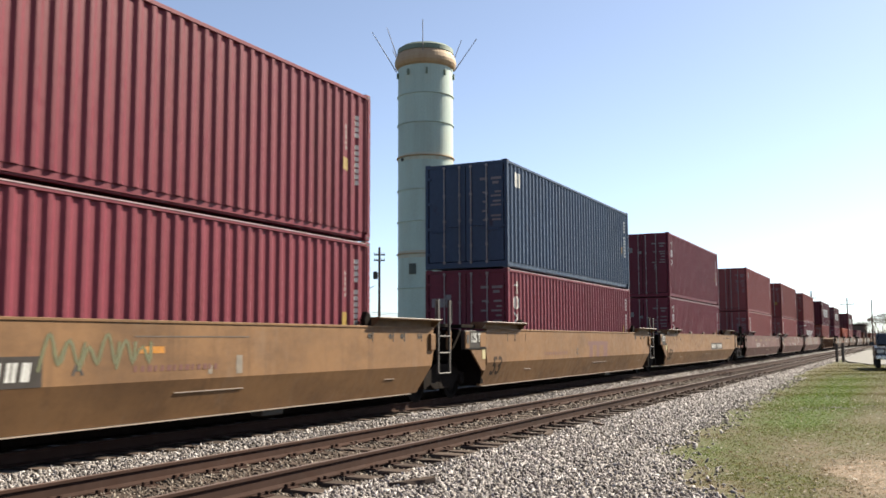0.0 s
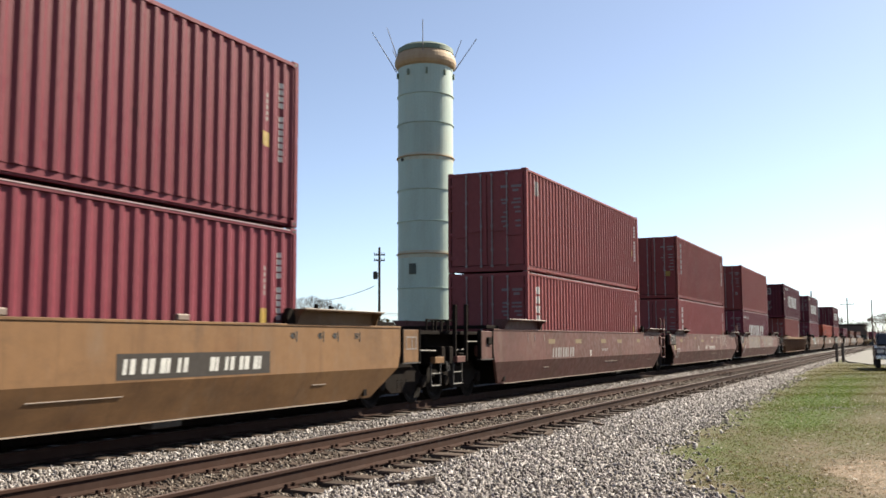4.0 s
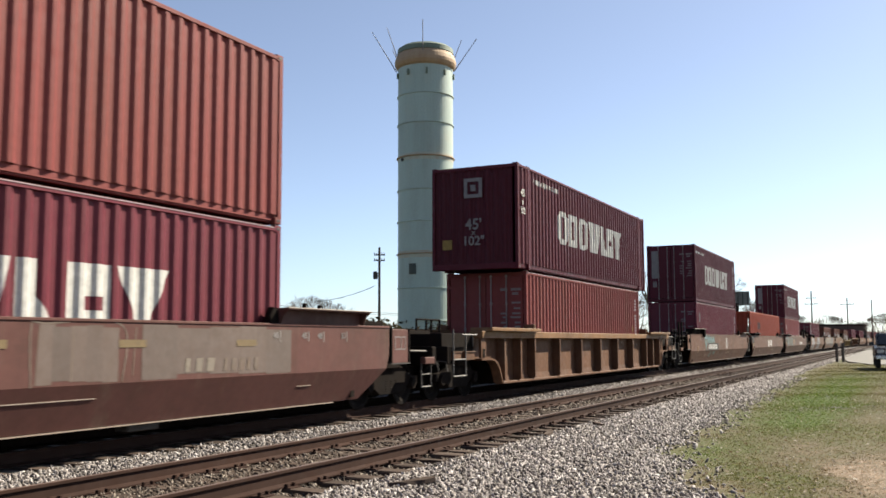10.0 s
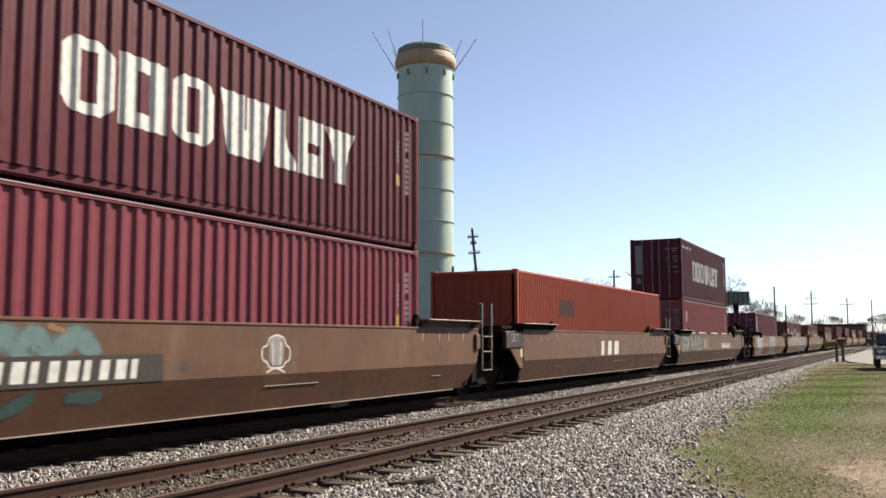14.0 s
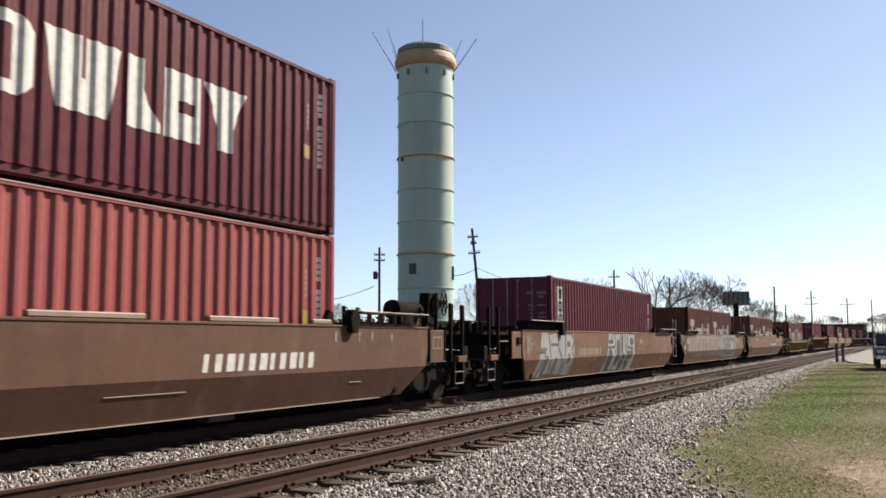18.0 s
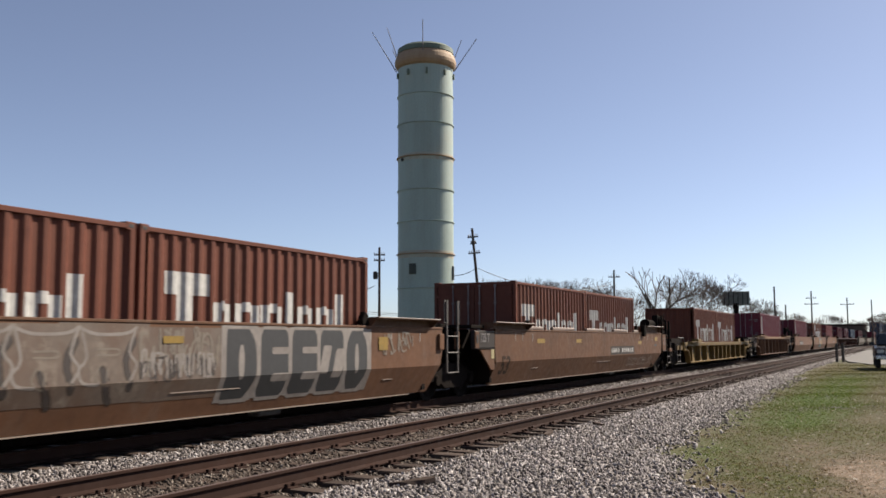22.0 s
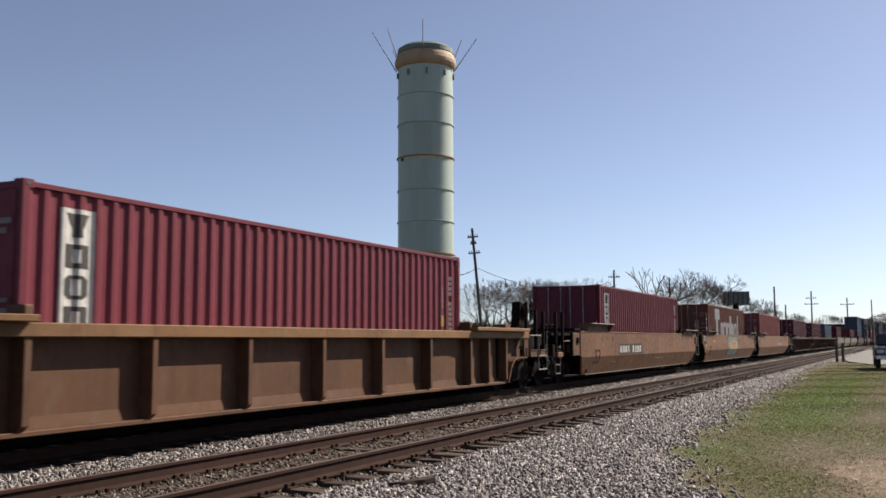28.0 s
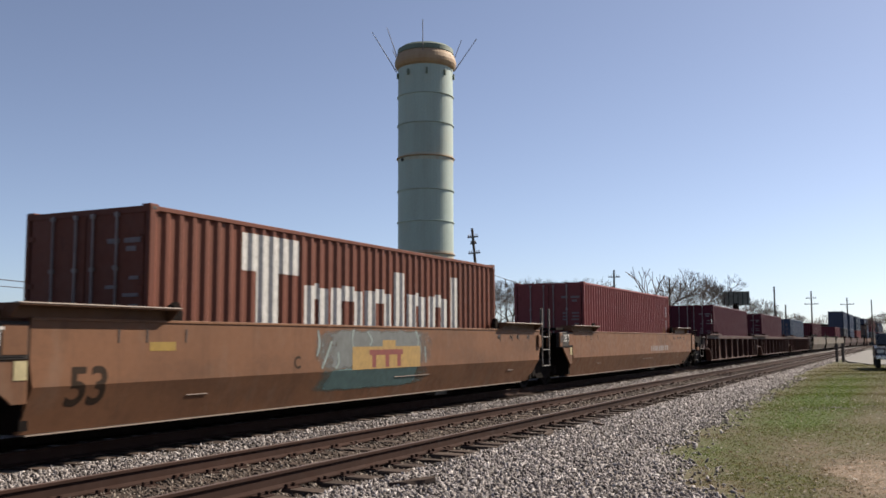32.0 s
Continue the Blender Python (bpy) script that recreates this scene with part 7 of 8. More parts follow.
smooth_car(U[12], "amber", "amber-brown smooth-sided well car with a number in bars", "joint", "end", plate_bars(1.8, 4.9, 0.83, 1.12, 11) + drawn([[(4.30 + 0.25 * k + 0.12 * (k > 4) + 0.25 * (k > 9), 0.64 - 0.05 * (k % 3)), (4.44 + 0.25 * k + 0.12 * (k > 4) + 0.25 * (k > 9), 0.68 - 0.03 * (k % 2)), (4.36 + 0.25 * k + 0.12 * (k > 4) + 0.25 * (k > 9), 0.50 + 0.06 * (k % 4)), (4.33 + 0.25 * k + 0.12 * (k > 4) + 0.25 * (k > 9), 0.40 + 0.03 * (k % 2)), (4.50 + 0.25 * k + 0.12 * (k > 4) + 0.25 * (k > 9), 0.42 + 0.04 * (k % 3))] for k in range(13)], PALESPRAY, 0.024) + [N53, ("yellow_label", "flat", [(-5.3, -4.7, 1.25, 1.37), (-1.9, -1.4, 1.25, 1.36), (5.5, 5.98, 1.17, 1.29), (8.12, 8.55, 1.30, 1.45)], YELLOW), ("faded_mark", "flat", [(8.0, 8.42, 1.08, 1.17)], BLACK)], brake=True)
ledges(MOVING[-1][0])
ribbed_car(U[13], "yellow", "low dull yellow ribbed well car with dark number bars", marks=[("number_bar", "flat", [q], BLACK) for q in bars(-5.35, -3.35, 0.55, 0.72, 8)[0][2]], brake=False,
           low=0.34, ribs=[-8.1, -6.17, -4.4, -2.4, -1.2, 0.05, 1.3, 2.55, 4.4, 6.17, 8.1])
for u, colours in ((11, ("brown", "brown")), (12, ("brown", "brown")), (13, ("brown", "brown"))):
    for q, dx in enumerate((-3.067, 3.067)):
        container(U[u] + dx, FLOOR_Z, "20s", colours[q], "short red-brown container with a white wordmark, low in the well", [tropic_word(-2.48, 2.40, 1.98, 1.0 if u < 13 else 0.92, 0.55)], doors=u == 12)

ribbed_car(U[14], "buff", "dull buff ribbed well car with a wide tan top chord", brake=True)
container(U[14], FLOOR_Z + 0.03, "40h", "maroon", "maroon container with white upright plate, low in a ribbed car", [*plate_marks(-5.5, 2.62, 0.56, 5, 0.30)] + id_marks("40h", 20) + [door_writing(20)])

smooth_car(U[15], "sand", "tan smooth-sided well car with a dark number plate", "end", "joint", dx=0.55, marks=[("length_mark", "text", ("53", 0.66, -7.42, 0.57), DARKMARK)] + plate_bars(-4.86, -1.65, 0.82, 1.2))
container(U[15], FLOOR_Z, "40h", "maroon", "maroon container with a white upright plate, low in the well", [*plate_marks(-5.5, 2.62, 0.56, 5, 0.30)] + id_marks("40h", 21))
smooth_car(U[16], "sand", "tan smooth-sided well car with a teal and yellow painted panel", "joint", "joint", dx=0.50, marks=[N53T, ("letter_mark", "text", ("C", 0.28, -2.96, 0.88), DARKMARK), ("yellow_label", "flat", [(-6.35, -5.85, 1.2, 1.32)], YELLOW)] + 
           [("sprayed_fill", "blob", [(-2.62, 2.05, 0.78, 1.56, 0.0, 9.0, 0.0)], GREYTEAL), ("sprayed_fill", "blob", [(-2.60, 1.95, 0.42, 0.86, 0.0, 5.0, 0.0)], TEAL)]
           + drawn([[(-2.36, 1.48), (-2.32, 1.28), (-2.38, 1.10)], [(-1.95, 1.30), (-2.10, 1.05), (-2.22, 0.88)], [(-1.72, 1.10), (-1.70, 0.95), (-1.78, 0.86)], [(-1.22, 1.50), (-1.26, 1.30), (-1.16, 1.18)], [(-0.70, 1.48), (-0.55, 1.34), (-0.60, 1.26)], [(1.22, 1.50), (1.32, 1.36), (1.30, 1.22)], [(1.62, 1.18), (1.66, 0.92)]], PALETEAL, 0.09)
           + [("yellow_panel", "flat", [(-1.25, 1.4, 0.80, 1.22, 0.0, 0.002), (-0.15, 0.35, 1.22, 1.34, 0.0, 0.002)], PANELYELLOW), ("red_bar", "flat", [(-0.65, 0.65, 1.06, 1.16, 0.0, 0.003), (-0.55, -0.4, 0.83, 1.06, 0.0, 0.003), (-0.05, 0.1, 0.83, 1.06, 0.0, 0.003), (0.42, 0.57, 0.83, 1.06, 0.0, 0.003)], REDMARK)])
container(U[16], FLOOR_Z, "40h", "brown", "red-brown container with a large white wordmark, low in the well", [tropic_word(-4.06, 4.37, 2.70, 1.22, 1.0), door_writing(22)])
smooth_car(U[17], "sand", "tan smooth-sided well car", "joint", "end", bars(1.5, 4.5, 0.9, 1.1, 9, GREYMARK))
container(U[17], FLOOR_Z, "40h", "red", "faded red container low in the well", id_marks("40h", 23) + [door_writing(23)])

for u, l, r, paint, colour in ((18, "end", "joint", "oxide", "oxblood"), (19, "joint", "joint", "oxide", "oxblood"), (20, "joint", "end", "oxide", "blue")):
    ribbed_car(U[u], paint, "dark oxide-red ribbed well car", l, r, brake=False)
    container(U[u], FLOOR_Z, "40h", colour, "single %s container low in a ribbed well car" % {"oxblood": "dark maroon", "blue": "dark blue"}[colour], [door_writing(40 + u)])
for u, l, r, paint, low, top in ((21, "end", "joint", "pale", "oxblood", None), (22, "joint", "joint", "pale", None, None), (23, "joint", "end", "pale", "maroon", None),
                                 (24, "end", "joint", "oxide", "grey", "sky"), (25, "joint", "joint", "oxide", "sky", "sky"), (26, "joint", "end", "oxide", "red", "blue"),
                                 (27, "end", "joint", "ochre", "blue", "sky"), (28, "joint", "joint", "ochre", "grey", "maroon"), (29, "joint", "end", "ochre", "maroon", "blue"), (30, "end", "end", "ochre", "red", None)):
    smooth_car(U[u], paint, "distant smooth-sided well car, " + ("empty" if low is None else "loaded"), l, r, tag=False)
    for colour, zz in ((low, FLOOR_Z), (top, TOP_Z)):
        if colour:
            container(U[u], zz, "40h", colour, "distant %s container %s" % ({"oxblood": "dark maroon", "sky": "blue", "blue": "dark blue"}.get(colour, colour), "low in the well" if zz == FLOOR_Z else "stacked on another"), doors=False)


# ---- behind the train: tower, poles, trees ----
def place(px_angle, dist):
    """A spot on the ground: degrees clockwise from +Y as seen from the tripod, and metres away."""
    a = radians(px_angle)
    return dist * math.sin(a), dist * math.cos(a)


TOWER_GREEN = weathered("pale_green_tower_paint", (0.305, 0.385, 0.350), (0.1225, 0.1114, 0.0835), 0.35, 0.55, 0.5, 0.0, (1, 1, 0.15), 0.1, 0.04)
DOME_GREEN = weathered("dull_green_dome", (0.136, 0.176, 0.136), (0.096, 0.104, 0.080), 0.4, 0.7, 0.6)
TOWER_RUST = weathered("rust_stained_rim", (0.34, 0.235, 0.145), (0.22, 0.12, 0.07), 0.5, 0.7, 1.2, 0.0, (1, 1, 0.3), 0.1, 0.05)
TOWER_STAIN = stained(weathered("stained_tower_paint", (0.345, 0.37, 0.305), (0.30, 0.20, 0.13), 0.5, 0.6, 0.9, 0.0, (1, 1, 0.3), 0.1, 0.04), (0.33, 0.21, 0.13), 0.45, 0.68, 0.6, 0.7, (1, 1, 1))
stained(TOWER_GREEN, (0.40, 0.37, 0.29), 0.52, 0.75, 0.35, 0.45, (1, 1, 0.5))
WOOD_POLE = weathered("weathered_pole_wood", (0.055, 0.045, 0.04), (0.03, 0.025, 0.02), 0.5, 0.85, 2.0)
BARK = weathered("grey_bark", (0.0850, 0.0675, 0.0550), (0.0400, 0.0300, 0.0250), 0.5, 0.9, 3.0)
TWIG = weathered("bare_twigs", (0.1150, 0.0880, 0.0760), (0.0650, 0.0500, 0.0420), 0.4, 0.9, 3.0, bump=0)
WIRE = plain("black_cable", (0.02, 0.02, 0.022), 0.6)


DARKGREEN = weathered("dark_green_steel", (0.045, 0.055, 0.048), (0.03, 0.03, 0.028), 0.4, 0.7, 1.0)


def tower():
    d = 90.0
    x, y = place(YAW - 1.06, d)
    t = thing("water_standpipe", "tall pale green steel standpipe with rust-stained rim and antennas", "water tower")
    t.matrix_basis = pose(x, y, GROUND_Z)
    r = 2.69
    zs = [0, 3.5, 6.6, 9.85, 12.95, 16.0, 19.2, 22.45, 25.3, 28.6]
    for i, (z0, z1) in enumerate(zip(zs, zs[1:])):
        bm = bmesh.new()
        lathe(bm, [(r, z0), (r, z1 - 0.0)], 56)
        ledge = 0.15 if i in (2, 5) else 0.09
        part("shell_course", done(bm, "shell_course", False), TOWER_GREEN, t)
        bm = bmesh.new()
        lathe(bm, [(r + 0.005, z1 - 0.08), (r + ledge, z1 - 0.05), (r + ledge, z1 + 0.03), (r + 0.005, z1 + 0.05)], 56)
        part("seam_ring", bm, TOWER_RUST if i in (2, 5) else TOWER_GREEN, t)
        if i in (2, 5):
            bm = bmesh.new()
            lathe(bm, [(r + 0.012, z1 - 0.42), (r + 0.016, z1 - 0.12)], 56)
            lathe(bm, [(r + 0.016, z1 + 0.08), (r + 0.012, z1 + 0.24)], 56)
            part("stain_band", done(bm, "stain_band", False), TOWER_STAIN, t, "faint rust-stained band")
    bm = bmesh.new()
    lathe(bm, [(r, 28.05), (r + 0.20, 28.22), (r + 0.33, 28.50), (r + 0.34, 28.80), (r + 0.22, 29.20), (r + 0.02, 29.56), (r - 0.1, 29.58)], 56)
    part("rim", bm, TOWER_RUST, t, "orange rust-stained rim")
    bm = bmesh.new()
    lathe(bm, [(r - 0.1, 29.5), (r + 0.08, 29.6), (r + 0.04, 30.05), (r - 0.3, 30.3), (1.2, 30.45), (0.2, 30.5)], 56)
    part("dome", bm, DOME_GREEN, t, "dull dark green dome")
    for k in range(9):
        a = radians(40 * k + 10)
        part("bracket", boxmesh("tower_bracket", -0.08, 0.08, -0.10, 0.10, -0.28, 0.28, bevel=0.02), DOME_GREEN, t, at=pose((r + 0.1) * math.cos(a), (r + 0.1) * math.sin(a), 27.35, 0, 0, 40 * k + 10))
    # whip antennas: (turn from the camera's side, degrees; lean outwards; length)
    back = math.atan2(-y, -x)
    for turn, lean, ln in ((82, 35, 3.9), (112, 22, 2.9), (-5, 2, 3.3), (-72, 20, 3.2), (-88, 31, 4.7), (-118, 28, 1.9)):
        a = back + radians(turn)
        out = Vector((math.cos(a), math.sin(a), 0))
        p0 = out * (r + 0.15) + Vector((0, 0, 27.9 if abs(turn) in (82, 88) else 29.0))
        p1 = p0 + (out * math.sin(radians(lean)) + Vector((0, 0, math.cos(radians(lean))))) * ln
        bm = bmesh.new()
        tube(bm, p0, p1, 0.05, 0.03, 8)
        part("whip_antenna", bm, GREYMARK, t, "thin whip antenna")
    bm = bmesh.new()
    tube(bm, ((r + 0.0) * math.cos(back - 0.95), (r + 0.0) * math.sin(back - 0.95), 18.9), ((r + 0.12) * math.cos(back - 0.95), (r + 0.12) * math.sin(back - 0.95), 18.9), 0.16, seg=14)
    part("outlet", bm, BLACK, t, "small dark outlet")
    for turn, w, z0, z1 in ((-27, 0.34, 7.85, 8.85), (72, 0.14, 7.4, 8.7)):
        a = back + radians(turn)
        part("hatch", boxmesh("hatch", -0.08, 0.08, -w, w, z0, z1, bevel=0.02), DARKGREEN, t, "dark steel hatch", at=pose((r + 0.06) * math.cos(a), (r + 0.06) * math.sin(a), 0, 0, 0, math.degrees(a)))


tower()


def pole(angle, dist, height, arms, name="utility_pole", lean=0, tank=False):
    x, y = place(angle, dist)
    p = thing(name, "dark wooden utility pole with crossarms", "utility pole", "poles along the railway")
    p.matrix_basis = pose(x, y, GROUND_Z, 0, 0, 90 - angle) @ pose(0, 0, 0, lean, 0, 0)
    bm = bmesh.new()
    tube(bm, (0, 0, -0.4), (0, 0, height), 0.17, 0.12, 10)
    part("shaft", bm, WOOD_POLE, p)
    for z, half in arms:
        arm = part("crossarm", boxmesh("crossarm", -0.06, 0.06, -half, half, -0.06, 0.06), WOOD_POLE, p, at=pose(0.13, 0, z))
        for q in (-half + 0.1, -half * 0.45, half * 0.45, half - 0.1):
            part("insulator", shared("insulator", insulator_mesh), GREYMARK, arm, at=pose(0, q, 0.06))
    if tank:
        bm = bmesh.new()
        lathe(bm, [(0.05, -0.42), (0.24, -0.40), (0.26, -0.3), (0.26, 0.3), (0.22, 0.38), (0.06, 0.42)], 14)
        part("transformer", bm, GALV, p, "grey pole transformer", at=pose(0, 0.42, height - 3.0))
        part("transformer_arm", boxmesh("transformer_arm", -0.05, 0.05, 0.1, 0.25, height - 3.1, height - 3.0), GALV, p)
    return x, y


def insulator_mesh():
    bm = bmesh.new()
    lathe(bm, [(0.02, 0), (0.05, 0.06), (0.035, 0.1), (0.05, 0.14), (0.02, 0.2)], 8)
    return done(bm, "insulator")


def az(px):
    """Degrees clockwise from +Y for a column of the picture counted from its middle (0 to 1 is half its width)."""
    return YAW + math.degrees(math.atan(px * math.tan(radians(50.67 / 2))))


def col(x):
    return az((x - 784) / 784.0)


pole(col(856), 86, 12.0, ((11.2, 0.5), (10.6, 0.3), (9.7, 0.55)), lean=-5)
pole(col(671), 100, 11.6, ((10.8, 0.6), (10.2, 0.6)), tank=True)
pole(col(1087), 125, 10.8, ((9.9, 0.75),))
pole(col(1185), 150, 11.2, ((10.3, 0.8),))
pole(col(1370), 150, 9.6, ())
pole(col(1389), 170, 7.5, ())
pole(col(1435), 185, 10.5, ((9.2, 0.9), (8.1, 1.2)))
pole(col(1498), 210, 10.2, ((8.8, 1.3),))
pole(col(1541), 240, 10.8, ())
pole(col(268), 120, 6.3, ((5.9, 0.6),))


def cable(name, a, b, sag, r=0.02):
    bm = bmesh.new()
    a, b = Vector(a), Vector(b)
    pts = [a.lerp(b, k / 16) - Vector((0, 0, sag * 4 * (k / 16) * (1 - k / 16))) for k in range(17)]
    for p, q in zip(pts, pts[1:]):
        tube(bm, p, q, r, seg=4, caps=False)
    return solid(name, bm, WIRE, "thin dark overhead cable", "cable")


def spot(px, py, dist):
    """A point at a picture column and row and a distance, for far things."""
    half = math.tan(radians(50.67 / 2))
    q = Vector(((px - 784) / 784 * half, -(py - 441) / 784 * half, -1))
    v = tripod_pose().to_3x3() @ q
    return Vector(EYE) + v * dist


def far_pole(px, top, dist, arms=True):
    """A pole whose top stands at a picture height; returns that top."""
    p = spot(px, top, dist)
    h = p.z - GROUND_Z
    pole(math.degrees(math.atan2(p.x, p.y)), math.hypot(p.x, p.y), h + 0.1, ((h - 0.05, 0.6), (h - 0.5, 0.5)) if arms else ())
    return p


left_top, right_top = far_pole(-160, 478, 60), far_pole(716, 556, 130)
cable("overhead_cable", left_top, right_top, 0.3, 0.035)
cable("overhead_cable", left_top - Vector((0, 0, 0.5)), right_top - Vector((0, 0, 0.2)), 0.3, 0.028)
cable("overhead_cable", spot(560, 534, 104), spot(664, 506, 100), 0.3, 0.03)
cable("overhead_cable", spot(803, 488, 88), spot(844, 474, 86), 0.2, 0.03)
cable("overhead_cable", spot(843, 474, 86), spot(1087, 500, 125), 1.6, 0.03)


def bare_tree(x, y, h, seed, spread=0.5, fine=5, name="bare_tree", thick=1.0):
    r = random.Random(seed)
    t = thing(name, "leafless winter tree with fine grey twigs", "tree", "bare trees behind the tracks")
    t.matrix_basis = pose(x, y, GROUND_Z - 0.1, 0, 0, r.uniform(0, 360))
    limbs, twigs = bmesh.new(), bmesh.new()

    def grow(p, d, ln, rad, depth):
        for _ in range(2 if depth > 1 else 1):
            d = (d + Vector((r.uniform(-1, 1), r.uniform(-1, 1), r.uniform(-0.2, 0.5))) * 0.10).normalized()
            q = p + d * ln / (2 if depth > 1 else 1)
            tube(limbs if depth > fine - 3 else twigs, p, q, rad, rad * 0.85, 6 if depth > fine - 2 else 3, caps=False)
            p, rad = q, rad * 0.85
        if depth == 0:
            return
        n = 4 if depth == fine else r.choice((2, 2, 3))
        turn = r.uniform(0, 6.28)
        ref = Vector((1, 0, 0)) if abs(d.x) < 0.7 else Vector((0, 1, 0))
        e1 = d.cross(ref).normalized()
        e2 = d.cross(e1)
        for k in range(n):
            a = turn + 6.283 * k / n + r.uniform(-0.5, 0.5)
            open_ = spread * r.uniform(0.6, 1.25)
            nd = (d * math.cos(open_) + (e1 * math.cos(a) + e2 * math.sin(a)) * math.sin(open_) + Vector((0, 0, 0.05))).normalized()
            grow(p, nd, ln * r.uniform(0.70, 0.86), max(rad * 0.72, 0.018), depth - 1)
    grow(Vector((0, 0, 0)), Vector((r.uniform(-0.06, 0.06), r.uniform(-0.06, 0.06), 1)), h * 0.2, h * 0.022 * thick, fine)
    high = max(v.co.z for v in twigs.verts)
    for bm in (limbs, twigs):
        for v in bm.verts:
            v.co *= h / high
    part("trunk", limbs, BARK, t)
    part("crown", twigs, TWIG, t)
    return t


def far_tree(px, top, dist, seed, **k):
    a = col(px)
    p = spot(px, top, dist)
    return bare_tree(p.x, p.y, p.z - GROUND_Z, seed, **k)


for i, (px, top, dist) in enumerate(((875, 486, 150), (905, 492, 165), (940, 486, 150), (990, 497, 170), (1035, 490, 150), (1062, 494, 170), (1100, 508, 180), (1125, 520, 190),
                                     (1212, 472, 150), (1252, 486, 160), (1278, 500, 175), (1345, 527, 165), (1358, 545, 190), (1412, 553, 210), (1470, 556, 230), (1448, 566, 240), (1560, 550, 150), (1590, 545, 160), (1518, 565, 250), (858, 500, 175), (922, 500, 180), (960, 492, 165), (1012, 494, 175), (1050, 500, 190), (1232, 480, 170), (1200, 500, 190), (560, 520, 150), (600, 535, 160))):
    far_tree(px, top, dist, 100 + i, spread=0.55, fine=7)
for i, (px, top) in enumerate(((238, 571), (262, 569), (284, 564), (303, 561), (322, 556), (340, 549), (356, 554), (372, 557), (392, 553), (410, 556), (428, 560), (446, 561), (464, 563), (250, 575), (314, 566), (382, 563), (436, 568), (480, 560))):
    far_tree(px, top, 105 + 7 * (i % 4), 160 + i, spread=0.62, fine=6)
far_tree(1158, 470, 120, 77, spread=0.5, fine=4, thick=1.3, name="pruned_tree")


def hedge(px0, px1, top, dist, seed, n):
    """A low far wood: many bare clumps in one mesh."""
    r = random.Random(seed)
    bm = bmesh.new()
    for i in range(n):
        px = r.uniform(px0, px1)
        p = spot(px, 600, dist * r.uniform(0.95, 1.15))
        hh = (spot(px, top + r.uniform(0, 14), dist).z - GROUND_Z) * r.uniform(0.75, 1.0)
        p.z = GROUND_Z
        for k in range(14):
            b = p + Vector((r.uniform(-1.6, 1.6), r.uniform(-1.6, 1.6), r.uniform(0, hh * 0.55)))
            q = b + Vector((r.uniform(-0.9, 0.9), r.uniform(-0.9, 0.9), r.uniform(0.3, 0.5) * hh))
            if q.z > GROUND_Z + hh:
                q.z = GROUND_Z + hh * r.uniform(0.8, 1)
            tube(bm, b, q, 0.05, 0.02, 3, caps=False)
    return solid("far_wood", bm, TWIG, "low far belt of bare brown brushwood", "trees", kind="stuff")


def brush_belt(x0, x1, y0, h0, h1, n, seed, deep=0.9):
    """A dense belt of evergreen brush behind the line: many small leaves on stems."""
    rng = np.random.RandomState(seed)
    x = rng.uniform(x0, x1, n)
    top = h0 + (h1 - h0) * (0.5 + 0.5 * np.sin(x * 0.37 + 1.7 * np.sin(x * 0.11))) * rng.uniform(0.6, 1, n)
    y = y0 + rng.normal(0, deep, n)
    z = GROUND_Z + top * rng.uniform(0, 1, n) ** 0.7
    a, b_ = rng.uniform(0, 6.28, n), rng.uniform(-1, 1, n)
    sz = rng.uniform(0.08, 0.20, n)
    base = np.stack([x, y, z], 1)
    u = np.stack([np.cos(a), np.sin(a), b_], 1) * sz[:, None]
    v = np.stack([-np.sin(a) * 0.5, np.cos(a) * 0.5, rng.uniform(0.2, 1, n)], 1) * sz[:, None]
    V = np.stack([base - u, base + v * 0.6, base + u, base - v * 0.6], 1)
    F = (np.array([(0, 1, 2), (0, 2, 3)])[None] + (np.arange(n) * 4)[:, None, None]).reshape(-1, 3)
    raw_mesh("brush", V.reshape(-1, 3), F, BRUSH, "dense dark scrub behind the tracks, low belts added to darken gaps", "scrub")


BRUSH = grass_material("dark_scrub", [(0.014, 0.013, 0.008), (0.028, 0.026, 0.014), (0.044, 0.036, 0.022), (0.024, 0.022, 0.016)])
brush_belt(5, 75, 26.0, 1.3, 2.9, 70000, 61)
# two low belts, not known to stand there, added to darken under the cars
brush_belt(4, 46, 18.5, 0.35, 0.8, 26000, 62)
brush_belt(6, 75, 14.5, 0.14, 0.34, 42000, 63, 0.35)
hedge(-40, 330, 572, 170, 5, 260)
hedge(300, 700, 556, 150, 6, 260)
hedge(700, 1130, 545, 150, 7, 330)
hedge(1100, 1568, 568, 260, 8, 300)


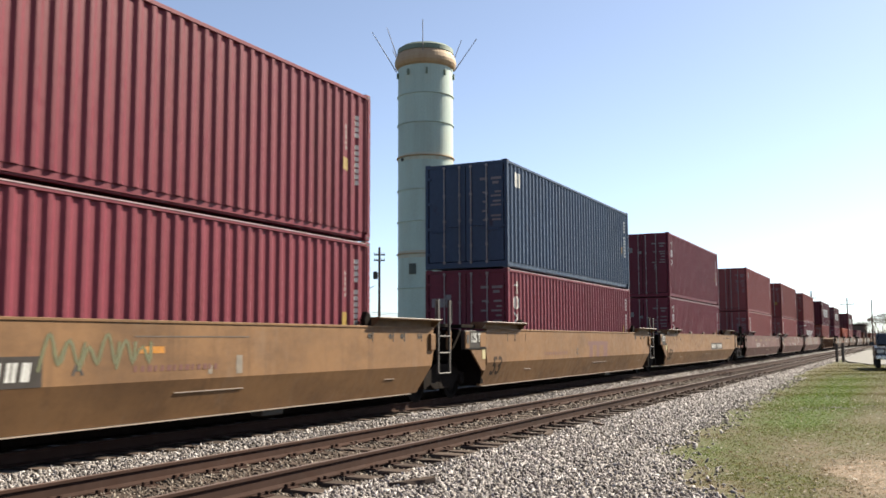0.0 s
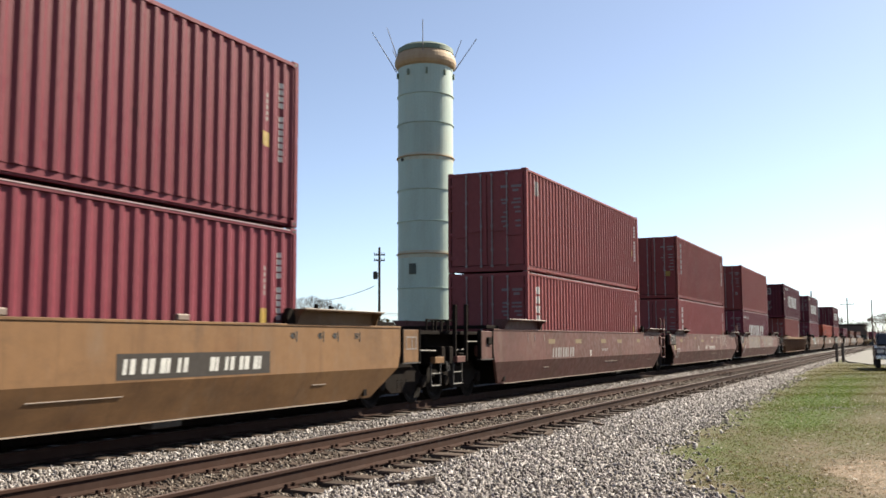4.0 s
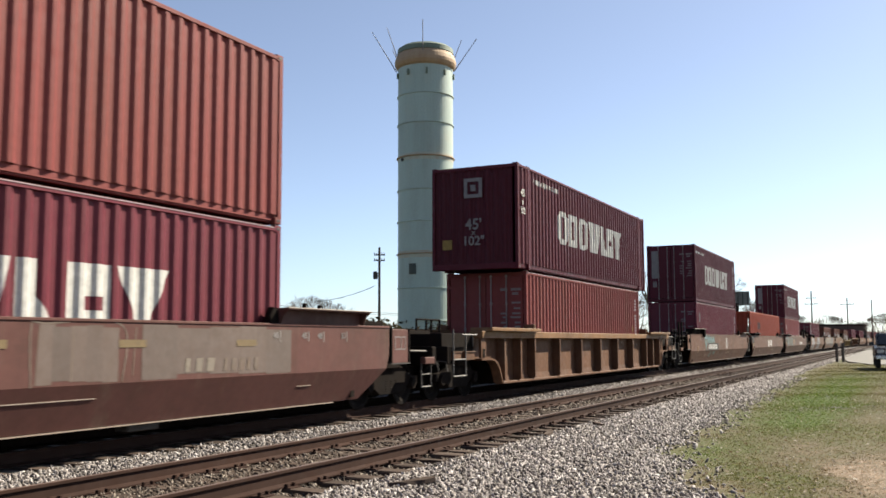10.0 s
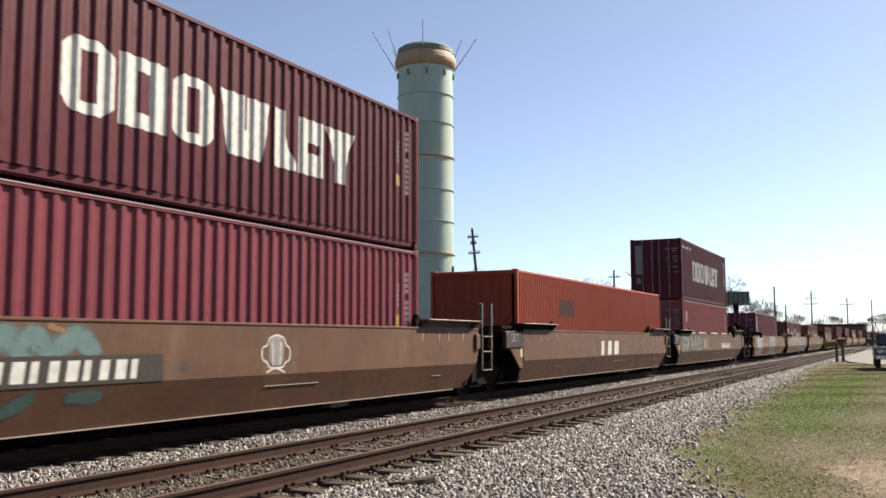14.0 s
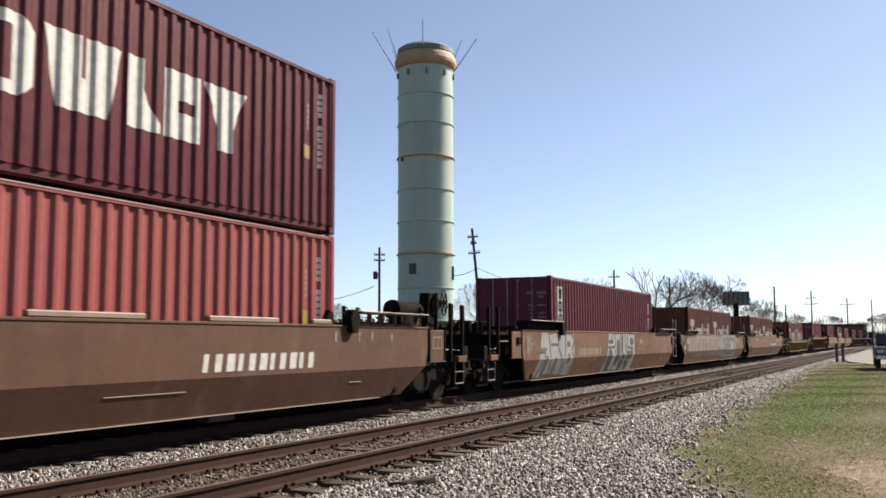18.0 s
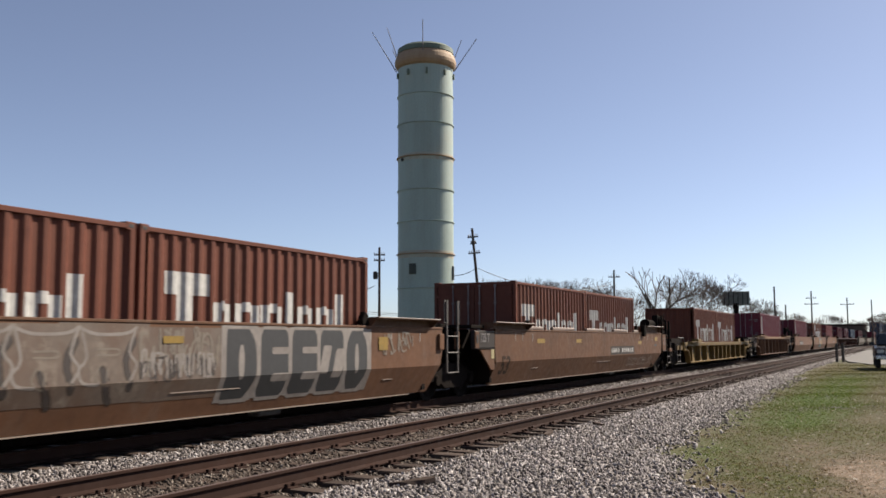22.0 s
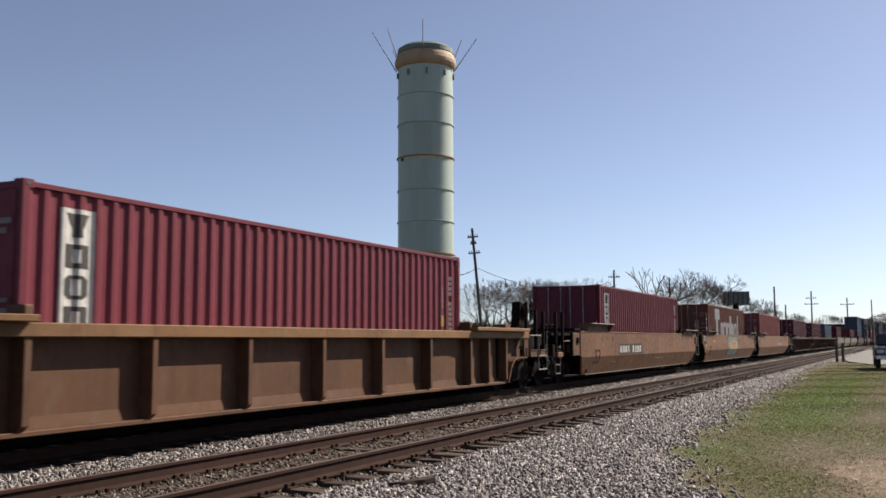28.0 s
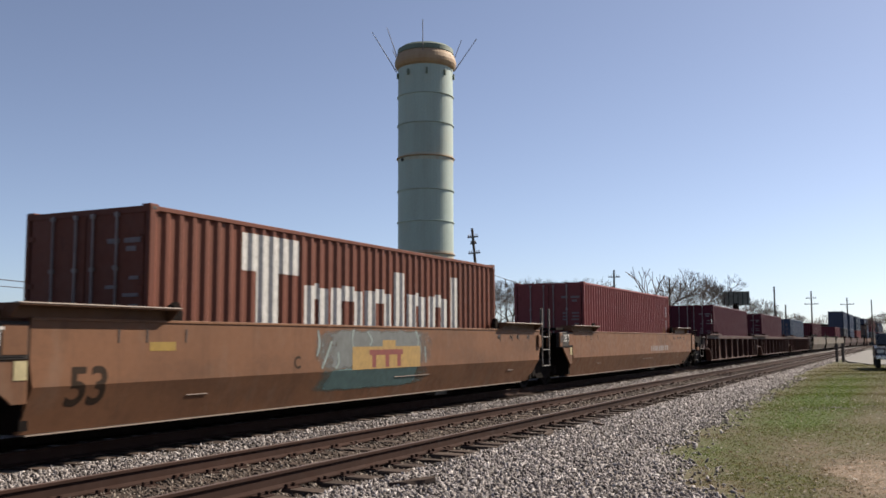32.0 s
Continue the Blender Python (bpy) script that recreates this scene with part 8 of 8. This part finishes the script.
# ---- far right: billboard, warehouse, posts, parked car ----
def billboard():
    a = spot(1303, 560, 160)
    t = thing("billboard", "dark billboard seen from behind on a single post", "billboard")
    t.matrix_basis = pose(a.x, a.y, GROUND_Z, 0, 0, -col(1303) + 4)
    z0, z1 = spot(1303, 541, 160).z - GROUND_Z, spot(1303, 516, 160).z - GROUND_Z
    w = (spot(1327, 530, 160) - spot(1280, 530, 160)).length / 2
    part("panel", boxmesh("billboard_panel", -w, w, -0.15, 0.15, z0, z1, bevel=0.02), DARKPANEL, t)
    for k in range(6):
        part("stringer", boxmesh("stringer", -0.05, 0.05, -0.25, -0.152, z0, z1), IRON, t, at=pose(-w + 2 * w * (k + 0.5) / 6, 0, 0))
    bm = bmesh.new()
    tube(bm, (0, 0, 0), (0, 0, z0 + 0.4), 0.45, seg=12)
    part("post", bm, IRON, t)
    part("lamp_arm", boxmesh("lamp_arm", -0.06, 0.06, -0.3, 0.9, z1 - 0.1, z1 + 0.5), IRON, t, at=pose(-w * 0.3, 0, 0))


DARKPANEL = weathered("dark_green_panel", (0.190, 0.210, 0.200), (0.0300, 0.0300, 0.0300), 0.4, 0.7, 0.6)
billboard()
BRICK_DARK = weathered("dark_brown_brick", (0.085, 0.058, 0.048), (0.055, 0.04, 0.034), 0.4, 0.9, 0.8)
CONCRETE = weathered("pale_concrete", (0.1209, 0.1136, 0.1016), (0.1161, 0.1045, 0.0890), 0.4, 0.9, 0.5, 0, (1, 1, 1))


def warehouse():
    a, b = spot(1452, 600, 215), spot(1535, 600, 215)
    zt = spot(1495, 574, 215).z - GROUND_Z
    t = thing("warehouse", "long low dark brick warehouse behind the tracks", "building")
    d = (b - a)
    ang = math.degrees(math.atan2(d.y, d.x))
    L_ = math.hypot(d.x, d.y)
    t.matrix_basis = pose(a.x, a.y, GROUND_Z, 0, 0, ang)
    part("wall", boxmesh("warehouse_wall", 0, L_, 0, 12, 0, zt - 0.3), BRICK_DARK, t)
    part("roof", boxmesh("warehouse_roof", -0.2, L_ + 0.2, -0.2, 12.2, zt - 0.3, zt, bevel=0.05), IRON, t)
    for k in range(5):
        part("window", boxmesh("warehouse_window", -0.8, 0.8, -0.05, 0.02, 1.2, 2.6), GLASS_DARK, t, at=pose(L_ * (k + 0.5) / 5, 0, 0))


GLASS_DARK = plain("dark_glass", (0.02, 0.022, 0.025), 0.12)
warehouse()


def posts():
    for px, hgt in ((1482, 1.30), (1493, 1.35)):
        p = spot(px, 648, 66)
        t = thing("marker_post", "dark wooden marker post in the grass", "post", "marker posts by the crossing")
        t.matrix_basis = pose(p.x, p.y, float(ground_height(p.x, p.y)) - 0.05)
        part("shaft", boxmesh("marker_shaft", -0.09, 0.09, -0.09, 0.09, 0, hgt, bevel=0.02), WOOD_POLE, t)
        part("cap", boxmesh("marker_cap", -0.12, 0.12, -0.12, 0.12, hgt, hgt + 0.05, bevel=0.015), WOOD_POLE, t)


posts()


def crossing():
    bm = bmesh.new()
    xs, ys = (66.0, 74.0, 100.0, 130.0), (-30.0, -6.0, 2.2, 4.0)
    z = GROUND_Z + 0.07
    prism_z(bm, [(64, -40), (150, -40), (150, 4.9), (88, 4.8), (72, 3.7), (64, 1.9)], z - 0.3, z)
    solid("crossing_apron", bm, CONCRETE, "pale concrete road apron beside the tracks", "road", kind="structure")


def prism_z(bm, prof, z0, z1):
    a = [bm.verts.new((x, y, z0)) for x, y in prof]
    b = [bm.verts.new((x, y, z1)) for x, y in prof]
    n = len(prof)
    bm.faces.new(a[::-1])
    bm.faces.new(b)
    for i in range(n):
        bm.faces.new((a[i], a[(i + 1) % n], b[(i + 1) % n], b[i]))


crossing()

CAR_BLUE = weathered("dark_blue_car_paint", (0.0046, 0.0062, 0.0100), (0.0116, 0.0116, 0.0116), 0.2, 0.25, 1.0, 0.2, (1, 1, 1), 0.0)
CHROME = weathered("chrome_trim", (0.5, 0.5, 0.5), (0.3, 0.3, 0.3), 0.2, 0.2, 2, 0.9, bump=0)
TYRE = plain("tyre_rubber", (0.018, 0.018, 0.018), 0.9)
LENS = plain("headlight_lens", (0.5, 0.5, 0.48), 0.15)


def pickup():
    """A parked pickup, front towards the camera."""
    t = thing("pickup_truck", "dark blue pickup truck parked beside the crossing", "truck")
    p = spot(1546, 651, 50.0)
    t.matrix_basis = pose(p.x + 2.26, p.y - 0.96, GROUND_Z + 0.07, 0, 0, 180 + 3)
    # local: x forwards, y to the truck's left

    def body():
        bm = bmesh.new()
        prism_y(bm, [(-2.7, 0.55), (-2.75, 0.75), (-2.72, 1.18), (0.55, 1.20), (2.55, 1.12), (2.75, 0.98), (2.78, 0.60), (2.6, 0.5), (2.2, 0.5), (2.15, 0.8), (1.35, 0.8), (1.3, 0.5), (-1.2, 0.5), (-1.25, 0.8), (-2.05, 0.8), (-2.1, 0.52)], -0.97, 0.97)
        return done(bm, "body", bevel=0.05)
    part("body", body(), CAR_BLUE, t)
    bm = bmesh.new()
    prism_y(bm, [(-1.0, 1.18), (-0.85, 1.85), (0.35, 1.88), (1.05, 1.18)], -0.84, 0.84)
    part("cab", done(bm, "cab", bevel=0.06), CAR_BLUE, t)
    bm = bmesh.new()
    v = [bm.verts.new(q) for q in ((1.06, -0.74, 1.25), (1.06, 0.74, 1.25), (0.47, 0.70, 1.82), (0.47, -0.70, 1.82))]
    bm.faces.new(v)
    r_ = bmesh.ops.extrude_face_region(bm, geom=bm.faces[:])
    for q in [g for g in r_["geom"] if isinstance(g, bmesh.types.BMVert)]:
        q.co += Vector((0.02, 0, 0.02))
    part("windscreen", bm, GLASS_DARK, t)
    for sy in (-1, 1):
        bm = bmesh.new()
        prism_y(bm, [(-0.75, 1.25), (-0.65, 1.75), (0.25, 1.78), (0.75, 1.25)], sy * 0.835, sy * 0.86)
        part("side_window", bm, GLASS_DARK, t)
        part("mirror", boxmesh("mirror", -0.08, 0.08, -0.12, 0.12, -0.1, 0.1, bevel=0.03), CAR_BLUE, t, at=pose(0.85, sy * 1.1, 1.3))
        part("headlight", boxmesh("headlight", -0.04, 0.04, -0.17, 0.17, -0.09, 0.09, bevel=0.02), LENS, t, at=pose(2.77, sy * 0.72, 0.9))
        for x in (1.75, -1.65):
            def tyre():
                bm = bmesh.new()
                lathe(bm, [(0.22, -0.12), (0.36, -0.13), (0.39, -0.08), (0.39, 0.08), (0.36, 0.13), (0.22, 0.12)], 24, True)
                return done(bm, "tyre")

            def rim():
                bm = bmesh.new()
                lathe(bm, [(0.06, -0.10), (0.21, -0.08), (0.22, -0.11), (0.22, 0.11), (0.21, 0.08), (0.06, 0.10)], 20, True)
                return done(bm, "rim")
            w = part("wheel", shared("truck_tyre", tyre), TYRE, t, at=pose(x, sy * 0.84, 0.39))
            part("rim", shared("truck_rim", rim), CHROME, w)
    part("grille", boxmesh("grille", -0.03, 0.03, -0.5, 0.5, -0.13, 0.13, bevel=0.02), CHROME, t, at=pose(2.78, 0, 0.9))
    for k in range(4):
        part("grille_bar", boxmesh("grille_bar", -0.01, 0.01, -0.48, 0.48, -0.012, 0.012), BLACK, t, at=pose(2.815, 0, 0.82 + 0.055 * k))
    part("bumper", boxmesh("bumper", -0.1, 0.1, -0.98, 0.98, -0.11, 0.11, bevel=0.04), CHROME, t, at=pose(2.82, 0, 0.58))


pickup()


# ---- what moves ----
def motions():
    times = [2.0 * k for k in range(17)]
    for ob, s_, z in MOVING:
        walk(ob, [(t, line_pose(s_ - rolled(t), TRAIN_Y, z)) for t in times])


motions()
